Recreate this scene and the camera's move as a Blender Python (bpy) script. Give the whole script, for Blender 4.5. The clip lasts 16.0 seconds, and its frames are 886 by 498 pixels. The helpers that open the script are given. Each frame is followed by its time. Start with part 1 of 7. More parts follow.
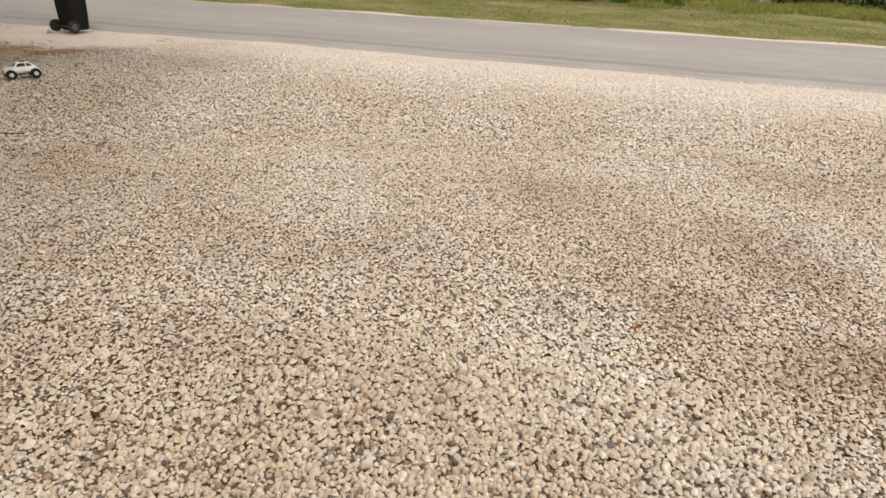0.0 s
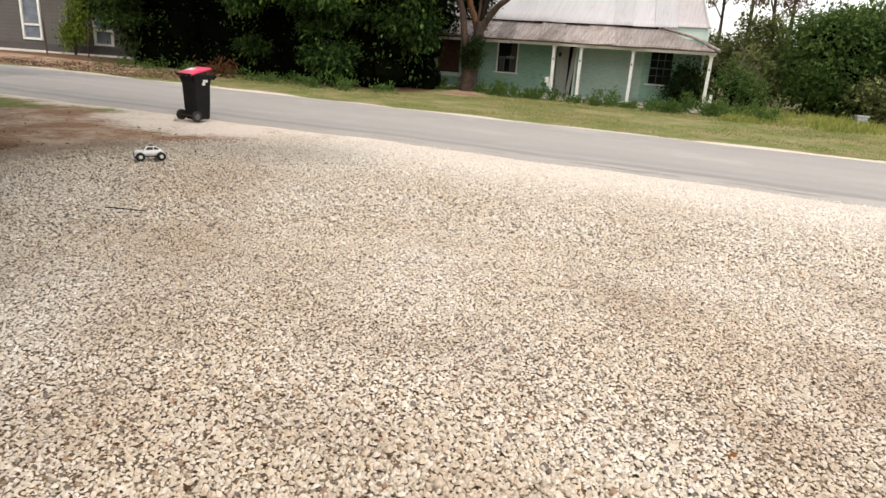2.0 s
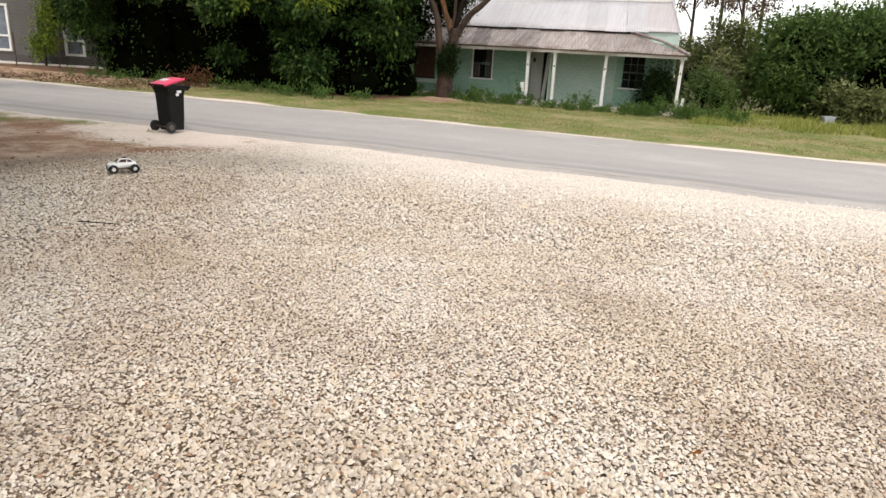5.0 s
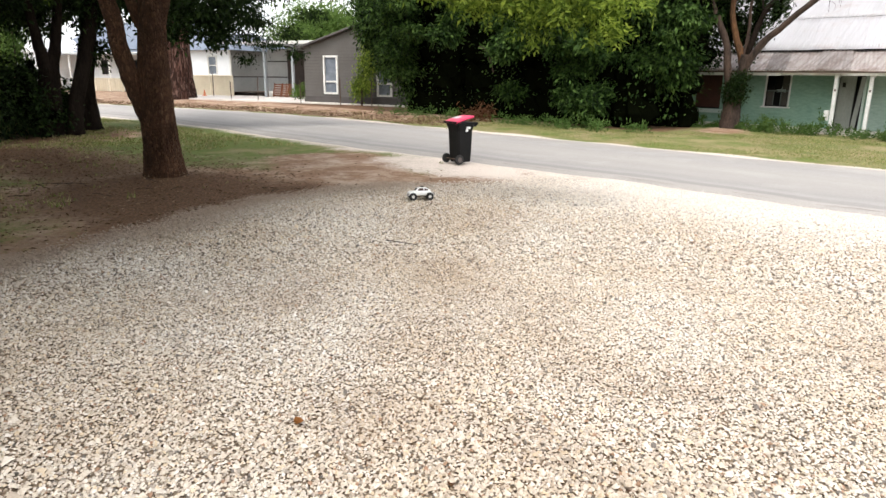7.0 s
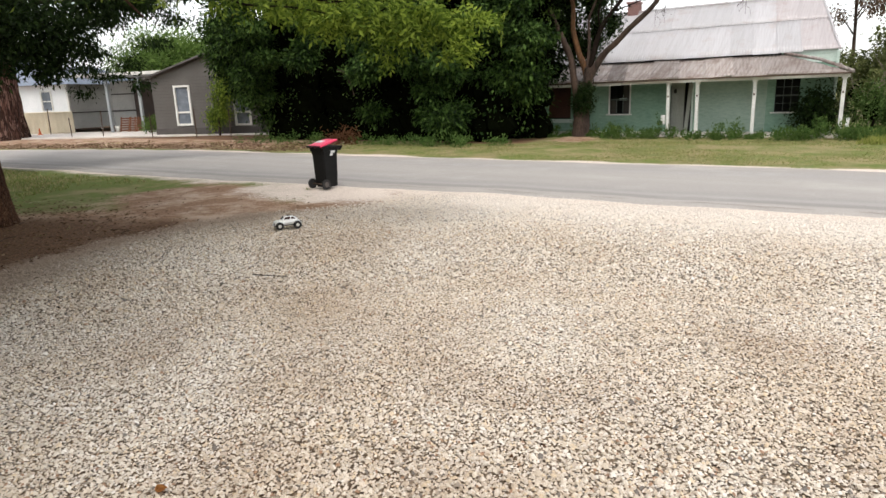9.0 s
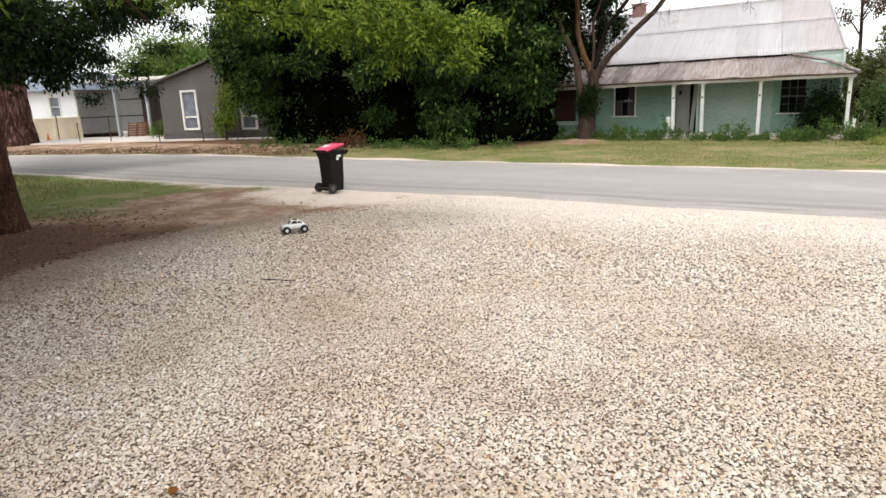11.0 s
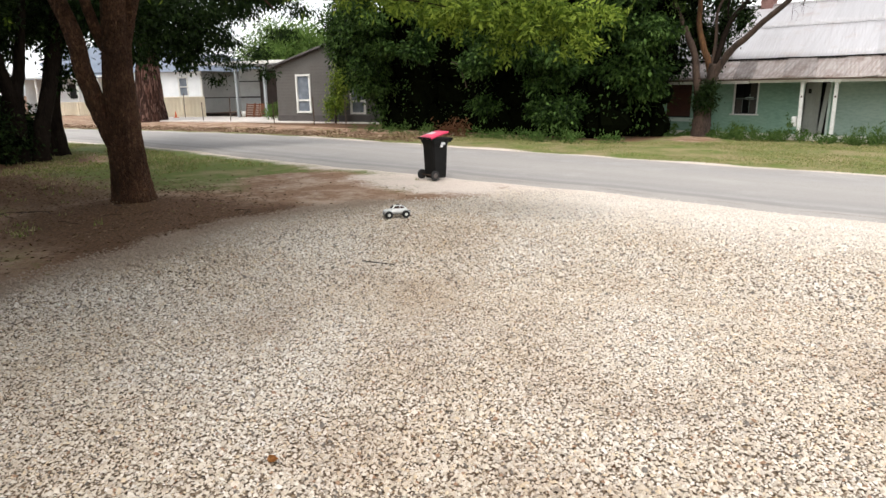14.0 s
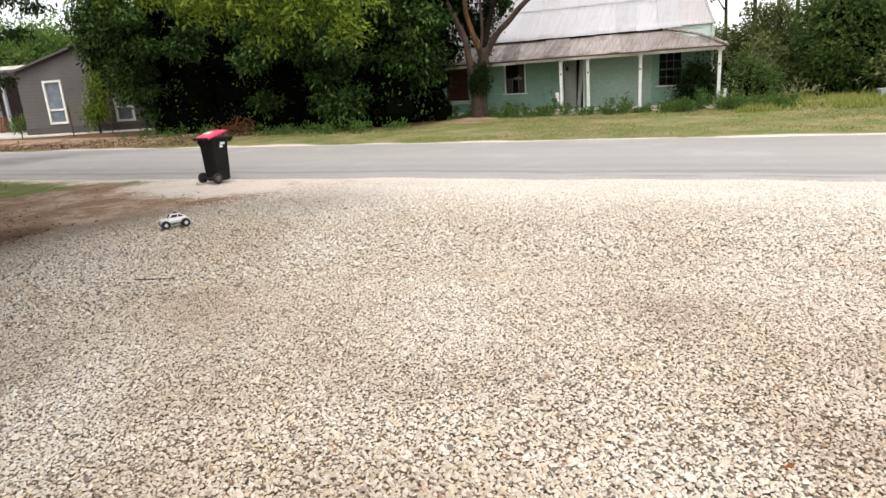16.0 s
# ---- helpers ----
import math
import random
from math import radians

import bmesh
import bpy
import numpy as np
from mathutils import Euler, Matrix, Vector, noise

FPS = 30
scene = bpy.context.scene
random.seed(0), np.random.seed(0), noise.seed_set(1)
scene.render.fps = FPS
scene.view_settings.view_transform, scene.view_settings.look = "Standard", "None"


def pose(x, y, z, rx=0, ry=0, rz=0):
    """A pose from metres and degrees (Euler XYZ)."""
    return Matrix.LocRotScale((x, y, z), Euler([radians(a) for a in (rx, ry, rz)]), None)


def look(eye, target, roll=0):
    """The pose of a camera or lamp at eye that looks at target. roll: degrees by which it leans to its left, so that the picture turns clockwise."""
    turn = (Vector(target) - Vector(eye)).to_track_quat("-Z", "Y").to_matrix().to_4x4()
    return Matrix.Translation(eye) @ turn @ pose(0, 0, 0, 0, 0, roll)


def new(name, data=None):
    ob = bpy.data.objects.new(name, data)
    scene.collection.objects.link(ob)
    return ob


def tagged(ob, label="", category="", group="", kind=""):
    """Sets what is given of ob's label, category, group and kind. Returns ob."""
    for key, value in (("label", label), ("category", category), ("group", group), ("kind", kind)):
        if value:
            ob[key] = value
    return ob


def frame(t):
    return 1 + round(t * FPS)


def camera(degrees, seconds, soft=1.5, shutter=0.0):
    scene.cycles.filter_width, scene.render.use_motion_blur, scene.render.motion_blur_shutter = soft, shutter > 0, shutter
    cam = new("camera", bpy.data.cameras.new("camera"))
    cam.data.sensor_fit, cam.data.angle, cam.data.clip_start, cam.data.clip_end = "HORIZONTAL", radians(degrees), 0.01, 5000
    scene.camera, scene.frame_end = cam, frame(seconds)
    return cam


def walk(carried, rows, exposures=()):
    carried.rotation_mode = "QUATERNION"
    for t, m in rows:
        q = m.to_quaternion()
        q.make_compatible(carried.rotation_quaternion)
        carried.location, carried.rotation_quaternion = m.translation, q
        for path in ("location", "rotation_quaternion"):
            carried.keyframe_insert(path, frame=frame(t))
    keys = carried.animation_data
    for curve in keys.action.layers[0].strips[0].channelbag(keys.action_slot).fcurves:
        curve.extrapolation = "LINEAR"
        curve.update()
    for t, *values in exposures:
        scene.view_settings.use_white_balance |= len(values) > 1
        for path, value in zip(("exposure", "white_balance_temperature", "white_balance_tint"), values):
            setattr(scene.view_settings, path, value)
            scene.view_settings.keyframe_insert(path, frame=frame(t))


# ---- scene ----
cam = camera(69.4, 16.0)
PATH = [
    (0, (2.055, -1.091, 1.63), (1.573, 0.646, 0.764), 2.2),
    (0.5, (2.037, -1.09, 1.654), (1.526, 0.67, 0.854), 2.3),
    (1, (2.024, -1.105, 1.665), (1.462, 0.671, 0.939), 2.3),
    (1.5, (2.007, -1.126, 1.669), (1.422, 0.664, 0.994), 4.0),
    (2, (1.984, -1.167, 1.686), (1.239, 0.587, 1.079), 3.9),
    (2.5, (1.979, -1.223, 1.707), (1.073, 0.47, 1.149), 3.6),
    (3, (1.998, -1.21, 1.7), (1.149, 0.503, 1.112), 3.7),
    (3.5, (2.028, -1.167, 1.68), (1.32, 0.606, 1.085), 3.3),
    (3.7, (2.047, -1.156, 1.683), (1.445, 0.657, 1.089), 3.2),
    (5.8, (2.054, -1.343, 1.758), (1.083, 0.31, 1.188), 3.6),
    (6, (2.101, -1.426, 1.767), (0.885, 0.053, 1.19), 2.1),
    (6.5, (2.106, -1.46, 1.8), (0.752, -0.115, 1.201), 0.2),
    (7, (2.105, -1.448, 1.803), (0.73, -0.094, 1.277), 0.7),
    (7.5, (2.078, -1.386, 1.828), (0.734, 0.038, 1.422), -1.4),
    (8, (2.083, -1.354, 1.821), (0.865, 0.188, 1.45), -0.9),
    (8.5, (2.045, -1.302, 1.82), (0.934, 0.301, 1.378), -1.3),
    (9, (2.066, -1.312, 1.79), (0.973, 0.296, 1.322), -2.0),
    (9.2, (2.04, -1.317, 1.814), (0.919, 0.274, 1.356), -2.6),
    (11.3, (2.1, -1.352, 1.818), (0.992, 0.247, 1.357), -2.4),
    (11.5, (2.09, -1.348, 1.813), (0.975, 0.244, 1.343), -2.5),
    (12, (2.104, -1.389, 1.843), (0.859, 0.11, 1.396), -3.3),
    (12.5, (2.07, -1.366, 1.814), (0.818, 0.118, 1.333), -1.6),
    (13, (2.081, -1.415, 1.833), (0.711, -0.04, 1.351), -2.6),
    (13.5, (2.013, -1.326, 1.811), (0.664, 0.094, 1.408), 1.1),
    (14, (2.018, -1.34, 1.811), (0.682, 0.068, 1.329), -0.7),
    (14.5, (2.022, -1.265, 1.763), (0.847, 0.246, 1.184), -0.4),
    (15, (2.073, -1.22, 1.742), (1.034, 0.383, 1.15), -2.7),
    (15.5, (2.075, -1.156, 1.727), (1.173, 0.535, 1.155), -3.0),
    (16, (2.035, -1.089, 1.721), (1.188, 0.646, 1.197), -4.0),
]
walk(cam, [(t, look(eye, target, roll)) for t, eye, target, roll in PATH], exposures=[(0.0, -0.43, 7120, 12), (0.5, -0.42, 7080, 12), (1.0, -0.04, 6880, 11), (2.0, -0.04, 6780, 11), (3.0, 0.02, 6600, 11), (3.5, -0.03, 6600, 11), (6.0, 0.03, 6600, 11), (6.5, 0.35, 6430, 10), (7.5, 0.32, 6460, 10), (8.0, -0.05, 6530, 10), (8.5, -0.28, 6560, 10), (9.0, -0.07, 6530, 10), (11.5, 0.07, 6490, 10), (12.5, 0.23, 6440, 10), (13.5, 0.30, 6440, 10), (14.0, 0.10, 6460, 10), (14.5, 0.08, 6460, 10), (15.0, 0.23, 6460, 10), (15.5, 0.05, 6500, 10), (16.0, 0.07, 6500, 10)])

# ---- exposure, world and sun ----
scene.view_settings.exposure = 0.0
world = bpy.data.worlds.new("sky")
scene.world = world
world.use_nodes = True
wn = world.node_tree
wn.nodes.clear()
w_out = wn.nodes.new("ShaderNodeOutputWorld")
w_bg = wn.nodes.new("ShaderNodeBackground")
w_sky = wn.nodes.new("ShaderNodeTexSky")
w_sky.sky_type = "NISHITA"
w_sky.sun_disc = False
w_sky.sun_elevation = radians(62)
w_sky.sun_rotation = radians(150)
w_sky.air_density, w_sky.dust_density, w_sky.ozone_density = 1.0, 2.0, 1.0
w_hs = wn.nodes.new("ShaderNodeHueSaturation")
w_hs.inputs["Saturation"].default_value = 0.12
w_hs.inputs["Value"].default_value = 2.3
wn.links.new(w_sky.outputs[0], w_hs.inputs["Color"])
wn.links.new(w_hs.outputs[0], w_bg.inputs["Color"])
w_bg.inputs["Strength"].default_value = 0.15
wn.links.new(w_bg.outputs[0], w_out.inputs["Surface"])

SUN_EL, SUN_AZ = radians(62), radians(150)
sun_data = bpy.data.lights.new("sun", "SUN")
sun_data.energy, sun_data.angle, sun_data.color = 1.1, radians(30), (1.0, 0.91, 0.80)
sun = new("sun", sun_data)
sun_from = Vector((math.sin(SUN_AZ) * math.cos(SUN_EL), math.cos(SUN_AZ) * math.cos(SUN_EL), math.sin(SUN_EL)))
sun.matrix_world = look(sun_from * 60, (0, 0, 0))


# ---- materials ----
def mat_base(name):
    m = bpy.data.materials.new(name)
    m.use_nodes = True
    nt = m.node_tree
    bsdf = nt.nodes["Principled BSDF"]
    return m, nt, bsdf


def noise_node(nt, scale, detail=4.0, rough=0.6, coord=None):
    n = nt.nodes.new("ShaderNodeTexNoise")
    n.inputs["Scale"].default_value = scale
    n.inputs["Detail"].default_value = detail
    n.inputs["Roughness"].default_value = rough
    if coord is not None:
        nt.links.new(coord, n.inputs["Vector"])
    return n


def ramp(nt, source, stops, constant=False):
    top = max(1.0, stops[-1][0])
    if top > 1.0:
        sc = nt.nodes.new("ShaderNodeMath")
        sc.operation = "DIVIDE"
        sc.inputs[1].default_value = top
        nt.links.new(source, sc.inputs[0])
        source, stops = sc.outputs[0], [(p / top, c) for p, c in stops]
    n = nt.nodes.new("ShaderNodeValToRGB")
    el = n.color_ramp.elements
    while len(el) > 1:
        el.remove(el[-1])
    el[0].position, el[0].color = stops[0][0], (*stops[0][1], 1)
    for p, c in stops[1:]:
        e = el.new(p)
        e.color = (*c, 1)
    if constant:
        n.color_ramp.interpolation = "CONSTANT"
    nt.links.new(source, n.inputs[0])
    return n.outputs[0]


def mix(nt, fac, a, b, mode="MIX"):
    n = nt.nodes.new("ShaderNodeMix")
    n.data_type, n.blend_type = "RGBA", mode
    for sock, v in ((n.inputs[0], fac), (n.inputs[6], a), (n.inputs[7], b)):
        if isinstance(v, bpy.types.NodeSocket):
            nt.links.new(v, sock)
        elif isinstance(v, tuple):
            sock.default_value = (*v, 1)
        else:
            sock.default_value = v
    return n.outputs[2]


def bump(nt, bsdf, height, strength, distance):
    b = nt.nodes.new("ShaderNodeBump")
    b.inputs["Strength"].default_value = strength
    b.inputs["Distance"].default_value = distance
    nt.links.new(height, b.inputs["Height"])
    nt.links.new(b.outputs[0], bsdf.inputs["Normal"])


def plain(name, dark, light, rough=0.7, coarse=1.5, fine=25.0, relief=0.3, depth=0.004, metal=0.0, spec=0.4, stretch=(1, 1, 1)):
    """A surface that varies between two colours at a coarse and a fine scale, with fine relief."""
    m, nt, bsdf = mat_base(name)
    co = nt.nodes.new("ShaderNodeTexCoord")
    mp = nt.nodes.new("ShaderNodeMapping")
    mp.inputs["Scale"].default_value = stretch
    nt.links.new(co.outputs["Object"], mp.inputs[0])
    n1 = noise_node(nt, coarse, 5, 0.65, mp.outputs[0])
    n2 = noise_node(nt, fine, 4, 0.7, mp.outputs[0])
    both = nt.nodes.new("ShaderNodeMath")
    both.operation = "MULTIPLY_ADD"
    nt.links.new(n2.outputs[0], both.inputs[0])
    both.inputs[1].default_value = 0.5
    half = nt.nodes.new("ShaderNodeMath")
    half.operation = "MULTIPLY"
    half.inputs[1].default_value = 0.5
    nt.links.new(n1.outputs[0], half.inputs[0])
    nt.links.new(half.outputs[0], both.inputs[2])
    col = ramp(nt, both.outputs[0], [(0.36, dark), (0.62, light)])
    nt.links.new(col, bsdf.inputs["Base Color"])
    bsdf.inputs["Roughness"].default_value = rough
    bsdf.inputs["Metallic"].default_value = metal
    bsdf.inputs["Specular IOR Level"].default_value = spec
    if relief:
        bump(nt, bsdf, n2.outputs[0], relief, depth)
    return m


def leaf_mat(name, stops, translucent=0.35, rough=0.5, patch=0.6):
    m, nt, bsdf = mat_base(name)
    geo = nt.nodes.new("ShaderNodeNewGeometry")
    co = nt.nodes.new("ShaderNodeTexCoord")
    n1 = noise_node(nt, patch, 3, 0.6, co.outputs["Object"])
    add = nt.nodes.new("ShaderNodeMath")
    add.operation = "MULTIPLY_ADD"
    add.inputs[1].default_value = 0.55
    nt.links.new(geo.outputs["Random Per Island"], add.inputs[0])
    sc = nt.nodes.new("ShaderNodeMath")
    sc.operation = "MULTIPLY"
    sc.inputs[1].default_value = 0.5
    nt.links.new(n1.outputs[0], sc.inputs[0])
    nt.links.new(sc.outputs[0], add.inputs[2])
    col = ramp(nt, add.outputs[0], stops)
    nt.links.new(col, bsdf.inputs["Base Color"])
    bsdf.inputs["Roughness"].default_value = rough
    bsdf.inputs["Specular IOR Level"].default_value = 0.07
    tr = nt.nodes.new("ShaderNodeBsdfTranslucent")
    nt.links.new(col, tr.inputs["Color"])
    mx = nt.nodes.new("ShaderNodeMixShader")
    mx.inputs[0].default_value = translucent
    nt.links.new(bsdf.outputs[0], mx.inputs[1])
    nt.links.new(tr.outputs[0], mx.inputs[2])
    nt.links.new(mx.outputs[0], nt.nodes["Material Output"].inputs["Surface"])
    return m


def plated_bark(name, tones, scale):
    """Old bark: uneven plates between dark fissures, some freshly scaled to orange."""
    m, nt, bsdf = mat_base(name)
    co = nt.nodes.new("ShaderNodeTexCoord").outputs["Object"]
    mp = nt.nodes.new("ShaderNodeMapping")
    mp.inputs["Scale"].default_value = scale
    nt.links.new(co, mp.inputs[0])
    wob = noise_node(nt, 1.1, 4, 0.6, mp.outputs[0])
    warp = nt.nodes.new("ShaderNodeMix")
    warp.data_type = "VECTOR"
    warp.inputs[0].default_value = 0.35
    nt.links.new(mp.outputs[0], warp.inputs[4])
    nt.links.new(wob.outputs["Color"], warp.inputs[5])
    vo = nt.nodes.new("ShaderNodeTexVoronoi")
    vo.feature = "DISTANCE_TO_EDGE"
    nt.links.new(warp.outputs[1], vo.inputs["Vector"])
    cell = nt.nodes.new("ShaderNodeTexVoronoi")
    nt.links.new(warp.outputs[1], cell.inputs["Vector"])
    sep = nt.nodes.new("ShaderNodeSeparateColor")
    nt.links.new(cell.outputs["Color"], sep.inputs[0])
    plate = ramp(nt, sep.outputs[0], list(zip((0.0, 0.45, 0.75, 0.95), tones)))
    grain = noise_node(nt, 55, 4, 0.7, co)
    big = noise_node(nt, 1.7, 4, 0.6, co)
    col = mix(nt, 1.0, plate, ramp(nt, grain.outputs[0], [(0.3, (0.72, 0.70, 0.68)), (0.7, (1.12, 1.1, 1.08))]), "MULTIPLY")
    col = mix(nt, 1.0, col, ramp(nt, big.outputs[0], [(0.35, (0.6, 0.58, 0.56)), (0.65, (1.15, 1.15, 1.15))]), "MULTIPLY")
    deep = ramp(nt, vo.outputs["Distance"], [(0.0, (0.45, 0.45, 0.45)), (0.09, (1, 1, 1))])
    col = mix(nt, deep, (0.006, 0.003, 0.002), col)
    nt.links.new(col, bsdf.inputs["Base Color"])
    bsdf.inputs["Roughness"].default_value = 0.95
    bsdf.inputs["Specular IOR Level"].default_value = 0.2
    hgt = ramp(nt, vo.outputs["Distance"], [(0.0, (0, 0, 0)), (0.22, (1, 1, 1))])
    bump(nt, bsdf, mix(nt, 0.25, hgt, grain.outputs[0]), 1.0, 0.05)
    return m


PEBBLE_STOPS = [(0.0, (0.20, 0.18, 0.165)), (0.035, (0.40, 0.35, 0.30)), (0.065, (0.57, 0.49, 0.41)), (0.15, (0.69, 0.61, 0.51)), (0.40, (0.76, 0.685, 0.59)),
                (0.60, (0.82, 0.76, 0.68)), (0.78, (0.67, 0.61, 0.54)), (0.86, (0.75, 0.63, 0.475)), (0.93, (0.42, 0.27, 0.185)), (0.95, (0.87, 0.83, 0.78))]


def pebble_mat():
    m, nt, bsdf = mat_base("pebble")
    geo = nt.nodes.new("ShaderNodeNewGeometry")
    co = nt.nodes.new("ShaderNodeTexCoord")
    col = ramp(nt, geo.outputs["Random Per Island"], PEBBLE_STOPS, True)
    n1 = noise_node(nt, 0.55, 4, 0.6, co.outputs["Object"])
    tone = ramp(nt, n1.outputs[0], [(0.36, (0.90, 0.85, 0.79)), (0.60, (1.0, 1.0, 1.0))])
    n2 = noise_node(nt, 160, 3, 0.6, co.outputs["Object"])
    grain = ramp(nt, n2.outputs[0], [(0.3, (0.8, 0.79, 0.77)), (0.7, (1.0, 1.0, 1.0))])
    at = nt.nodes.new("ShaderNodeAttribute")
    at.attribute_name = "dusty"
    col = mix(nt, at.outputs["Fac"], mix(nt, 1.0, mix(nt, 1.0, col, tone, "MULTIPLY"), grain, "MULTIPLY"), (0.30, 0.228, 0.172))
    so = nt.nodes.new("ShaderNodeAttribute")
    so.attribute_name = "soil"
    pick = nt.nodes.new("ShaderNodeMath")
    pick.operation = "MULTIPLY"
    nt.links.new(so.outputs["Fac"], pick.inputs[0])
    nt.links.new(ramp(nt, geo.outputs["Random Per Island"], [(0.0, (0.2, 0.2, 0.2)), (0.3, (1, 1, 1)), (0.55, (0.3, 0.3, 0.3)), (1.0, (0.9, 0.9, 0.9))]), pick.inputs[1])
    col = mix(nt, pick.outputs[0], col, (0.27, 0.175, 0.105))
    ch = nt.nodes.new("ShaderNodeAttribute")
    ch.attribute_name = "brightened"
    col = mix(nt, ch.outputs["Fac"], col, mix(nt, n2.outputs[0], (0.70, 0.625, 0.55), (0.82, 0.76, 0.685)))
    nt.links.new(col, bsdf.inputs["Base Color"])
    bsdf.inputs["Roughness"].default_value = 0.8
    bsdf.inputs["Specular IOR Level"].default_value = 0.3
    return m


def ground_mat():
    m, nt, bsdf = mat_base("ground")
    co = nt.nodes.new("ShaderNodeTexCoord").outputs["Object"]
    # gravel
    vo = nt.nodes.new("ShaderNodeTexVoronoi")
    vo.inputs["Scale"].default_value = 54
    nt.links.new(co, vo.inputs["Vector"])
    sep = nt.nodes.new("ShaderNodeSeparateColor")
    nt.links.new(vo.outputs["Color"], sep.inputs[0])
    peb = ramp(nt, sep.outputs[0], PEBBLE_STOPS, True)
    # colour darkened towards the gaps: dirt plus the shade between stones
    gap = ramp(nt, vo.outputs["Distance"], [(0.25, (0.42, 0.37, 0.32)), (0.75, (0.14, 0.117, 0.097))])
    n1 = noise_node(nt, 0.55, 4, 0.6, co)
    tone = ramp(nt, n1.outputs[0], [(0.36, (0.90, 0.85, 0.79)), (0.60, (1.0, 1.0, 1.0))])
    gravel = mix(nt, 1.0, mix(nt, 1.0, peb, gap, "MULTIPLY"), tone, "MULTIPLY")
    # packed sand and dust of the verge
    n5 = noise_node(nt, 60, 5, 0.7, co)
    sand = ramp(nt, n5.outputs[0], [(0.36, (0.43, 0.355, 0.30)), (0.62, (0.73, 0.64, 0.56))])
    # earth
    n2 = noise_node(nt, 1.3, 6, 0.7, co)
    n3 = noise_node(nt, 28, 5, 0.75, co)
    n7 = noise_node(nt, 9, 5, 0.75, co)
    earth = mix(nt, ramp(nt, n3.outputs[0], [(0.36, (0, 0, 0)), (0.62, (1, 1, 1))]), (0.140, 0.078, 0.045), (0.33, 0.20, 0.125))
    # dark brown litter earth, also used to paint tree shade on the ground
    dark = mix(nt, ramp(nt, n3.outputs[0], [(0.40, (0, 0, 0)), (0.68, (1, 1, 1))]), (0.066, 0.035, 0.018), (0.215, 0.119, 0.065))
    dust = mix(nt, n3.outputs[0], (0.32, 0.225, 0.155), (0.54, 0.41, 0.31))
    earth = mix(nt, ramp(nt, n2.outputs[0], [(0.45, (0, 0, 0)), (0.62, (1, 1, 1))]), earth, dust)
    # grass
    n4 = noise_node(nt, 0.7, 5, 0.7, co)
    n6 = noise_node(nt, 40, 4, 0.8, co)
    lawn = mix(nt, n6.outputs[0], (0.060, 0.088, 0.018), (0.175, 0.208, 0.048))
    dry = mix(nt, n6.outputs[0], (0.17, 0.135, 0.065), (0.38, 0.30, 0.17))
    # the verge over the road is drier than the lawn
    place = nt.nodes.new("ShaderNodeSeparateXYZ")
    nt.links.new(co, place.inputs[0])
    over = nt.nodes.new("ShaderNodeMapRange")
    over.inputs["From Min"].default_value, over.inputs["From Max"].default_value = 10.0, 16.0
    over.inputs["To Max"].default_value = 0.095
    nt.links.new(place.outputs["Y"], over.inputs["Value"])
    parched = nt.nodes.new("ShaderNodeMath")
    nt.links.new(n4.outputs[0], parched.inputs[0])
    nt.links.new(over.outputs[0], parched.inputs[1])
    lawn = mix(nt, ramp(nt, parched.outputs[0], [(0.51, (0, 0, 0)), (0.68, (0.85, 0.85, 0.85))]), lawn, dry)

    def attr(name):
        a = nt.nodes.new("ShaderNodeAttribute")
        a.attribute_name = name
        return a.outputs["Fac"]

    def ragged(fac):
        s = nt.nodes.new("ShaderNodeMath")
        s.operation = "MULTIPLY_ADD"
        nt.links.new(n3.outputs[0], s.inputs[0])
        s.inputs[1].default_value = 0.8
        nt.links.new(fac, s.inputs[2])
        s2 = nt.nodes.new("ShaderNodeMath")
        s2.operation = "MULTIPLY_ADD"
        nt.links.new(n2.outputs[0], s2.inputs[0])
        s2.inputs[1].default_value = 0.9
        nt.links.new(s.outputs[0], s2.inputs[2])
        s3 = nt.nodes.new("ShaderNodeMath")
        s3.operation = "MULTIPLY_ADD"
        nt.links.new(n7.outputs[0], s3.inputs[0])
        s3.inputs[1].default_value = 0.8
        nt.links.new(s2.outputs[0], s3.inputs[2])
        return ramp(nt, s3.outputs[0], [(1.62, (0, 0, 0)), (1.95, (1, 1, 1))])

    col = mix(nt, ragged(attr("earth")), lawn, earth)
    col = mix(nt, ragged(attr("soil_and_shade")), col, dark)
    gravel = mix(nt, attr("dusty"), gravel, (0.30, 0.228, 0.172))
    gravel = mix(nt, attr("soil"), gravel, (0.115, 0.062, 0.036))
    gravel = mix(nt, attr("brightened"), gravel, mix(nt, n5.outputs[0], (0.42, 0.36, 0.31), (0.76, 0.69, 0.61)))
    gm = ragged(attr("gravel"))
    col = mix(nt, gm, col, gravel)
    col = mix(nt, ragged(attr("sand")), col, sand)
    nt.links.new(col, bsdf.inputs["Base Color"])
    bsdf.inputs["Roughness"].default_value = 0.9
    bsdf.inputs["Specular IOR Level"].default_value = 0.2
    h = mix(nt, gm, n3.outputs[0], gap)
    bump(nt, bsdf, h, 0.35, 0.010)
    return m


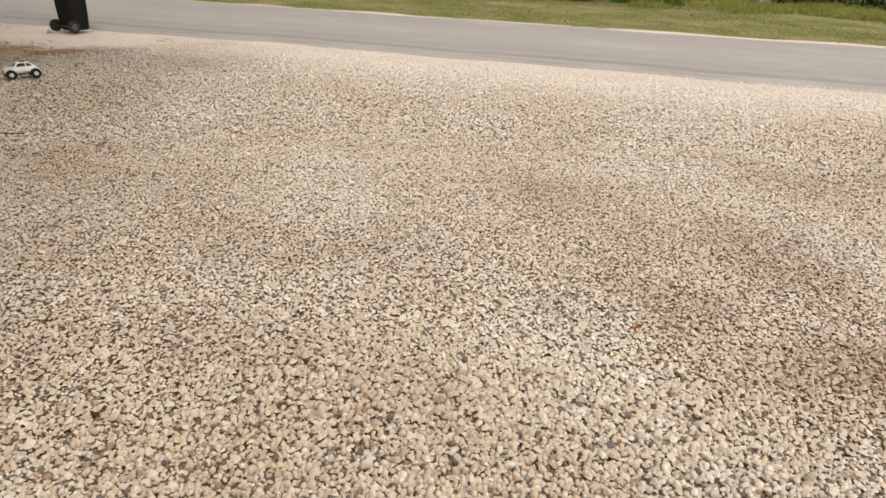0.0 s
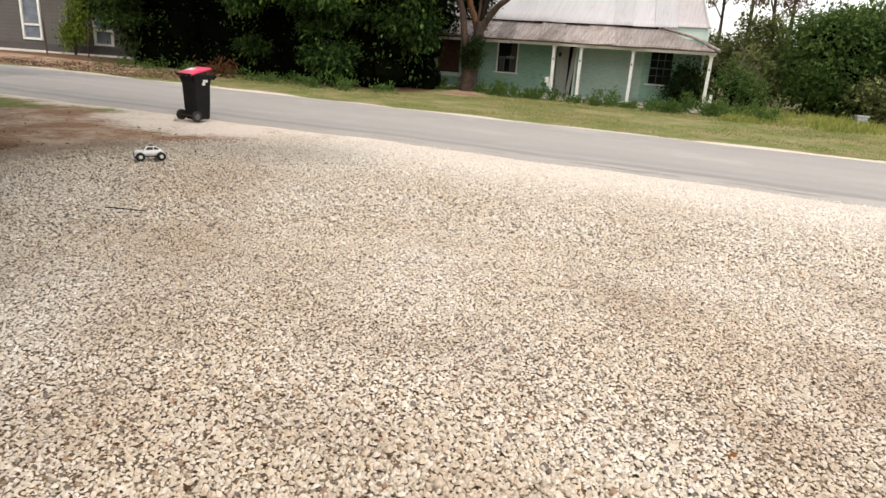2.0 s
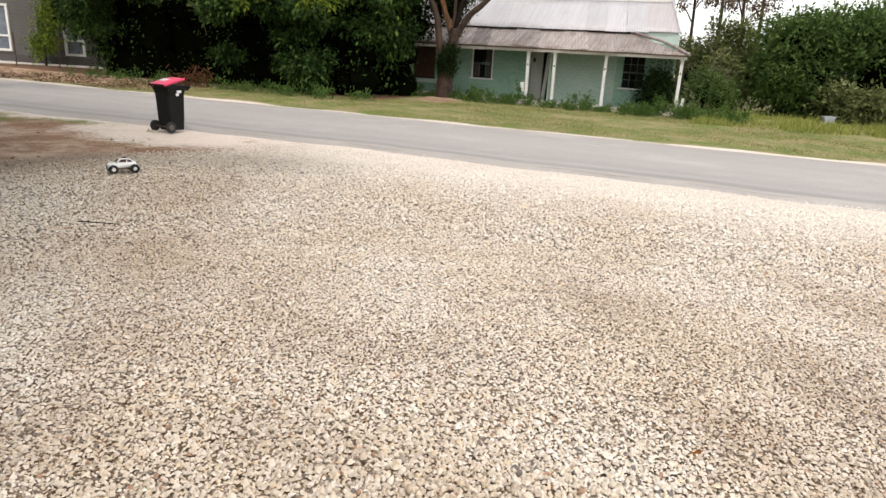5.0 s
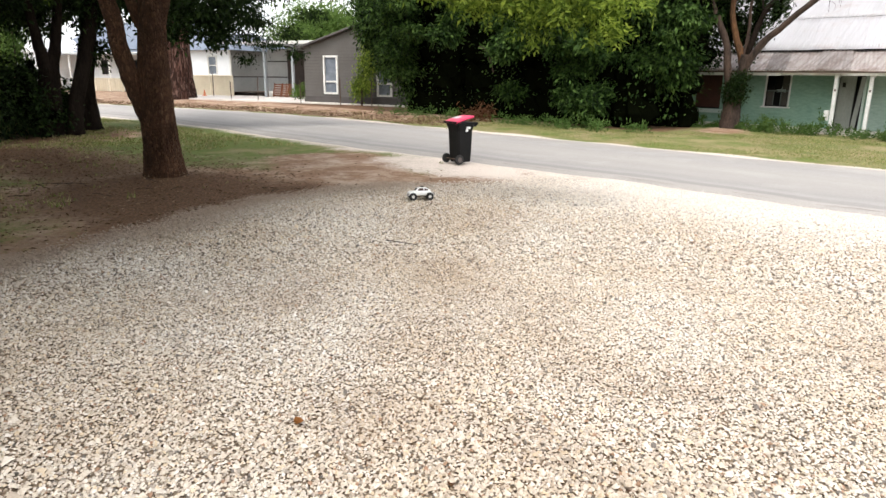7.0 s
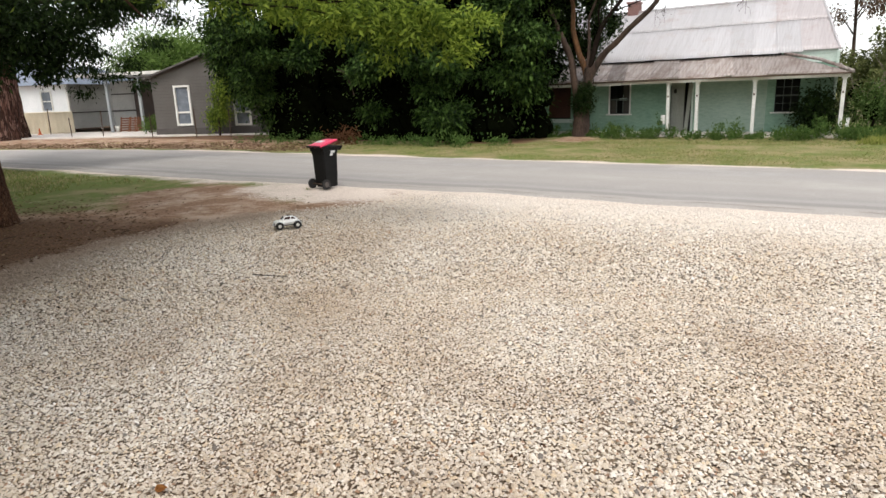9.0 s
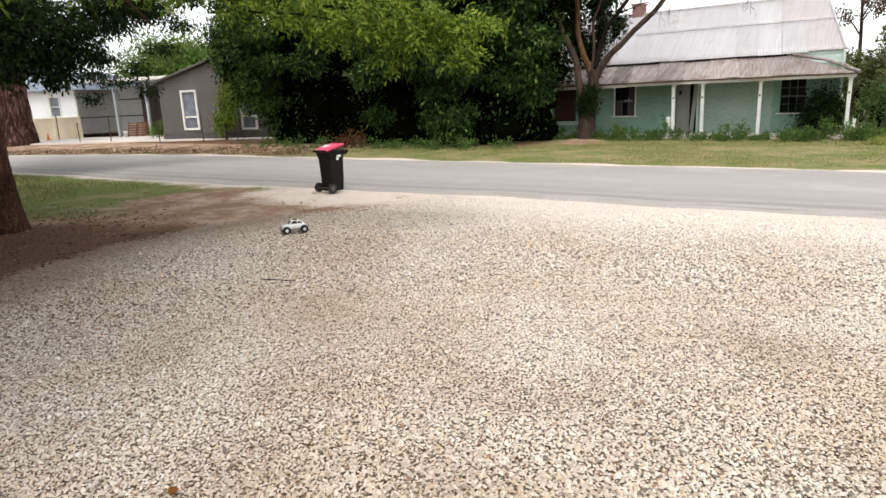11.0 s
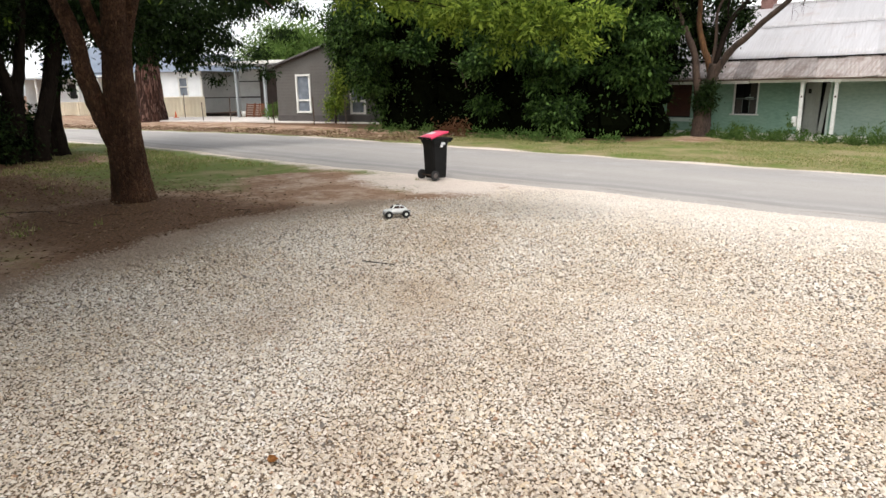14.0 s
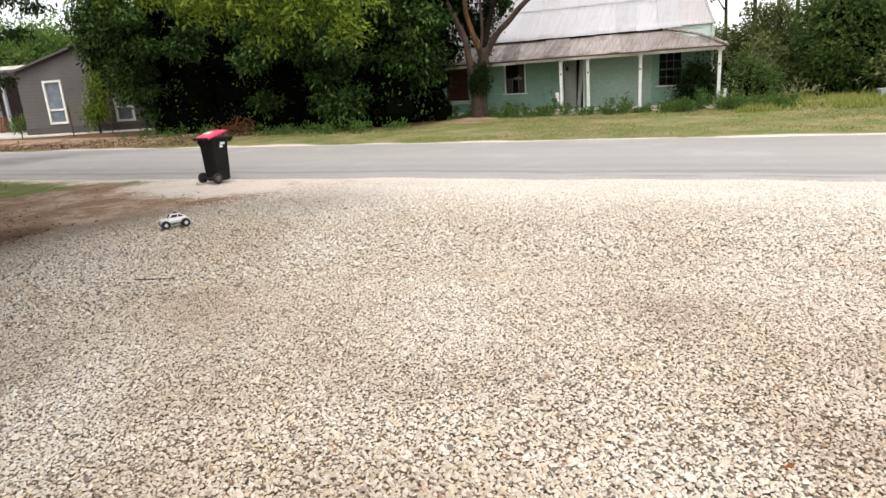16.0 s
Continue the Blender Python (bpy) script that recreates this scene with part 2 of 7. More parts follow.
def asphalt_mat():
    m, nt, bsdf = mat_base("asphalt")
    co = nt.nodes.new("ShaderNodeTexCoord").outputs["Object"]
    mp = nt.nodes.new("ShaderNodeMapping")
    mp.inputs["Scale"].default_value = (0.06, 1.1, 1)
    nt.links.new(co, mp.inputs[0])
    streak = noise_node(nt, 1.0, 4, 0.6, mp.outputs[0])
    blot = noise_node(nt, 0.5, 5, 0.65, co)
    grain = noise_node(nt, 90, 3, 0.7, co)
    a = mix(nt, ramp(nt, streak.outputs[0], [(0.40, (0, 0, 0)), (0.62, (1, 1, 1))]), (0.340, 0.320, 0.302), (0.372, 0.351, 0.331))
    a = mix(nt, ramp(nt, blot.outputs[0], [(0.52, (0, 0, 0)), (0.72, (0.8, 0.8, 0.8))]), a, (0.44, 0.418, 0.396))
    at = nt.nodes.new("ShaderNodeAttribute")
    at.attribute_name = "across"
    wob = nt.nodes.new("ShaderNodeMath")
    wob.operation = "MULTIPLY_ADD"
    wob.inputs[1].default_value = 0.07
    nt.links.new(blot.outputs[0], wob.inputs[0])
    nt.links.new(at.outputs["Fac"], wob.inputs[2])
    worn = ramp(nt, wob.outputs[0], [(0.03, (1.12, 1.10, 1.08)), (0.075, (1.08, 1.06, 1.04)), (0.095, (0.80, 0.79, 0.79)), (0.125, (0.83, 0.82, 0.82)), (0.15, (1.0, 1.0, 1.0)), (0.20, (0.90, 0.90, 0.90)), (0.27, (1.03, 1.02, 1.01)), (0.55, (1.05, 1.04, 1.02)), (0.75, (0.98, 0.98, 0.98)), (1.0, (1.10, 1.07, 1.04))])
    a = mix(nt, 1.0, a, worn, "MULTIPLY")
    a = mix(nt, 1.0, a, ramp(nt, grain.outputs[0], [(0.3, (0.72, 0.72, 0.72)), (0.65, (1, 1, 1))]), "MULTIPLY")
    nt.links.new(a, bsdf.inputs["Base Color"])
    bsdf.inputs["Roughness"].default_value = 0.85
    bump(nt, bsdf, grain.outputs[0], 0.4, 0.006)
    return m


def iron_mat(name, clean, streak_shade, rust, amount, low=0.85, high=1.12):
    """Weathered galvanised sheet: zinc with rust blooms and streaks down the slope, which also paint the corrugations'
    shading; sheets differ a little.
    """
    m, nt, bsdf = mat_base(name)
    co = nt.nodes.new("ShaderNodeTexCoord").outputs["Object"]
    mp = nt.nodes.new("ShaderNodeMapping")
    mp.inputs["Scale"].default_value = (11, 0.4, 0.4)
    nt.links.new(co, mp.inputs[0])
    st = noise_node(nt, 1.2, 5, 0.7, mp.outputs[0])
    bl = noise_node(nt, 1.1, 6, 0.7, co)
    col = mix(nt, ramp(nt, st.outputs[0], [(0.40, (0, 0, 0)), (0.68, (1, 1, 1))]), clean, streak_shade)
    col = mix(nt, ramp(nt, bl.outputs[0], [(amount, (0, 0, 0)), (amount + 0.22, (0.9, 0.9, 0.9))]), col, rust)
    oi = nt.nodes.new("ShaderNodeObjectInfo")
    hs = nt.nodes.new("ShaderNodeHueSaturation")
    mr = nt.nodes.new("ShaderNodeMapRange")
    mr.inputs["To Min"].default_value, mr.inputs["To Max"].default_value = low, high
    nt.links.new(oi.outputs["Random"], mr.inputs["Value"])
    nt.links.new(mr.outputs[0], hs.inputs["Value"])
    nt.links.new(col, hs.inputs["Color"])
    nt.links.new(hs.outputs[0], bsdf.inputs["Base Color"])
    bsdf.inputs["Metallic"].default_value = 0.25
    bsdf.inputs["Roughness"].default_value = 0.55
    return m


def glass_mat(name, tint=(0.006, 0.006, 0.006), rough=0.3):
    m, nt, bsdf = mat_base(name)
    co = nt.nodes.new("ShaderNodeTexCoord").outputs["Object"]
    n1 = noise_node(nt, 2.0, 4, 0.6, co)
    nt.links.new(ramp(nt, n1.outputs[0], [(0.35, tint), (0.7, tuple(min(1, 1.8 * c) for c in tint))]), bsdf.inputs["Base Color"])
    bsdf.inputs["Roughness"].default_value = rough
    bsdf.inputs["Specular IOR Level"].default_value = 0.07
    return m


M_ground, M_asphalt, M_pebble = ground_mat(), asphalt_mat(), pebble_mat()
M_iron_main = iron_mat("roof_iron", (0.470, 0.458, 0.466), (0.405, 0.388, 0.394), (0.36, 0.29, 0.265), 0.55, 0.92, 1.07)
M_iron_pink = iron_mat("rust_tinged_iron", (0.455, 0.42, 0.42), (0.39, 0.35, 0.35), (0.34, 0.25, 0.225), 0.53, 0.96, 1.04)
M_iron_flat = iron_mat("verandah_sheet_iron", (0.40, 0.352, 0.325), (0.215, 0.165, 0.14), (0.16, 0.105, 0.08), 0.47, 0.70, 1.15)
M_iron_ver = iron_mat("verandah_iron", (0.37, 0.325, 0.30), (0.15, 0.115, 0.098), (0.16, 0.10, 0.075), 0.46, 0.62, 1.2)
M_board = plain("green_boards", (0.150, 0.268, 0.195), (0.262, 0.400, 0.302), 0.75, 0.7, 9, 0.3, 0.004, stretch=(0.6, 1, 1.6))
M_board_faded = plain("faded_green_boards", (0.245, 0.340, 0.275), (0.375, 0.470, 0.390), 0.8, 0.7, 9, 0.3, 0.004, stretch=(0.6, 1, 1.6))
M_board_pale = plain("pale_green_boards", (0.40, 0.50, 0.44), (0.55, 0.63, 0.56), 0.75, 0.9, 18, 0.3, 0.004)
M_white = plain("white_paint", (0.52, 0.51, 0.47), (0.78, 0.77, 0.73), 0.6, 1.7, 22, 0.3, 0.003)
M_cream_fascia = plain("fascia_paint", (0.50, 0.48, 0.43), (0.74, 0.72, 0.66), 0.7, 1.2, 20, 0.3, 0.003)
# near-black, mostly standing for shade in rooms and under the eave
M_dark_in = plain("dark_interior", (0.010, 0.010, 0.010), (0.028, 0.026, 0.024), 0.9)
M_door = plain("door_paint", (0.24, 0.25, 0.22), (0.36, 0.365, 0.32), 0.7, 1.5, 18, 0.3, 0.003, stretch=(3, 1, 0.5))
M_red_board = plain("red_brown_board", (0.042, 0.015, 0.010), (0.085, 0.032, 0.020), 0.8)
M_glass = glass_mat("old_glass")
M_glass_blue = glass_mat("window_glass", (0.12, 0.135, 0.155), 0.2)
M_curtain = plain("grimy_pane", (0.035, 0.030, 0.026), (0.075, 0.065, 0.055), 0.4, 3, 20, 0.0)
M_brick = plain("brick", (0.19, 0.10, 0.085), (0.30, 0.17, 0.15), 0.9, 3, 30)
M_grey_wall = plain("grey_cladding", (0.085, 0.078, 0.070), (0.122, 0.112, 0.102), 0.75, 0.6, 14, 0.2, 0.003)
M_grey_base = plain("dark_plinth", (0.055, 0.048, 0.045), (0.085, 0.074, 0.068), 0.8)
M_grey_roof = plain("dark_roof", (0.06, 0.055, 0.05), (0.10, 0.09, 0.085), 0.6)
M_steel_grey = plain("grey_steel", (0.26, 0.28, 0.29), (0.36, 0.38, 0.39), 0.5, 1.0, 15)
M_panel_grey = plain("shed_panel", (0.36, 0.375, 0.37), (0.48, 0.495, 0.485), 0.6, 0.8, 12)
M_panel_pale = plain("pale_shed_panel", (0.36, 0.36, 0.345), (0.49, 0.49, 0.47), 0.6, 0.8, 12)
M_blue_roof = plain("blue_roof", (0.10, 0.125, 0.17), (0.17, 0.20, 0.25), 0.5, 0.8, 12)
M_white_wall = plain("white_boards", (0.66, 0.68, 0.69), (0.82, 0.83, 0.83), 0.65, 0.8, 14)
M_cream = plain("cream_fence", (0.62, 0.55, 0.42), (0.78, 0.70, 0.55), 0.65, 0.8, 14)
M_concrete = plain("concrete", (0.46, 0.42, 0.38), (0.66, 0.61, 0.56), 0.85, 0.9, 30)
M_lip_shade = plain("bitumen_lip_shade", (0.19, 0.155, 0.14), (0.30, 0.25, 0.225), 0.9, 2, 40)
M_brown_wall = plain("brown_cladding", (0.045, 0.032, 0.028), (0.075, 0.055, 0.048), 0.8, 0.8, 14)
M_rust = plain("rusty_steel", (0.045, 0.030, 0.022), (0.10, 0.06, 0.04), 0.8, 4, 40)
M_orange_wood = plain("orange_timber", (0.11, 0.038, 0.016), (0.21, 0.078, 0.033), 0.75, 3, 30)
M_bar_old = plain("old_sash_paint", (0.07, 0.085, 0.075), (0.14, 0.16, 0.14), 0.8)
M_bark = plated_bark("brown_bark", ((0.095, 0.048, 0.028), (0.118, 0.060, 0.034), (0.140, 0.072, 0.040), (0.180, 0.098, 0.056)), (11, 11, 4.2))
M_bark_gum = plated_bark("gum_bark", ((0.030, 0.016, 0.012), (0.075, 0.036, 0.026), (0.15, 0.075, 0.055), (0.26, 0.16, 0.13)), (5, 5, 0.7))
M_bark_dark = plain("dark_bark", (0.006, 0.0045, 0.0035), (0.024, 0.017, 0.013), 0.95, 2.2, 14, 1.0, 0.03, spec=0.05, stretch=(2.2, 2.2, 0.5))
M_bark_orange = plain("lichened_bark", (0.018, 0.010, 0.006), (0.150, 0.070, 0.026), 0.95, 1.4, 9, 1.0, 0.04, stretch=(2, 2, 0.4))
M_bark_grey = plain("grey_bark", (0.012, 0.008, 0.006), (0.080, 0.050, 0.035), 0.95, 2.0, 14, 0.8, 0.02, stretch=(2, 2, 0.5))
M_bark_pale = plain("pale_bark", (0.11, 0.085, 0.06), (0.22, 0.18, 0.14), 0.9, 3, 30)
M_leaf_hedge = leaf_mat("hedge_leaf", [(0.25, (0.005, 0.012, 0.003)), (0.5, (0.020, 0.044, 0.009)), (0.88, (0.118, 0.195, 0.047))], 0.12, 0.5)
M_leaf_near = leaf_mat("ash_leaf", [(0.2, (0.034, 0.062, 0.009)), (0.5, (0.125, 0.190, 0.026)), (0.82, (0.33, 0.415, 0.062))], 0.5, 0.5, 1.4)
M_leaf_mid = leaf_mat("mid_leaf", [(0.2, (0.0150, 0.0300, 0.0060)), (0.55, (0.0360, 0.0660, 0.0125)), (0.85, (0.0720, 0.1140, 0.0225))], 0.35)
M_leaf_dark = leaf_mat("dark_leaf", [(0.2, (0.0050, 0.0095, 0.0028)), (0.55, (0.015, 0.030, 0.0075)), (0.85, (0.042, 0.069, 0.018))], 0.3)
M_leaf_gum = leaf_mat("gum_leaf", [(0.2, (0.055, 0.038, 0.024)), (0.55, (0.115, 0.075, 0.045)), (0.85, (0.19, 0.115, 0.075))], 0.3)
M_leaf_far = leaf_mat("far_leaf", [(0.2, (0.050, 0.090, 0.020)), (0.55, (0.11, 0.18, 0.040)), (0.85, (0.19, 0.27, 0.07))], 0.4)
M_leaf_brush = leaf_mat("brush_leaf", [(0.2, (0.028, 0.052, 0.014)), (0.5, (0.062, 0.108, 0.028)), (0.85, (0.130, 0.190, 0.052))], 0.3, 0.65)
M_leaf_brown = leaf_mat("brown_scrub_leaf", [(0.2, (0.055, 0.068, 0.024)), (0.55, (0.125, 0.145, 0.050)), (0.85, (0.22, 0.225, 0.090))], 0.3, 0.65)
M_weed = leaf_mat("weed_leaf", [(0.2, (0.036, 0.074, 0.016)), (0.55, (0.080, 0.144, 0.036)), (0.85, (0.165, 0.240, 0.068))], 0.35, 0.6)
M_grass = leaf_mat("grass_blade", [(0.15, (0.130, 0.172, 0.044)), (0.42, (0.220, 0.258, 0.078)), (0.56, (0.33, 0.30, 0.14)), (0.9, (0.48, 0.40, 0.24))], 0.35, 0.7, 0.9)
M_rank = leaf_mat("rank_grass_blade", [(0.15, (0.13, 0.165, 0.035)), (0.45, (0.25, 0.285, 0.065)), (0.9, (0.46, 0.42, 0.15))], 0.4, 0.7, 0.9)
M_litter = leaf_mat("leaf_litter", [(0.15, (0.07, 0.042, 0.026)), (0.5, (0.15, 0.095, 0.057)), (0.9, (0.31, 0.22, 0.145))], 0.1, 0.7)
M_brown_fern = leaf_mat("dead_fern", [(0.15, (0.07, 0.032, 0.016)), (0.5, (0.14, 0.066, 0.034)), (0.9, (0.22, 0.12, 0.065))], 0.2, 0.7)
M_orange_leaf = leaf_mat("fallen_leaf", [(0.15, (0.30, 0.11, 0.03)), (0.9, (0.42, 0.19, 0.06))], 0.1, 0.6)
# near-black: the deep shade inside foliage put into a colour
M_core = plain("foliage_shade", (0.0015, 0.002, 0.001), (0.004, 0.005, 0.002), 1.0, spec=0.0)
M_bin = plain("bin_plastic", (0.004, 0.004, 0.004), (0.009, 0.0087, 0.0085), 0.6, 5, 80, 0.2, 0.001, spec=0.18)
M_lid = plain("lid_plastic", (0.68, 0.03, 0.10), (0.78, 0.07, 0.16), 0.3, 5, 60, 0.15, 0.001)
M_rubber = plain("black_rubber", (0.012, 0.012, 0.012), (0.028, 0.027, 0.026), 0.85, 10, 120)
M_hub = plain("hub_plastic", (0.07, 0.055, 0.05), (0.12, 0.10, 0.09), 0.6, 10, 80)
M_sticker = plain("sticker", (0.62, 0.62, 0.62), (0.80, 0.80, 0.80), 0.5, 8, 60)
M_car_white = plain("car_white", (0.74, 0.74, 0.72), (0.84, 0.84, 0.82), 0.22, 4, 40, 0.0)
M_car_dark = plain("car_dark", (0.012, 0.012, 0.013), (0.03, 0.03, 0.03), 0.5, 10, 80)
M_car_window = plain("car_window", (0.035, 0.020, 0.018), (0.10, 0.055, 0.05), 0.25, 18, 60, 0.0)
M_silver = plain("silver_plastic", (0.45, 0.45, 0.45), (0.60, 0.60, 0.60), 0.3, 8, 60, 0.0, metal=0.6)
M_rim = plain("rim_plastic", (0.55, 0.54, 0.50), (0.72, 0.71, 0.68), 0.4, 8, 60, 0.0)


# ---- mesh helpers ----
def mesh_np(name, verts, faces, mat, smooth=False):
    """A mesh object from arrays; faces: one array of equal-sided faces."""
    verts, faces = np.asarray(verts, np.float32), np.asarray(faces, np.int32)
    me = bpy.data.meshes.new(name)
    k = faces.shape[1]
    me.vertices.add(len(verts))
    me.vertices.foreach_set("co", verts.ravel())
    me.loops.add(faces.size)
    me.loops.foreach_set("vertex_index", faces.ravel())
    me.polygons.add(len(faces))
    me.polygons.foreach_set("loop_start", np.arange(0, faces.size, k, dtype=np.int32))
    me.polygons.foreach_set("use_smooth", np.full(len(faces), smooth, dtype=bool))
    me.update(calc_edges=True)
    me.materials.append(mat)
    return new(name, me)


def part(name, bm, mat, parent=None, label="", smooth=False):
    me = bpy.data.meshes.new(name)
    bmesh.ops.recalc_face_normals(bm, faces=bm.faces)
    bm.to_mesh(me)
    bm.free()
    me.materials.append(mat)
    if smooth:
        me.polygons.foreach_set("use_smooth", np.full(len(me.polygons), True, dtype=bool))
    ob = new(name, me)
    if parent is not None:
        ob.parent = parent
    if label:
        ob["label"] = label
    return ob


def thing(name, m=None, label="", category="", group="", kind=""):
    ob = new(name)
    ob.empty_display_size = 0.2
    if m is not None:
        ob.matrix_basis = m
    return tagged(ob, label, category, group, kind)


def put_box(bm, c, s, bevel=0.0, rot=None):
    """Adds a box of size s round c."""
    r = bmesh.ops.create_cube(bm, size=1.0)
    vs = r["verts"]
    for v in vs:
        v.co = Vector((v.co.x * s[0], v.co.y * s[1], v.co.z * s[2]))
    if bevel:
        es = list({e for v in vs for e in v.link_edges})
        b = bmesh.ops.bevel(bm, geom=es, offset=bevel, segments=2, profile=0.7, affect="EDGES")
        vs = list({v for f in b["faces"] for v in f.verts} | {v for v in vs if v.is_valid})
    m = Matrix.Translation(c) @ (rot.to_4x4() if rot is not None else Matrix.Identity(4))
    for v in vs:
        v.co = m @ v.co
    return vs


def box_part(name, c, s, mat, parent, bevel=0.0, label="", rot=None):
    bm = bmesh.new()
    put_box(bm, c, s, bevel, rot)
    return part(name, bm, mat, parent, label)


def put_tube(bm, pts, radii, sides=8, caps=True, jitter=0.0, rng=None):
    """Sweeps a ring along points with the given radii."""
    rings = []
    pts = [Vector(p) for p in pts]
    for i, p in enumerate(pts):
        d = (pts[min(i + 1, len(pts) - 1)] - pts[max(i - 1, 0)]).normalized()
        a = d.cross(Vector((0.31, 0.95, 0.05))).normalized()
        b = d.cross(a)
        ring = []
        for k in range(sides):
            t = 2 * math.pi * k / sides
            r = radii[i] * (1 + (jitter * (rng.random() - 0.5) * 2 if rng else 0))
            ring.append(bm.verts.new(p + a * (r * math.cos(t)) + b * (r * math.sin(t))))
        rings.append(ring)
    for i in range(len(rings) - 1):
        for k in range(sides):
            bm.faces.new((rings[i][k], rings[i][(k + 1) % sides], rings[i + 1][(k + 1) % sides], rings[i + 1][k]))
    if caps:
        bm.faces.new(rings[0])
        bm.faces.new(rings[-1])
    return rings


def ridged_trunk(bm, pts, radii, seed, sides=44, ridge=0.07, flare=0.0):
    """A trunk with furrows that run up it and roots that spread at its foot."""
    rng = np.random.default_rng(seed)
    n = len(pts)
    fur = rng.normal(size=sides)
    fur = 0.6 * fur + 0.4 * np.roll(fur, 1)
    rings = []
    for i, p in enumerate(pts):
        fur = 0.86 * fur + 0.5 * rng.normal(size=sides)
        h = i / (n - 1)
        ring = []
        for k in range(sides):
            a = 2 * math.pi * k / sides
            root = flare * math.exp(-h * 9) * (0.5 + 0.5 * math.sin(5 * a + 0.7)) ** 2
            r = radii[i] * (1 + ridge * 0.6 * fur[k] + root)
            ring.append(bm.verts.new(Vector(p) + Vector((r * math.cos(a), r * math.sin(a), 0))))
        rings.append(ring)
    for i in range(n - 1):
        for k in range(sides):
            bm.faces.new((rings[i][k], rings[i][(k + 1) % sides], rings[i + 1][(k + 1) % sides], rings[i + 1][k]))
    bm.faces.new(rings[0])
    bm.faces.new(rings[-1])


def smooth_path(points, n):
    """A smooth line through points (Catmull-Rom), n steps to a stretch."""
    p = [Vector(q) for q in points]
    p = [2 * p[0] - p[1]] + p + [2 * p[-1] - p[-2]]
    out = []
    for i in range(1, len(p) - 2):
        for k in range(n):
            t = k / n
            a, b, c, d = p[i - 1], p[i], p[i + 1], p[i + 2]
            out.append(0.5 * ((2 * b) + (c - a) * t + (2 * a - 5 * b + 4 * c - d) * t * t + (3 * b - a - 3 * c + d) * t ** 3))
    out.append(p[-2])
    return out


# ---- ground, road, gravel ----
ROAD_NEAR, ROAD_FAR = 9.05, 14.1


def bend(x):
    """How far the road swings towards the viewer's side beyond the bend on the west."""
    u = np.clip(-(np.asarray(x, float) + 19.0), 0, None)
    return -0.020 * u ** 2 / (1 + 0.035 * u)


def near_edge(x):
    x = np.asarray(x, float)
    return ROAD_NEAR + 0.05 * np.sin(x * 1.3) + 0.04 * np.sin(x * 3.1 + 1) - 0.6 * np.clip((-x - 4) / 10, 0, 1) + bend(x)


def far_edge(x):
    x = np.asarray(x, float)
    return ROAD_FAR + 0.06 * np.sin(x * 0.9 + 2) + 0.04 * np.sin(x * 2.3) + bend(x)


EDGE_Y = np.array([-30, -3.0, -0.3, 0.8, 2.0, 3.4, 4.5, 5.5, 6.3, 7.0, 8.0, 9.2])
EDGE_X = np.array([-4.0, -4.6, -5.0, -5.6, -6.0, -6.5, -6.4, -6.1, -5.6, -5.2, -5.3, -5.6])


def axis_lines(lo, hi, step, far):
    mid = np.arange(lo, hi + step / 2, step)
    out = step * 1.35 ** np.arange(1, 40)
    out = np.cumsum(out)
    out = np.append(out[out < far], far)
    return np.concatenate([(lo - out)[::-1], mid, hi + out])


def smoothstep(a, b, v):
    t = np.clip((v - a) / (b - a), 0, 1)
    return t * t * (3 - 2 * t)


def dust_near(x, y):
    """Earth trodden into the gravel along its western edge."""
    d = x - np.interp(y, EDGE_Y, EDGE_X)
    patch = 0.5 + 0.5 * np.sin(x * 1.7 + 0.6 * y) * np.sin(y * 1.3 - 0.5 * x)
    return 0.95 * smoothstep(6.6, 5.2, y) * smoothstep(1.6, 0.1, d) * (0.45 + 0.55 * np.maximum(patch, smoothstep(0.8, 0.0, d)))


def soil_patch(x, y):
    """Red-brown soil that shows between the pebbles where wheels have thinned them."""
    out = 0 * x
    for cx, cy, rx, ry, k in ((3.05, 2.75, 0.60, 0.55, 0.6), (3.25, 1.65, 0.40, 0.35, 0.95), (2.55, 1.95, 0.30, 0.25, 0.55), (1.65, 3.5, 0.45, 0.40, 0.55), (0.2, 1.9, 0.9, 0.35, 0.35),
                              (-1.2, 2.3, 0.8, 0.45, 0.4), (0.9, 0.9, 0.7, 0.3, 0.35), (-0.4, 0.5, 0.5, 0.35, 0.35), (3.6, 4.4, 0.9, 0.5, 0.45), (-2.6, 1.2, 0.7, 0.6, 0.35),
                              # these three also carry the soft shade of the western gravel
                              (-3.5, 4.6, 1.1, 0.9, 0.40), (-2.2, 2.7, 0.8, 0.6, 0.42), (-1.0, 1.5, 0.6, 0.5, 0.36)):
        u = np.hypot((x - cx) / rx, (y - cy) / ry) + 0.22 * np.sin(5 * x + 3 * y) + 0.18 * np.sin(7 * y - 4 * x)
        out = np.maximum(out, k * np.exp(-np.clip(u, 0, None) ** 2))
    return out


def verge_brightening(x, y):
    """Paler stones along the verge: fine dust, and open-sky brightness put into the colour."""
    margin = near_edge(x) - y
    return 0.8 * smoothstep(3.4, 0.5, margin) * smoothstep(-6.5, -3.0, x)


def stone_heap(x, y):
    """A low heap of loose stones raked up on the drive."""
    return 0.05 * np.exp(-((x - 1.75) / 0.9) ** 2 - ((y - 0.8) / 0.5) ** 2)


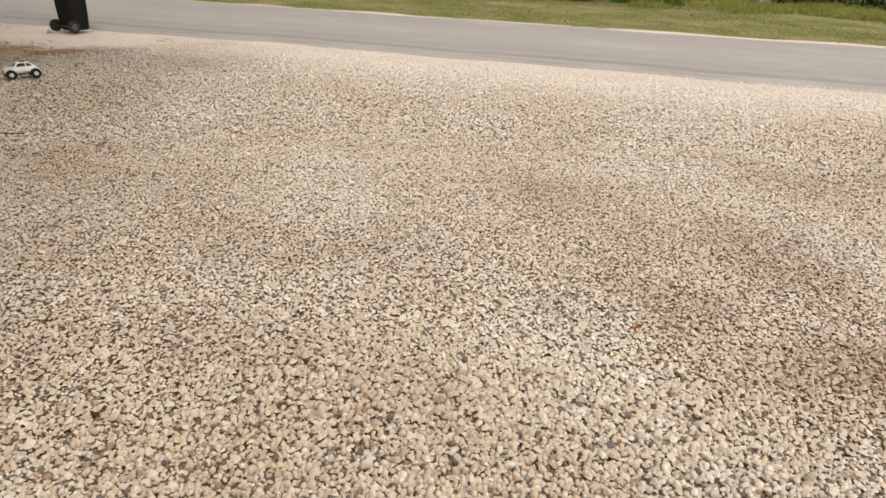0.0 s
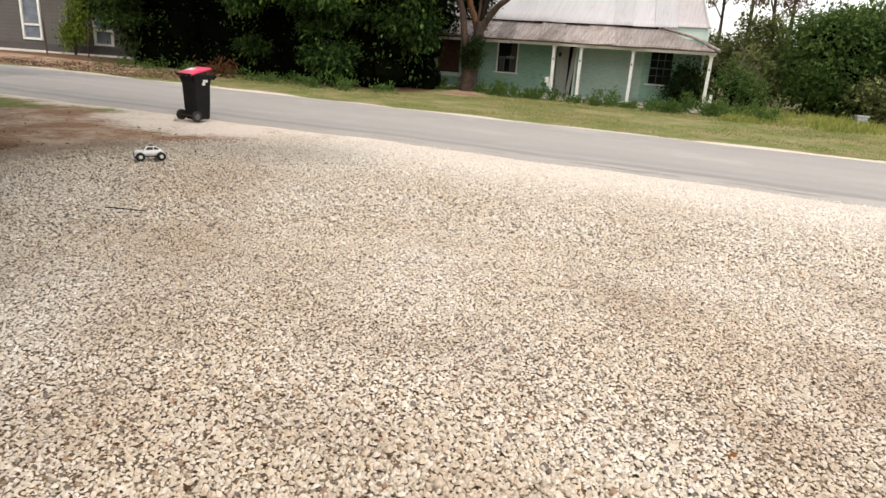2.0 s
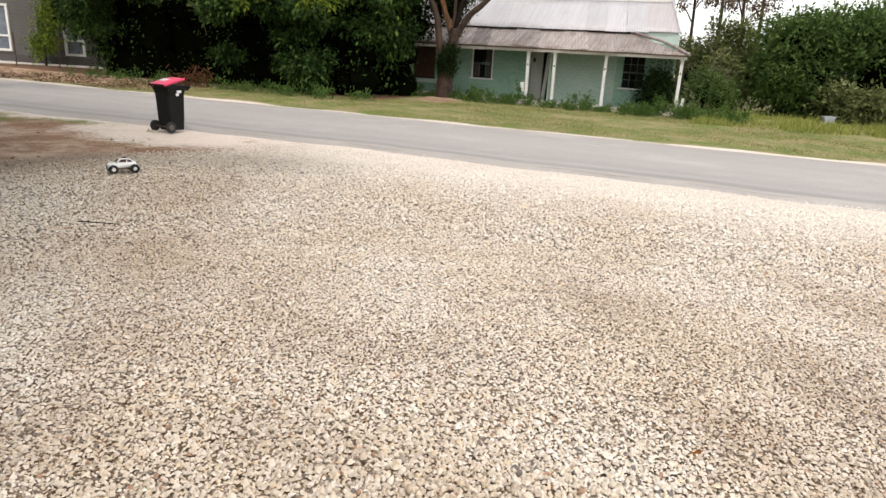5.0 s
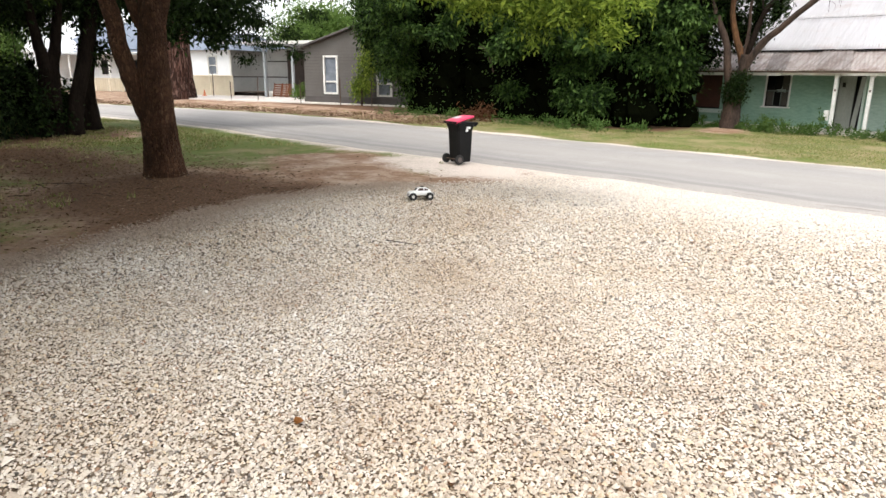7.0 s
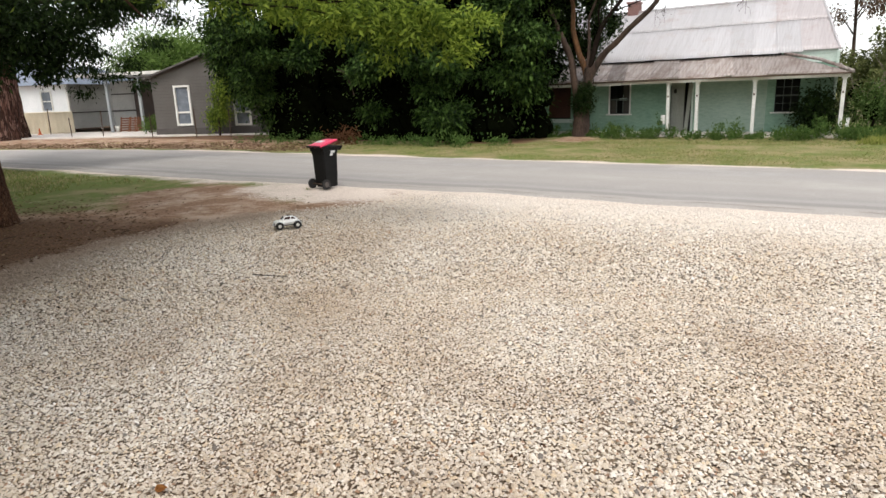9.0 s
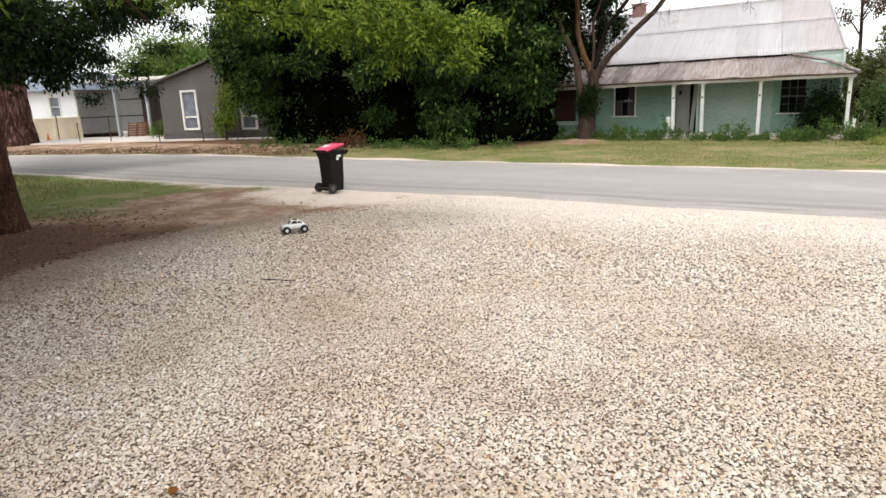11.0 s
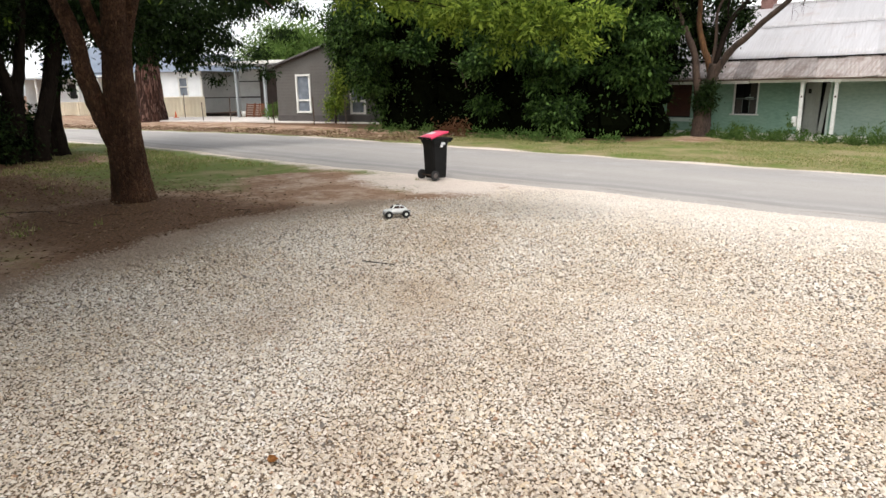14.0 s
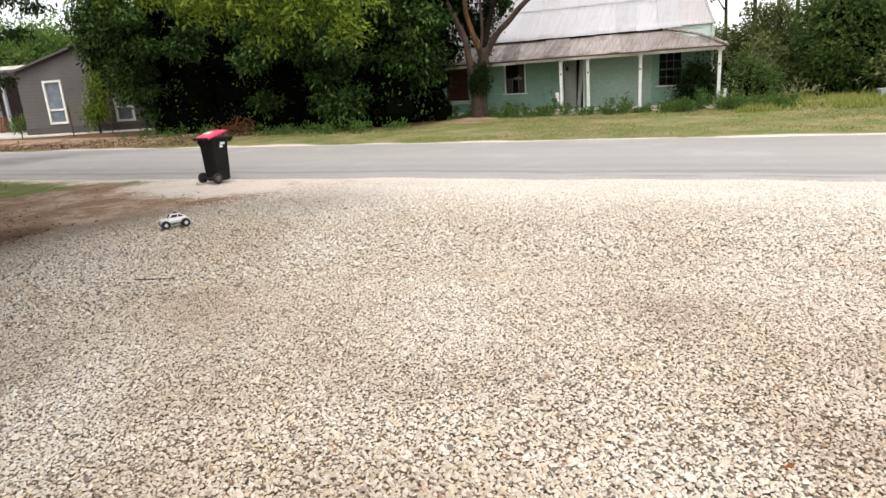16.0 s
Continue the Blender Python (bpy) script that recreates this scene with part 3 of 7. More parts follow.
def make_ground():
    xs, ys = axis_lines(-36.0, 12.0, 0.24, 1600.0), axis_lines(-6.0, 24.0, 0.24, 1600.0)
    gx, gy = np.meshgrid(xs, ys)
    z = 0.012 * np.sin(gx * 0.9 + 0.4 * gy) + 0.01 * np.sin(gy * 1.1 - gx * 0.3) - 0.012
    onroad = (gy > near_edge(gx) - 0.3) & (gy < far_edge(gx) + 0.3)
    z = np.where(onroad, -0.03, z)
    z += stone_heap(gx, gy)
    z += 0.10 * np.exp(-((gx + 9.2) ** 2 + (gy - 2.8) ** 2) / 1.2)
    z += 0.08 * np.exp(-((gx + 7.4) ** 2 + (gy - 22.2) ** 2) / 1.0)
    nx, ny = len(xs), len(ys)
    idx = np.arange(nx * ny).reshape(ny, nx)
    faces = np.stack([idx[:-1, :-1], idx[:-1, 1:], idx[1:, 1:], idx[1:, :-1]], -1).reshape(-1, 4)
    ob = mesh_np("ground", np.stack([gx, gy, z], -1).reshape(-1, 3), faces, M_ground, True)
    ne, fe = near_edge(gx), far_edge(gx)
    ex = np.interp(gy, EDGE_Y, EDGE_X) + 0.18 * np.sin(gy * 2.1) + 0.1 * np.sin(gy * 5.3)
    gravel = smoothstep(-1.0, 0.6, gx - ex) * (gy < 9.3)
    gravel = np.maximum(gravel, 0.0)
    sand = 0.72 * smoothstep(1.3, 0.1, ne - gy) * (gy < ne + 0.5)
    sand = np.maximum(sand, 0.78 * smoothstep(2.2, 0.6, np.hypot((gx + 7.0) * 0.55, gy - 8.0)))
    sand = np.maximum(sand, 0.8 * smoothstep(-12, -14, gx) * smoothstep(0.5, 0.15, ne - gy) * (gy < ne + 0.5))
    sand = np.maximum(sand, 0.95 * smoothstep(0.85, 0.25, gy - fe + 0.10 * np.sin(gx * 1.9) + 0.07 * np.sin(gx * 0.7)) * (gy > fe - 0.5))
    px, py = gx + 9.6, gy - 6.6
    along = np.clip((px * 2.4 - py * 1.3) / 7.45, 0, 1)
    d_path = np.hypot(px - 2.4 * along, py + 1.3 * along)
    sand = np.maximum(sand, 0.28 * smoothstep(2.3, 0.5, d_path))
    left = ex - gx
    d_tree = np.hypot(gx + 8.6, (gy - 2.4) * 0.9)
    mine = gy < ne
    earth = 0.95 * smoothstep(3.8, 1.4, np.hypot(gx + 8.2, (gy - 2.2) * 0.9)) * mine
    earth = np.maximum(earth, 0.95 * smoothstep(3.4, 0.3, left) * mine * (left > -2))
    earth = np.maximum(earth, 0.95 * smoothstep(2.3, 0.7, d_path) * mine)
    earth = np.maximum(earth, 0.5 * smoothstep(8.0, 4.0, d_tree) * mine * (1 - 0.9 * np.exp(-((gx + 12.8) ** 2 + (gy - 6.8) ** 2) / 5.0)))
    earth = np.maximum(earth, 0.6 * np.exp(-((gx + 10.8) ** 2 + (gy - 8.2) ** 2) / 1.5) * mine)
    earth = np.maximum(earth, smoothstep(3.5, 1.5, np.hypot(gx + 19, gy - 3.5)))
    earth = np.maximum(earth, smoothstep(-11, -19, gx) * smoothstep(0.4, 1.6, gy - fe) * 0.85)
    earth = np.maximum(earth, 0.9 * np.exp(-((gx + 7.2) ** 2 / 1.3 + (gy - 21.2) ** 2 / 1.2)))
    # brown litter soil, darkened further for the shade of the lawn trees
    bare = np.exp(-((gx + 13.5) / 4.6) ** 4 - ((gy - 1.7 - 0.08 * (gx + 13.5)) / 2.1) ** 2)
    earth = np.maximum(earth, 0.9 * bare)
    # dark litter earth together with shade under trees, put into the ground colour
    soil_and_shade = 0.9 * smoothstep(3.0, 0.8, np.hypot((gx + 7.8) * 0.9, (gy - 1.9) * 0.8)) * mine
    soil_and_shade = np.maximum(soil_and_shade, smoothstep(2.0, 0.5, left) * smoothstep(5.6, 3.8, gy) * mine * (left > -1) * 0.9)
    soil_and_shade = np.maximum(soil_and_shade, smoothstep(3.2, 1.2, np.hypot(gx + 19, gy - 3.2)))
    soil_and_shade = np.maximum(soil_and_shade, smoothstep(18.8, 20.2, gy) * smoothstep(-7.5, -9.5, gx))
    soil_and_shade = np.maximum(soil_and_shade, 0.78 * bare)
    soil_and_shade *= np.where(gx > -14, 0.55 + 0.45 * smoothstep(0.2, 1.8, gy), 1)
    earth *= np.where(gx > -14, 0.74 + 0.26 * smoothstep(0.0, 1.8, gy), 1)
    for name, vals in (("gravel", gravel), ("sand", sand), ("earth", earth), ("soil_and_shade", soil_and_shade), ("dusty", dust_near(gx, gy)), ("soil", soil_patch(gx, gy)), ("brightened", verge_brightening(gx, gy))):
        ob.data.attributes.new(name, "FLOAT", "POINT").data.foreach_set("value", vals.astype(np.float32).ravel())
    return tagged(ob, "pale gravel drive, bare earth and patchy lawn", "ground", kind="structure")


make_ground()


def make_road():
    xs = np.concatenate([np.linspace(-150, -60, 12)[:-1], np.arange(-60, 30, 0.5), np.linspace(30, 400, 20)])
    rows = []
    for t in (-0.02, 0.0, 0.08, 0.25, 0.5, 0.75, 1.0, 1.02):
        y = near_edge(xs) * (1 - t) + far_edge(xs) * t
        crown = 0.012 + 0.05 * (1 - (2 * t - 1) ** 2)
        rows.append(np.stack([xs, y, np.full_like(xs, crown if 0 <= t <= 1 else -0.05)], -1))
    v = np.stack(rows)
    idx = np.arange(v.shape[0] * v.shape[1]).reshape(v.shape[:2])
    faces = np.stack([idx[:-1, :-1], idx[:-1, 1:], idx[1:, 1:], idx[1:, :-1]], -1).reshape(-1, 4)
    ob = mesh_np("road", v.reshape(-1, 3), faces, M_asphalt, True)
    across = np.repeat(np.clip([-0.02, 0.0, 0.08, 0.25, 0.5, 0.75, 1.0, 1.02], 0, 1), len(xs))
    ob.data.attributes.new("across", "FLOAT", "POINT").data.foreach_set("value", across.astype(np.float32))
    return tagged(ob, "worn pale grey asphalt road with frayed edges", "road", kind="structure")


make_road()

# unseen wall behind the camera, added to darken the drive and lawn
wall_s = box_part("unseen_shade_wall", (-13.0, -3.7, 1.75), (50.0, 0.25, 3.6), M_grey_wall, None, 0.01)
tagged(wall_s, "unseen plain grey wall added to shade the drive and lawn", "wall", kind="structure")
# dark strips: bitumen edge with the shadow of its step painted in
seam = bmesh.new()
rs = random.Random(9)
x_ = -22.0
while x_ < 16:
    n_ = rs.randint(3, 8)
    pts_ = [(x_ + 0.3 * i, float(near_edge(x_ + 0.3 * i)) + 0.02 + rs.uniform(-0.03, 0.03), rs.uniform(0.004, 0.013)) for i in range(n_)]
    pts_[0], pts_[-1] = (*pts_[0][:2], 0.006), (*pts_[-1][:2], 0.006)
    up_ = [seam.verts.new((px, py + w, 0.0215)) for px, py, w in pts_]
    dn_ = [seam.verts.new((px, py - w, 0.0205)) for px, py, w in pts_]
    for i in range(n_ - 1):
        seam.faces.new((dn_[i], dn_[i + 1], up_[i + 1], up_[i]))
    x_ += 0.3 * (n_ - 1) + rs.uniform(0.1, 1.6)
bmesh.ops.solidify(seam, geom=seam.faces[:], thickness=0.02)
tagged(part("road_edge", seam, M_lip_shade), "dark broken strip for the bitumen edge and the shadow of its step", "road edge", kind="structure")

def ball(level):
    """A faceted ball without its underside."""
    bm = bmesh.new()
    bmesh.ops.create_icosphere(bm, subdivisions=level, radius=1.0)
    bm.verts.ensure_lookup_table()
    v = np.array([q.co[:] for q in bm.verts])
    f = np.array([[q.index for q in g.verts] for g in bm.faces if g.calc_center_median().z > -0.45])
    bm.free()
    return v, f


ICO_V, ICO_F = ball(1)


def dome(n):
    """A low dome of n sides: a stone half sunk among the others."""
    a = 2 * np.pi * np.arange(n) / n
    v = np.concatenate([np.stack([np.cos(a), np.sin(a), np.full(n, -0.35)], -1), [(0.05, 0.03, 0.85)]])
    return v, np.array([(k, (k + 1) % n, n) for k in range(n)])


TRI_V, TRI_F = dome(3)
HEX_V, HEX_F = dome(6)
QUAD_V, QUAD_F = dome(4)


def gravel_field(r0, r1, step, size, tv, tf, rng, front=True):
    """Pebbles on a jittered grid between two distances from where the camera stands."""
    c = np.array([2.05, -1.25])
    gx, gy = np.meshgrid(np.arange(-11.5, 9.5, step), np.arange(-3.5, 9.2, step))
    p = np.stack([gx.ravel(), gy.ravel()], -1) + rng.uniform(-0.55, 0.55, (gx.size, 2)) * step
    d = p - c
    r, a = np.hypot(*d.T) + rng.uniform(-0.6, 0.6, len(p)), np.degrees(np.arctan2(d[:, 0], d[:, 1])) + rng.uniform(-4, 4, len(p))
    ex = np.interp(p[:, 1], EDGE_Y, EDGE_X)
    in_view = (a > -88) & (a < 30)
    keep = (r > r0) & (r <= r1) & (in_view if front else ~in_view) & (p[:, 1] < near_edge(p[:, 0]) - 0.1)
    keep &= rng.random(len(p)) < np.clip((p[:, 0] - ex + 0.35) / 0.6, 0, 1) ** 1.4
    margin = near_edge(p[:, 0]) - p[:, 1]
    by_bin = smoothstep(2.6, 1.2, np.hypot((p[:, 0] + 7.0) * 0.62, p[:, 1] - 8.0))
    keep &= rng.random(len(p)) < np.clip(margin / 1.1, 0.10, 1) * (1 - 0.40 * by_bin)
    p = p[keep]
    n = len(p)
    s = size * rng.lognormal(0, 0.24, (n, 1)) * np.stack([rng.uniform(0.9, 1.25, n), rng.uniform(0.8, 1.08, n), rng.uniform(0.55, 0.85, n)], -1)
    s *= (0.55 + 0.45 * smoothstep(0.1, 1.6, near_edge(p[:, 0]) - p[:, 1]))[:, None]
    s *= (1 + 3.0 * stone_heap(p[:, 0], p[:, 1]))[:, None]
    s[:, 2] *= 1 + 0.35 * smoothstep(3.2, 2.2, np.hypot(p[:, 0] - c[0], p[:, 1] - c[1]))  # stones nearest the camera are made rounder
    tilt = rng.uniform(-0.5, 0.5, (n, 2))
    az = rng.uniform(0, 2 * np.pi, n)
    ca, sa = np.cos(az), np.sin(az)
    local = tv[None] * rng.uniform(0.76, 1.2, (n, len(tv), 1)) * s[:, None, :]
    x = local[..., 0] * ca[:, None] - local[..., 1] * sa[:, None]
    y = local[..., 0] * sa[:, None] + local[..., 1] * ca[:, None]
    zz = local[..., 2] + tilt[:, :1] * x + tilt[:, 1:] * y
    ground = 0.012 * np.sin(p[:, 0] * 0.9 + 0.4 * p[:, 1]) + 0.01 * np.sin(p[:, 1] * 1.1 - p[:, 0] * 0.3) - 0.012 + stone_heap(p[:, 0], p[:, 1])
    base = ground + s[:, 2] * rng.uniform(-0.5, 2.0, n)
    v = np.stack([x + p[:, :1], y + p[:, 1:], zz + base[:, None]], -1)
    f = tf[None] + (np.arange(n) * len(tv))[:, None, None]
    return v.reshape(-1, 3), f.reshape(-1, 3)


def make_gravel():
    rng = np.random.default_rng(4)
    # finest stones near the camera, coarse ones outside its field of view
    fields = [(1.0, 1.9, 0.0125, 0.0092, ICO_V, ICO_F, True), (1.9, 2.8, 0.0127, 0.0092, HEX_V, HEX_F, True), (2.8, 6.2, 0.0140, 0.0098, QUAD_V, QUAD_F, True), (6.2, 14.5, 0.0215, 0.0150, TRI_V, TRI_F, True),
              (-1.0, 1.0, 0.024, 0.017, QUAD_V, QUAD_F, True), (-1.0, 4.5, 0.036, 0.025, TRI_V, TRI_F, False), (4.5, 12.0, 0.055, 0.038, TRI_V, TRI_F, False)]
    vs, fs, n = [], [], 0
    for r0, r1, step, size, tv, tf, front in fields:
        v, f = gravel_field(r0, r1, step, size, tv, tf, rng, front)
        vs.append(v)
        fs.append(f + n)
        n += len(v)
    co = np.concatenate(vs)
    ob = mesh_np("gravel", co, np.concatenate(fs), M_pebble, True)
    for name, vals in (("dusty", dust_near(co[:, 0], co[:, 1])), ("soil", soil_patch(co[:, 0], co[:, 1])), ("brightened", verge_brightening(co[:, 0], co[:, 1]))):
        ob.data.attributes.new(name, "FLOAT", "POINT").data.foreach_set("value", vals.astype(np.float32))
    return tagged(ob, "loose cream and grey river pebbles of the drive", "gravel", kind="stuff")


make_gravel()


# ---- leaves ----
def leaf_cards(pos, normal, along, length, width, bent=0.25):
    """Folded four-sided leaves: two triangles to a leaf, bent along the midrib."""
    side = np.cross(normal, along)
    side /= np.linalg.norm(side, axis=1, keepdims=True) + 1e-9
    L, W = length[:, None], width[:, None]
    a = pos
    b = pos + along * L * 0.45 + side * W * 0.5 + normal * L * bent * 0.35
    c = pos + along * L - normal * L * bent * 0.15
    d = pos + along * L * 0.45 - side * W * 0.5 + normal * L * bent * 0.35
    v = np.stack([a, b, c, d], 1).reshape(-1, 3)
    k = np.arange(len(pos))[:, None] * 4
    f = np.concatenate([k + [0, 1, 2], k + [0, 2, 3]], 1).reshape(-1, 3)
    return v, f


def unit(v):
    return v / (np.linalg.norm(v, axis=-1, keepdims=True) + 1e-9)


def crown_leaves(blobs, count, length, rng, droop=0.4, aspect=0.45, shell=0.55, clump=7, spread=0.16, top=0.0):
    """Leaves in small sprays over uneven clumps. blobs: rows of centre and three radii."""
    blobs = np.array(blobs, float)
    area = blobs[:, 3] * blobs[:, 4] + blobs[:, 4] * blobs[:, 5] + blobs[:, 3] * blobs[:, 5]
    n = max(1, count // clump)
    which = rng.choice(len(blobs), n, p=area / area.sum())
    d = unit(rng.normal(size=(n, 3)))
    d[:, 2] = np.where(rng.random(n) < top, np.abs(d[:, 2]), d[:, 2])
    lump = 1 + 0.16 * np.sin(d[:, 0] * 7 + which) + 0.14 * np.sin(d[:, 1] * 9 + 2 * which) + 0.1 * np.sin(d[:, 2] * 11 + which)
    rad = (shell + (1 - shell) * rng.random(n) ** 0.6) * lump
    c = blobs[which, :3] + d * blobs[which, 3:6] * rad[:, None]
    pos = np.repeat(c, clump, 0) + rng.normal(size=(n * clump, 3)) * spread
    out = np.repeat(d, clump, 0)
    along = unit(out * 0.7 + rng.normal(size=pos.shape) * 0.6 + np.array([0, 0, -droop]))
    nrm = unit(np.array([0, 0, 0.8]) + out * 0.5 + rng.normal(size=pos.shape) * 0.55)
    nrm = unit(nrm - along * (nrm * along).sum(1, keepdims=True))
    ln = length * rng.uniform(0.6, 1.35, len(pos))
    return leaf_cards(pos, nrm, along, ln, ln * aspect * rng.uniform(0.8, 1.2, len(pos)))


def leafy(name, blobs, count, length, mat, parent, seed, label="", core=0.0, **kw):
    rng = np.random.default_rng(seed)
    v, f = crown_leaves(blobs, count, length, rng, **kw)
    ob = mesh_np(name, v, f, mat)
    if parent is not None:
        ob.parent = parent
    if label:
        ob["label"] = label
    # lumpy near-black cores that stand in for the shade between leaves
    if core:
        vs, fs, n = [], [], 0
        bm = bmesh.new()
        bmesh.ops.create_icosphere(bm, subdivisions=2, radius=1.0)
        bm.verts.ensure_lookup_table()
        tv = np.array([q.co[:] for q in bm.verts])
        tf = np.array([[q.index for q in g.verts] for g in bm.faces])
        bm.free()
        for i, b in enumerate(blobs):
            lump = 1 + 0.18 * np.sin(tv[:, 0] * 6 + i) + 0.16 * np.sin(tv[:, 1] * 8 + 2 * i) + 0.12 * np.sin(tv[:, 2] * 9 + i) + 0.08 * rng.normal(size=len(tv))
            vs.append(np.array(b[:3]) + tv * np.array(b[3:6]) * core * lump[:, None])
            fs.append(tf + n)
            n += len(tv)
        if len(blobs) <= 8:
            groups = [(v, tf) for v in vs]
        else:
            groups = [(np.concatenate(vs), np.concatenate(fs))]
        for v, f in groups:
            inner = mesh_np("shade_core", v, f, M_core)
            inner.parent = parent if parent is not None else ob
    return ob


def limb(name, pts, r0, r1, mat, parent, sides=10, steps=5, seed=0, flare=0.0):
    rng = random.Random(seed)
    path = smooth_path(pts, steps)
    n = len(path)
    rad = [r0 + (r1 - r0) * (i / (n - 1)) ** 0.8 for i in range(n)]
    if flare:
        rad = [r * (1 + flare * math.exp(-i * 1.1)) for i, r in enumerate(rad)]
    bm = bmesh.new()
    put_tube(bm, path, rad, sides, True, 0.09, rng)
    return part(name, bm, mat, parent, smooth=True)


# ---- weatherboard cottage ----
FY, WY = 23.3, 25.0            # verandah post line, front wall
cottage = thing("cottage", pose(0, 0, 0), "derelict green weatherboard cottage with rusty corrugated iron roof", "house")
OPENINGS = [(-9.97, -8.96, 0.62, 2.05), (-7.30, -6.38, 0.74, 1.98), (-4.86, -3.98, 0.0, 1.98), (-1.20, -0.33, 0.74, 1.98)]


def boards(bm, x0, x1, z0, z1, y, openings, pitch=0.15):
    """Lapped boards: each leans out at its foot; openings are left free."""
    z = z0
    while z < z1 - 1e-4:
        zt = min(z + pitch, z1)
        cuts = sorted((max(a, x0), min(b, x1)) for a, b, c, d in openings if c < zt - 0.01 and d > z + 0.01 and b > x0 and a < x1)
        x = x0
        for a, b in cuts + [(x1, x1)]:
            if a - x > 0.01:
                q = [(x, y - 0.022, z), (a, y - 0.022, z), (a, y - 0.004, zt + 0.012), (x, y - 0.004, zt + 0.012),
                     (x, y + 0.05, z), (a, y + 0.05, z), (a, y + 0.05, zt), (x, y + 0.05, zt)]
                vs = [bm.verts.new(p) for p in q]
                for f in ((0, 1, 2, 3), (4, 7, 6, 5), (0, 4, 5, 1), (3, 2, 6, 7), (0, 3, 7, 4), (1, 5, 6, 2)):
                    bm.faces.new([vs[i] for i in f])
            x = max(x, b)
        z = zt


def cottage_walls():
    bm = bmesh.new()
    boards(bm, -12.6, -3.9, 0.0, 2.45, WY, OPENINGS)
    part("front_wall", bm, M_board, cottage, "peeling green weatherboards")
    bm = bmesh.new()
    boards(bm, -3.9, -1.42, 0.0, 2.45, WY, OPENINGS)
    part("front_wall", bm, M_board_faded, cottage, "weatherboards faded to pale grey-green")
    bm = bmesh.new()
    boards(bm, -1.42, 0.66, 0.0, 2.45, WY, OPENINGS)
    part("front_wall", bm, M_board, cottage, "peeling green weatherboards")
    bm = bmesh.new()
    boards(bm, -1.6, 0.66, 2.45, 2.86, WY - 0.01, [])
    part("upper_front_wall", bm, M_board_pale, cottage, "faded pale green boards above the verandah")
    for nm, x in (("side_wall", 0.60), ("west_wall", -12.6)):
        bm = bmesh.new()
        boards(bm, WY + 0.05, 31.9, 0.0, 2.85, 0, [])
        for v in bm.verts:
            v.co = Vector((x - v.co.y - 0.17 * (v.co.x - WY) if nm == "side_wall" else x + v.co.y, v.co.x, v.co.z))
        part(nm, bm, M_board, cottage)
    box_part("back_wall", (-6.6, 31.95, 1.4), (12.0, 0.1, 2.8), M_board, cottage)
    # near-black sheet in place of the unlit rooms' shade
    box_part("cottage_room_shade", (-6.0, WY + 0.75, 1.35), (13.0, 0.05, 2.7), M_dark_in, cottage)
    box_part("corner_board", (0.68, WY - 0.03, 1.40), (0.09, 0.09, 2.8), M_board_pale, cottage, 0.006)
    box_part("verandah_floor", (-5.4, 24.12, 0.03), (12.6, 1.72, 0.10), M_concrete, cottage, 0.01)


cottage_walls()


def sash_window(name, x0, x1, z0, z1, bars, parent, seed, sill=M_white):
    """An old sash window: casing, two sashes with glazing bars, panes and a sill."""
    rng = random.Random(seed)
    w = thing(name)
    w.parent = parent
    cx, cz = (x0 + x1) / 2, (z0 + z1) / 2
    wd, ht = x1 - x0, z1 - z0
    bm = bmesh.new()
    for c, s in (((x0 + 0.024, WY - 0.005, cz), (0.048, 0.09, ht)), ((x1 - 0.024, WY - 0.005, cz), (0.048, 0.09, ht)), ((cx, WY - 0.005, z1 - 0.024), (wd - 0.096, 0.09, 0.048))):
        put_box(bm, c, s, 0.005)
    part("casing", bm, M_board if bars else M_white, w)
    box_part("window_sill", (cx, WY - 0.05, z0 + 0.02), (wd + 0.12, 0.16, 0.05), sill, w, 0.008)
    bm = bmesh.new()
    put_box(bm, (cx, WY + 0.02, cz), (wd - 0.14, 0.035, 0.05))
    n = 3
    for i in range(1, n):
        put_box(bm, (x0 + 0.07 + (wd - 0.14) * i / n, WY + 0.024, cz if bars else z0 + ht * 0.27), (0.022, 0.025, ht - 0.12 if bars else ht * 0.42))
    if bars:
        for zz in (z0 + ht * 0.28, z0 + ht * 0.74):
            put_box(bm, (cx, WY + 0.026, zz), (wd - 0.14, 0.022, 0.022))
    part("glazing_bars", bm, M_bar_old, w)
    for j in range(2):
        for i in range(n):
            a = x0 + 0.075 + (wd - 0.15) * i / n
            pw = (wd - 0.15) / n - 0.02
            if j == 0 and i == 1 and bars:
                continue
            if not bars and j == 1 and i == 0:
                continue
            box_part("pane", (a + pw / 2 + 0.01, WY + 0.045 + 0.004 * rng.random(), z0 + ht * (0.27 if j == 0 else 0.74)), (pw, 0.006, ht * 0.40), M_glass if bars or (j, i) in ((0, 1), (1, 1)) else M_curtain, w)
    if not bars:
        box_part("hung_paper", (x0 + 0.62 * wd, WY + 0.075, z0 + 0.52 * ht), (0.34 * wd, 0.004, 0.22 * ht), M_board_pale, w, 0.0, "pale sheet of paper behind the glass")
    return w


sash_window("window", -7.30, -6.38, 0.74, 1.98, False, cottage, 1)
sash_window("window", -1.20, -0.33, 0.74, 1.98, True, cottage, 2)
red_window = thing("boarded_window")
red_window.parent = cottage
box_part("board_sheet", (-9.46, WY - 0.01, 1.36), (1.0, 0.04, 1.40), M_red_board, red_window, 0.006, "red-brown sheet over the opening")
box_part("window_sill", (-9.3, WY - 0.09, 0.52), (1.15, 0.22, 0.14), M_board_pale, red_window, 0.01)


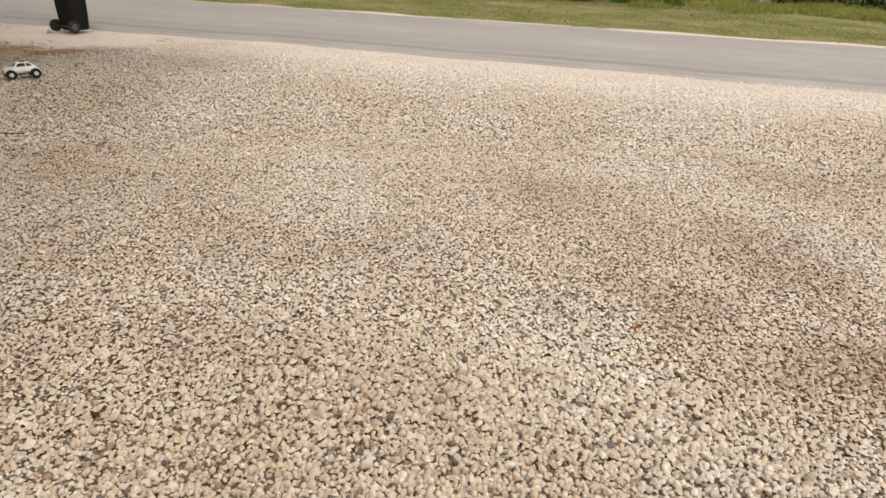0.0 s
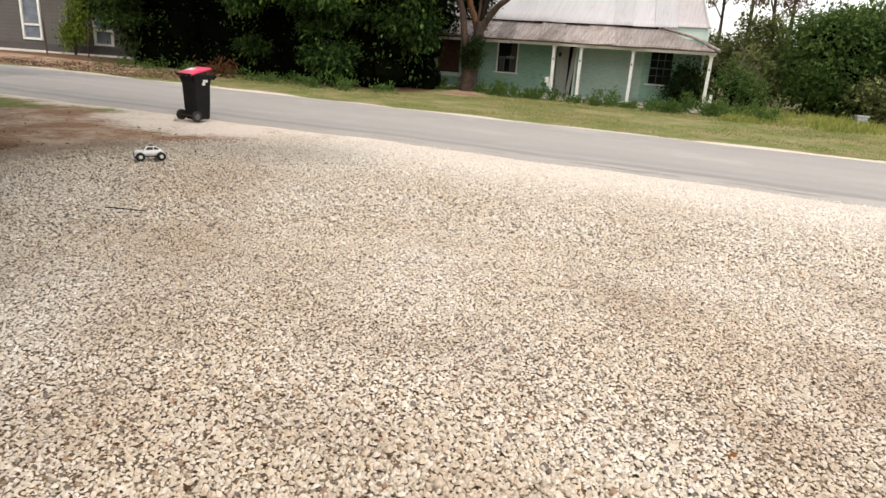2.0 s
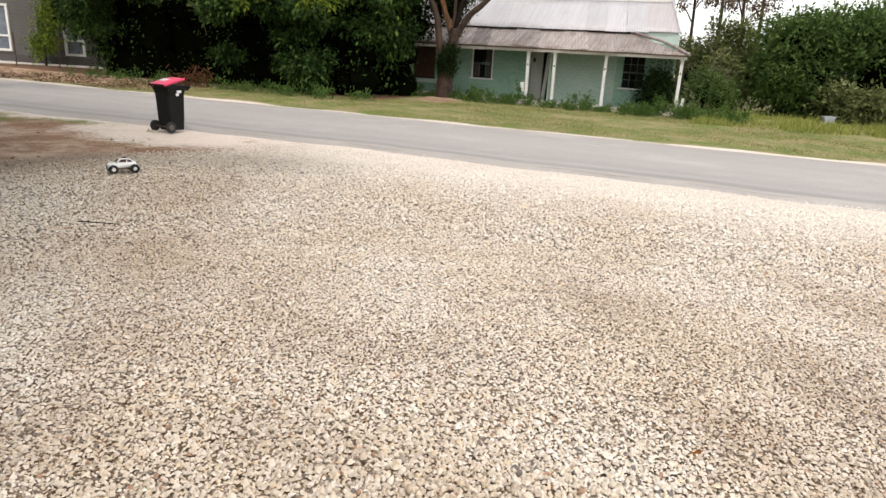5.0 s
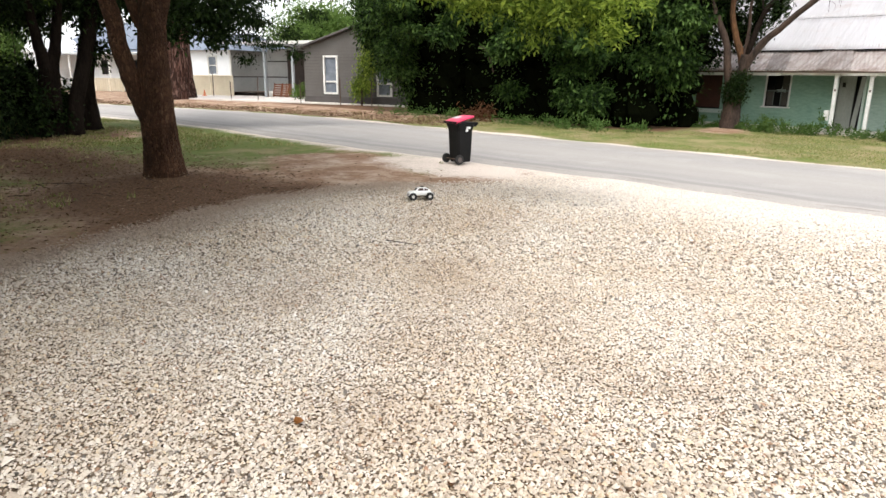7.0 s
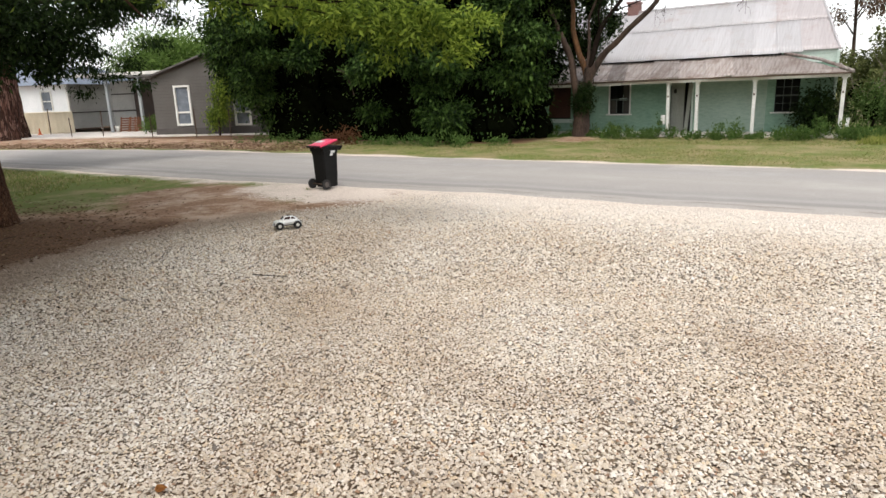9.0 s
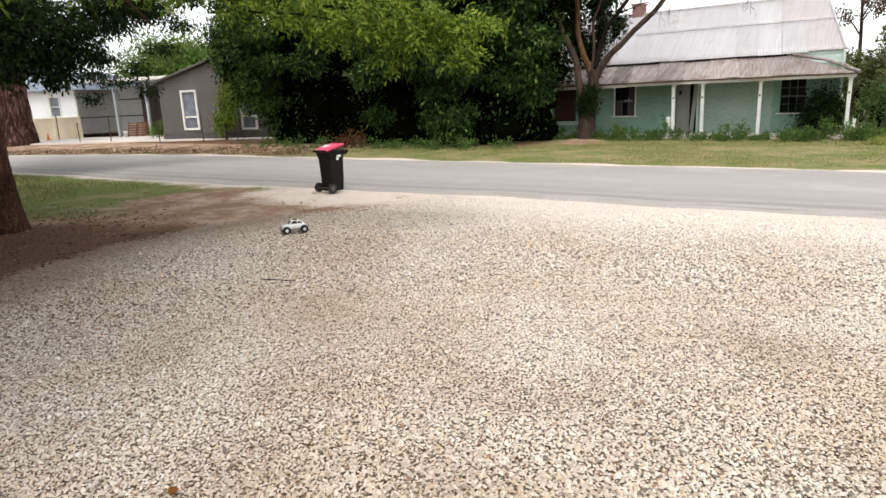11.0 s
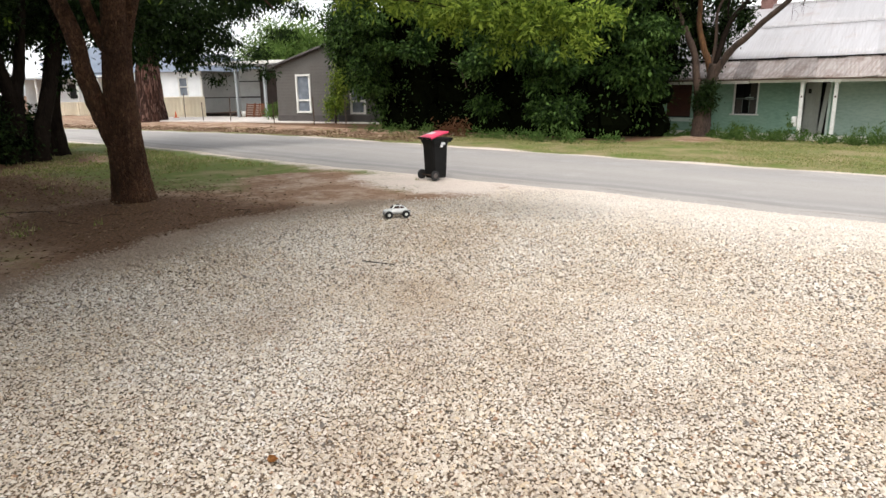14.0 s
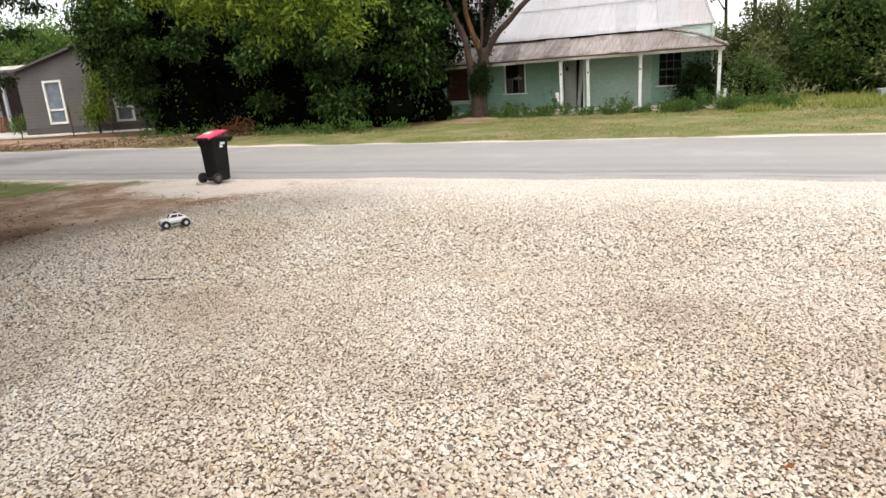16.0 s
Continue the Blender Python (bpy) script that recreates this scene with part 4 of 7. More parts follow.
def cottage_door():
    d = thing("front_door")
    d.parent = cottage
    box_part("door_leaf", (-4.56, WY + 0.10, 0.98), (0.55, 0.045, 1.92), M_door, d, 0.006, "weathered grey-green boarded door, ajar", Matrix.Rotation(radians(-14), 3, "Z"))
    bm = bmesh.new()
    for x in (-4.86, -3.98):
        put_box(bm, (x, WY - 0.01, 0.99), (0.08, 0.10, 1.98), 0.005)
    put_box(bm, (-4.42, WY - 0.01, 1.98), (0.96, 0.10, 0.08), 0.005)
    part("door_frame", bm, M_board_pale, d)
    box_part("vent_plate", (-4.66, WY + 0.04, 1.62), (0.10, 0.02, 0.16), M_dark_in, d, 0.004)
    box_part("loose_board", (-4.12, WY - 0.06, 0.98), (0.14, 0.03, 1.86), M_door, d, 0.004, "", Matrix.Rotation(radians(4), 3, "Y"))


cottage_door()


def corrugated(name, p0, u, v, width, length, mat, parent, wave=0.095, amp=0.010, sag=0.0, curl=0.0, seed=0, rows=4, rake=0.0):
    """One sheet of corrugated iron from the corner p0, u along the eave, v up the slope."""
    rng = random.Random(seed)
    p0, u, v = Vector(p0), Vector(u).normalized(), Vector(v).normalized()
    n = u.cross(v).normalized()
    if n.z < 0:
        n = -n
    cols = int(width / wave * 4) + 1
    bm = bmesh.new()
    grid = []
    ph = rng.uniform(0, 6)
    for j in range(rows + 1):
        t = j / rows
        line = []
        for i in range(cols + 1):
            s = min(width * i / cols, width - rake * t)
            h = amp * math.sin(2 * math.pi * s / wave + ph) - sag * math.sin(math.pi * t) + curl * (1 - t) ** 3 * math.sin(math.pi * s / width + ph)
            line.append(bm.verts.new(p0 + u * s + v * (t * length) + n * h))
        grid.append(line)
    for j in range(rows):
        for i in range(cols):
            bm.faces.new((grid[j][i], grid[j][i + 1], grid[j + 1][i + 1], grid[j + 1][i]))
    ob = part(name, bm, mat, parent, smooth=True)
    so = ob.modifiers.new("thick", "SOLIDIFY")
    so.thickness = 0.004
    return ob


RIDGE_Y, RIDGE_Z, EAVE_Z = 28.45, 5.03, 2.86


def cottage_roof():
    roof = thing("main_roof")
    roof.parent = cottage
    ve = Vector((-0.62, RIDGE_Y - WY + 0.1, RIDGE_Z - EAVE_Z))  # sheared sideways so the seams lean to fit the camera's view
    full = ve.length
    up = ve.normalized()
    x, k = -12.9, 0
    while x < -0.7:
        w = 0.78
        tilt = 0.03 * math.sin(k * 2.1)
        low_edge = Vector((x, WY - 0.1, EAVE_Z + 0.006 * (k % 2))) - up * (0.09 + 0.012 * math.sin(k * 1.9))
        wavy = 0.010 if x < -6.5 else 0.006
        corrugated("roof_sheet", low_edge, (1, 0, 0.0), up, w + 0.03, full * 0.56 + 0.09, M_iron_main, roof, amp=wavy, seed=k, sag=0.006 + 0.006 * (k % 3))
        q = Vector((x, WY - 0.1, EAVE_Z + 0.014 + 0.006 * (k % 2))) + up * full * (0.535 + 0.004 * math.sin(k * 2.7))
        corrugated("roof_sheet", q, (1, tilt * 0.05, 0), up, w + 0.03, full * 0.465, M_iron_pink if k == 15 else M_iron_main, roof, amp=wavy, seed=k + 50, sag=0.006)
        x += w
        k += 1
    # raking sheet at the east end, cut along the verge
    corrugated("roof_sheet", (x, WY - 0.1, EAVE_Z + 0.004), (1, 0, 0), up, 0.70 - x, full * 0.56, M_iron_pink, roof, amp=0.006, seed=90, rows=6, rake=0.19)
    corrugated("roof_sheet", Vector((x, WY - 0.1, EAVE_Z + 0.016)) + up * full * 0.535, (1, 0, 0), up, 0.52 - x, full * 0.465, M_iron_pink, roof, amp=0.006, seed=91, rows=6, rake=0.15)
    bm = bmesh.new()
    a, b = Vector((0.72, WY - 0.12, EAVE_Z + 0.01)), Vector((-0.25, RIDGE_Y, RIDGE_Z + 0.02))
    c = Vector((-0.55, 31.9, EAVE_Z))
    put_tube(bm, [a, b], [0.045, 0.045], 6)
    put_tube(bm, [b, (-12.7, RIDGE_Y, RIDGE_Z + 0.02)], [0.06, 0.06], 8)
    part("ridge_cap", bm, M_iron_main, roof)
    bm = bmesh.new()
    e = [bm.verts.new(p) for p in (a, b, c)]
    bm.faces.new(e)
    e2 = [bm.verts.new(Vector(p) - Vector((0.05, 0, 0.02))) for p in (a, b, c)]
    bm.faces.new(e2)
    part("hip_end", bm, M_iron_main, roof)
    bm = bmesh.new()
    e = [bm.verts.new(p) for p in ((-12.9, RIDGE_Y, RIDGE_Z - 0.01), (-0.21, RIDGE_Y, RIDGE_Z - 0.01), (-0.55, 31.95, EAVE_Z - 0.03), (-12.9, 31.95, EAVE_Z - 0.03))]
    bm.faces.new(e)
    part("rear_slope", bm, M_iron_main, roof)
    # verandah roof
    ver = thing("verandah_roof")
    ver.parent = cottage
    p_e, z_e, z_w = FY - 0.22, 2.06, 2.75
    vv = Vector((-0.42, WY - 0.06 - p_e, z_w - z_e))
    full, up = vv.length, vv.normalized()
    x, k = -12.7, 0
    while x < -1.6:
        flat = x > -6.2
        w = (0.98, 0.86, 1.04, 0.92)[k % 4] if flat else 0.66
        if flat:
            corrugated("roof_sheet", (x, p_e - 0.045 * (k % 3), z_e + 0.024 * (k % 2) + 0.006), (1, 0.012 * math.sin(k * 2.9), 0.014 * math.sin(k * 1.7)), up, w + 0.07, full, M_iron_flat, ver, seed=k + 200, wave=0.12, amp=0.010,
                       sag=0.012 * (k % 3), curl=0.035 * math.sin(k * 2.3), rows=8)
        else:
            corrugated("roof_sheet", (x, p_e - 0.03 * (k % 3), z_e + 0.022 * (k % 2)), (1, 0.0, 0.02 * math.sin(k * 1.7)), up, w + 0.05, full, M_iron_ver, ver, seed=k + 200, wave=0.11, amp=0.018, sag=0.02 * (k % 3) / 2, curl=0.008, rows=6)
        x += w
        k += 1
    # the shadow line below the main roof, put in as a black strip
    box_part("eave_shade_strip", (-6.9, WY - 0.05, 2.79), (11.7, 0.03, 0.16), M_dark_in, ver, 0.0, "near-black strip painted as the shade under the roof edge")
    corrugated("roof_sheet", (x, p_e - 0.02, z_e + 0.004), (1, 0, 0), up, 1.22 - x, full, M_iron_flat, ver, wave=0.125, amp=0.008, seed=260, rows=10, curl=0.02, rake=1.75)
    bm = bmesh.new()
    hip = [Vector((1.24, p_e - 0.03, z_e + 0.03)), Vector((0.2, 24.1, 2.53)), Vector((-0.95, WY - 0.05, z_w + 0.06))]
    put_tube(bm, hip, [0.05, 0.055, 0.05], 8)
    part("hip_cap", bm, M_iron_ver, ver)
    corrugated("hip_sheet", (1.22, p_e, z_e), (0, 1, 0), Vector((-0.62, 0.55, 0.42)), 1.75, 0.7, M_iron_ver, ver, seed=300, rows=2)
    box_part("fascia", (-2.5, FY - 0.14, 1.985), (7.3, 0.05, 0.12), M_cream_fascia, ver, 0.006, "cream painted verandah beam, flaking")
    box_part("fascia", (-9.55, FY - 0.12, 1.955), (6.7, 0.06, 0.10), M_cream_fascia, ver, 0.006)
    # dark strip at the sheet edge; shade under the sheets is in its colour
    box_part("gutter_shade", (-5.75, p_e - 0.085, 2.036), (13.9, 0.05, 0.05), M_rust, ver, 0.004, "dark rusty eave line that also stands for shade under the sheets")
    box_part("side_beam", (1.06, 24.15, 1.98), (0.06, 1.7, 0.12), M_cream_fascia, ver, 0.006)
    box_part("ceiling_lining", (-5.8, 24.2, 2.10), (13.6, 1.55, 0.03), M_door, ver)


cottage_roof()

POSTS = [(-12.2, 0.0), (-4.45, -1.2), (-3.44, -0.6), (-1.58, 0.2), (1.01, 0.3)]
for px_, lean in POSTS:
    p_ = thing("verandah_post", pose(px_, FY, 0))
    p_.parent = cottage
    box_part("shaft", (0, 0, 0.97), (0.105, 0.105, 1.94), M_white, p_, 0.01, "", Matrix.Rotation(radians(lean), 3, "Y"))
    box_part("head_block", (0, 0, 1.90), (0.16, 0.13, 0.06), M_white, p_, 0.006)
    if px_ > -5:
        box_part("bracket_stain", (0.0, -0.055, 1.45), (0.05, 0.012, 0.07), M_rust, p_, 0.003)
stub = thing("stub_post", pose(1.2, FY - 0.02, 0))
stub.parent = cottage
box_part("shaft", (0, 0, 0.31), (0.09, 0.08, 0.66), M_white, stub, 0.012, "broken white post stump", Matrix.Rotation(radians(4), 3, "Y"))
meter = thing("meter_box")
meter.parent = cottage
box_part("case", (-4.60, FY - 0.02, 0.62), (0.14, 0.14, 0.34), M_white, meter, 0.012, "white metal meter box on the post")
box_part("case_lid", (-4.60, FY - 0.095, 0.64), (0.11, 0.015, 0.24), M_white, meter, 0.004)

chimney = thing("chimney")
chimney.parent = cottage
for r_ in range(7):
    for k_ in range(2):
        for side_ in (0, 1):
            box_part("brick", (-7.60 + 0.235 * k_ + 0.02 * (r_ % 2), RIDGE_Y + 0.30 * side_ - 0.1, 4.85 + 0.085 * r_), (0.225, 0.29, 0.076), M_brick, chimney)
box_part("crown_course", (-7.48, RIDGE_Y + 0.05, 5.45), (0.54, 0.68, 0.08), M_brick, chimney, 0.008)
bm = bmesh.new()
put_tube(bm, [(-7.4, RIDGE_Y, 5.48), (-7.4, RIDGE_Y, 6.2)], [0.05, 0.045], 10)
part("flue_pipe", bm, M_steel_grey, chimney)


# ---- grey house over the road ----
def house_frame(x, y, angle):
    return pose(x, y, 0, 0, 0, angle)


def wall_with_holes(bm, x0, x1, z0, top, y0, y1, holes):
    """A wall between y0 and y1 with a sloping top (a function of x) and holes cut right through."""
    xs = sorted({x0, x1, *[h[0] for h in holes], *[h[1] for h in holes], *[x0 + (x1 - x0) * i / 8 for i in range(9)]})
    for a, b in zip(xs, xs[1:]):
        spans = [(z0, None)]
        for h in holes:
            if h[0] <= a + 1e-6 and h[1] >= b - 1e-6:
                spans = [(z0, h[2]), (h[3], None)]
        for lo, hi in spans:
            ha, hb = (hi, hi) if hi is not None else (top(a), top(b))
            vs = [bm.verts.new(p) for p in ((a, y0, lo), (b, y0, lo), (b, y0, hb), (a, y0, ha), (a, y1, lo), (b, y1, lo), (b, y1, hb), (a, y1, ha))]
            for f in ((0, 1, 2, 3), (4, 7, 6, 5), (0, 4, 5, 1), (3, 2, 6, 7), (0, 3, 7, 4), (1, 5, 6, 2)):
                bm.faces.new([vs[i] for i in f])
    bmesh.ops.remove_doubles(bm, verts=bm.verts[:], dist=1e-4)


def tall_window(parent, x0, x1, z0, z1, y=0.0):
    w = thing("window")
    w.parent = parent
    cx, cz = (x0 + x1) / 2, (z0 + z1) / 2
    bm = bmesh.new()
    fw = 0.11
    put_box(bm, (x0 + fw / 2, y - 0.03, cz), (fw, 0.10, z1 - z0), 0.006)
    put_box(bm, (x1 - fw / 2, y - 0.03, cz), (fw, 0.10, z1 - z0), 0.006)
    put_box(bm, (cx, y - 0.03, z1 - fw / 2), (x1 - x0 - 2 * fw, 0.10, fw), 0.006)
    put_box(bm, (cx, y - 0.03, z0 + fw / 2), (x1 - x0 - 2 * fw, 0.12, fw), 0.006)
    zr = z0 + (z1 - z0) * 0.33
    put_box(bm, (cx, y - 0.02, zr), (x1 - x0 - 2 * fw, 0.08, 0.10), 0.006)
    part("window_frame", bm, M_white, w, "white timber window frame")
    for a, b in ((z0 + fw, zr - 0.05), (zr + 0.05, z1 - fw)):
        box_part("pane", (cx, y + 0.03, (a + b) / 2), (x1 - x0 - 2 * fw, 0.008, b - a), M_glass_blue, w)
    box_part("blind", (cx, y + 0.10, zr + 0.1 + (z1 - zr) / 2), (x1 - x0 - 0.1, 0.01, z1 - zr), M_steel_grey, w)
    return w


grey_house = thing("grey_house", house_frame(-30.0, 22.3, 20), "low dark grey clad house with white framed windows", "house")
GABLE = lambda x: 3.30 + (4.62 - (abs(x - 1.2))) * 0.278
bm = bmesh.new()
wall_with_holes(bm, -3.42, 5.82, 0.42, GABLE, 0.0, 0.12, [(-1.97, -0.92, 0.57, 2.83), (1.80, 2.82, 0.50, 2.76)])
part("front_wall", bm, M_grey_wall, grey_house, "dark grey cladding")
bm = bmesh.new()
for i in range(16):
    z_ = 0.56 + 0.18 * i
    put_box(bm, (-3.42 + 0.72, -0.004, z_), (1.42, 0.016, 0.012))
    put_box(bm, (0.44, -0.004, z_), (2.66, 0.016, 0.012))
    put_box(bm, (4.32, -0.004, z_), (2.9, 0.016, 0.012))
part("cladding_lap", bm, M_grey_base, grey_house)
box_part("plinth", (1.2, 0.03, 0.21), (9.3, 0.14, 0.42), M_grey_base, grey_house, 0.008, "darker base boards")
box_part("west_wall", (-3.36, 5.0, 1.7), (0.12, 9.7, 3.2), M_brown_wall, grey_house)
box_part("east_wall", (5.76, 5.0, 1.7), (0.12, 9.7, 3.2), M_grey_wall, grey_house)
box_part("rear_wall", (1.2, 10.0, 1.7), (9.3, 0.12, 3.2), M_grey_wall, grey_house)
# black sheet behind the windows, painted as unlit room
box_part("grey_room_shade", (1.2, 0.9, 1.6), (9.0, 0.05, 2.8), M_dark_in, grey_house)
for sgn in (-1, 1):
    bm = bmesh.new()
    e0, ap = Vector((1.2 + sgn * 4.95, -0.35, 3.20)), Vector((1.2, -0.35, 4.64))
    vs = []
    for off in (0.0, 0.10):
        for p in (e0, ap):
            for yy in (-0.35, 10.3):
                vs.append(bm.verts.new((p.x, yy, p.z + off)))
    for f in ((0, 1, 3, 2), (4, 6, 7, 5), (0, 2, 6, 4), (1, 5, 7, 3), (0, 4, 5, 1), (2, 3, 7, 6)):
        bm.faces.new([vs[i] for i in f])
    part("roof_slope", bm, M_grey_roof, grey_house)
tall_window(grey_house, -1.97, -0.92, 0.57, 2.83)
tall_window(grey_house, 1.80, 2.82, 0.50, 2.76)

# carport between the houses
carport = thing("carport", house_frame(-38.0, 24.0, 20), "open steel carport with a panelled back wall", "carport")
for x_ in (-3.3, -0.8):
    box_part("post", (x_, 0, 1.85), (0.16, 0.16, 3.7), M_steel_grey, carport, 0.01)
box_part("beam", (-1.6, 0, 3.72), (6.4, 0.14, 0.18), M_steel_grey, carport, 0.01)
box_part("roof_sheet", (-2.7, 2.6, 3.88), (9.0, 6.0, 0.06), M_steel_grey, carport, 0.01)
for i in range(3):
    box_part("purlin", (-1.6, 0.9 + 1.7 * i, 3.76), (6.4, 0.08, 0.12), M_grey_roof, carport)
for i, (a_, b_, m_) in enumerate(((-6.9, -4.0, M_panel_pale), (-3.97, -1.55, M_panel_pale), (-1.52, 1.6, M_brown_wall))):
    for zz, hh in ((0.72, 1.36), (2.06, 1.12), (3.16, 0.90)):
        box_part("wall_panel", ((a_ + b_) / 2, 4.6, zz), (b_ - a_, 0.06, hh), M_panel_grey if zz < 1 and i < 2 else m_, carport, 0.01)
    box_part("stud", (b_, 4.52, 1.75), (0.08, 0.08, 3.5), M_grey_roof, carport)
for z_ in (1.45, 2.66):
    box_part("rail", (-4.2, 4.50, z_), (5.3, 0.06, 0.09), M_grey_roof, carport)
box_part("fascia", (-2.7, -0.42, 3.84), (9.0, 0.05, 0.20), M_white, carport, 0.008, "white metal fascia")
box_part("wall_panel", (-3.93, 4.40, 1.75), (1.7, 0.05, 3.4), M_brown_wall, carport, 0.008, "dark brown sheet standing against the back wall")
box_part("notice", (-2.35, 4.46, 1.55), (0.42, 0.02, 0.36), M_sticker, carport, 0.004, "small white notice board")
slab = box_part("driveway_slab", (0, 0, 0), (16.0, 6.6, 0.10), M_concrete, None, 0.02)
slab.matrix_basis = pose(-39.2, 21.6, 0.03, 0, 0, 20)
tagged(slab, "pale concrete driveway before the carport", "driveway", kind="structure")
strip = box_part("path", (0, 0, 0), (9.6, 0.55, 0.08), M_concrete, None, 0.02)
strip.matrix_basis = house_frame(-30, 22.3, 20) @ pose(1.6, -0.55, 0.03)
tagged(strip, "pinkish concrete strip along the grey house", "path", kind="structure")


def rack(m):
    t = thing("timber_rack", m, "orange-brown slatted timber frame leaning in the carport", "timber rack", "leaning timber frames")
    for x in (-0.36, 0.36):
        box_part("stile", (x, 0, 0.5), (0.06, 0.05, 1.0), M_orange_wood, t, 0.005)
    for i in range(6):
        box_part("slat", (0, -0.03, 0.1 + 0.16 * i), (0.70, 0.02, 0.08), M_orange_wood, t, 0.003)
    return t


rack(house_frame(-38, 24, 20) @ pose(-2.75, 0.55, 0.08, -14, 0, 4))
rack(house_frame(-38, 24, 20) @ pose(-2.1, 0.45, 0.08, -16, 0, -6))
rack(house_frame(-38, 24, 20) @ pose(-1.5, 0.40, 0.08, -13, 0, 3))
bm = bmesh.new()
put_tube(bm, [(0, 0, 0), (0, 0, 0.2), (0, 0, 0.4)], [0.13, 0.15, 0.17], 16)
bucket = part("bucket", bm, M_white, None, smooth=True)
bucket.matrix_basis = house_frame(-38, 24, 20) @ pose(-3.3, 0.5, 0.08)
tagged(bucket, "white plastic bucket beside the timber frames", "bucket")
bm = bmesh.new()
put_tube(bm, [(0, 0, 0.03), (0, 0, 0.45)], [0.10, 0.025], 14)
put_box(bm, (0, 0, 0.015), (0.3, 0.3, 0.03), 0.004)
cone = part("traffic_cone", bm, plain("cone_orange", (0.5, 0.10, 0.03), (0.6, 0.16, 0.05), 0.5), None)
cone.matrix_basis = pose(-45.0, 20.0, 0.08)
tagged(cone, "small orange cone at the driveway edge", "cone")

# white house with a cream fence
white_house = thing("white_house", house_frame(-49.0, 22.3, 20), "white weatherboard house with a blue-grey roof", "house")
front = box_part("front_wall", (-2.3, 0.09, 0.25), (9.3, 0.06, 0.14), M_white_wall, white_house, 0.0, "white weatherboards")
for i in range(19):
    bm = bmesh.new()
    boards(bm, -7.0, 2.4, 0.3 + 0.17 * i, 0.47 + 0.17 * i, 0.0, [(0.0, 1.0, 1.49, 3.02)], 0.17)
    part("board", bm, M_white_wall, front)
box_part("side_wall", (2.35, 4.0, 1.9), (0.1, 8.0, 3.2), M_panel_pale, white_house, 0.0, "pale grey panelled side wall")
box_part("lower_panel", (2.42, 4.0, 0.85), (0.04, 7.9, 1.10), M_panel_grey, white_house, 0.01)
box_part("wall_rail", (2.43, 4.0, 1.44), (0.06, 8.0, 0.08), M_grey_roof, white_house, 0.005)
box_part("corner_post", (2.40, -0.03, 1.75), (0.14, 0.14, 3.4), M_white, white_house, 0.01)
box_part("west_wall", (-6.95, 4.0, 1.9), (0.1, 8.0, 3.2), M_white_wall, white_house)
box_part("rear_wall", (-2.3, 8.0, 1.9), (9.4, 0.1, 3.2), M_white_wall, white_house)
bm = bmesh.new()
for p in ((-7.5, -0.5, 3.45), (2.9, -0.5, 3.45), (1.2, 4.0, 4.9), (-5.8, 4.0, 4.9), (-7.5, 8.5, 3.45), (2.9, 8.5, 3.45)):
    bm.verts.new(p)
bm.verts.ensure_lookup_table()
for f in ((0, 1, 2, 3), (1, 5, 2), (5, 4, 3, 2), (4, 0, 3), (0, 4, 5, 1)):
    bm.faces.new([bm.verts[i] for i in f])
part("roof", bm, M_blue_roof, white_house, "blue-grey metal roof")
ww = thing("window")
ww.parent = white_house
bm = bmesh.new()
for c_, s_ in (((0.05, -0.02, 2.3), (0.1, 0.1, 1.5)), ((0.95, -0.02, 2.3), (0.1, 0.1, 1.5)), ((0.5, -0.02, 3.0), (0.8, 0.1, 0.1)), ((0.5, -0.02, 1.6), (0.8, 0.1, 0.1)), ((0.5, -0.01, 2.3), (0.8, 0.08, 0.06))):
    put_box(bm, c_, s_, 0.005)
part("window_frame", bm, M_white, ww)
box_part("pane", (0.5, 0.03, 2.65), (0.8, 0.01, 0.62), M_glass_blue, ww)
box_part("pane", (0.5, 0.03, 1.95), (0.8, 0.01, 0.60), M_glass_blue, ww)


def panel_fence(name, m, n, pw, h, mat, label):
    t = thing(name, m, label, "fence")
    for i in range(n):
        bm = bmesh.new()
        low, high = [], []
        for k in range(25):
            xx, yy = i * pw + pw * k / 24, 0.02 if k % 4 < 2 else -0.01
            low.append(bm.verts.new((xx, yy, 0.05)))
            high.append(bm.verts.new((xx, yy, h)))
        for k in range(24):
            bm.faces.new((low[k], low[k + 1], high[k + 1], high[k]))
        bmesh.ops.solidify(bm, geom=bm.faces[:], thickness=0.006)
        part("panel", bm, mat, t)
        box_part("fence_post", (i * pw, -0.02, h / 2), (0.07, 0.08, h), mat, t, 0.005)
        box_part("fence_rail", (i * pw + pw / 2, -0.03, h - 0.02), (pw - 0.07, 0.06, 0.07), mat, t, 0.005)
    return t


panel_fence("panel_fence", house_frame(-48.6, 20.4, 20), 2, 2.3, 1.55, M_cream, "cream steel panel fence before the white house")
panel_fence("panel_fence", house_frame(-64.0, 17.2, 16), 3, 2.0, 1.15, M_cream, "low cream panel fence of the far house")

# house far along the road with a verandah
far_house = thing("far_house", house_frame(-62.0, 19.0, 20), "distant pale house with a blue verandah roof", "house")
box_part("front_wall", (-2.0, 2.2, 1.9), (16.0, 0.15, 3.8), M_white_wall, far_house)
box_part("verandah_roof", (-1.0, 0.9, 3.45), (14.0, 2.9, 0.08), M_blue_roof, far_house, 0.0, "", Matrix.Rotation(radians(9), 3, "X"))
bm = bmesh.new()
for p in ((-10.0, 1.6, 3.7), (6.0, 1.6, 3.7), (4.0, 6.0, 6.4), (-8.0, 6.0, 6.4), (-10.0, 10.5, 3.7), (6.0, 10.5, 3.7)):
    bm.verts.new(p)
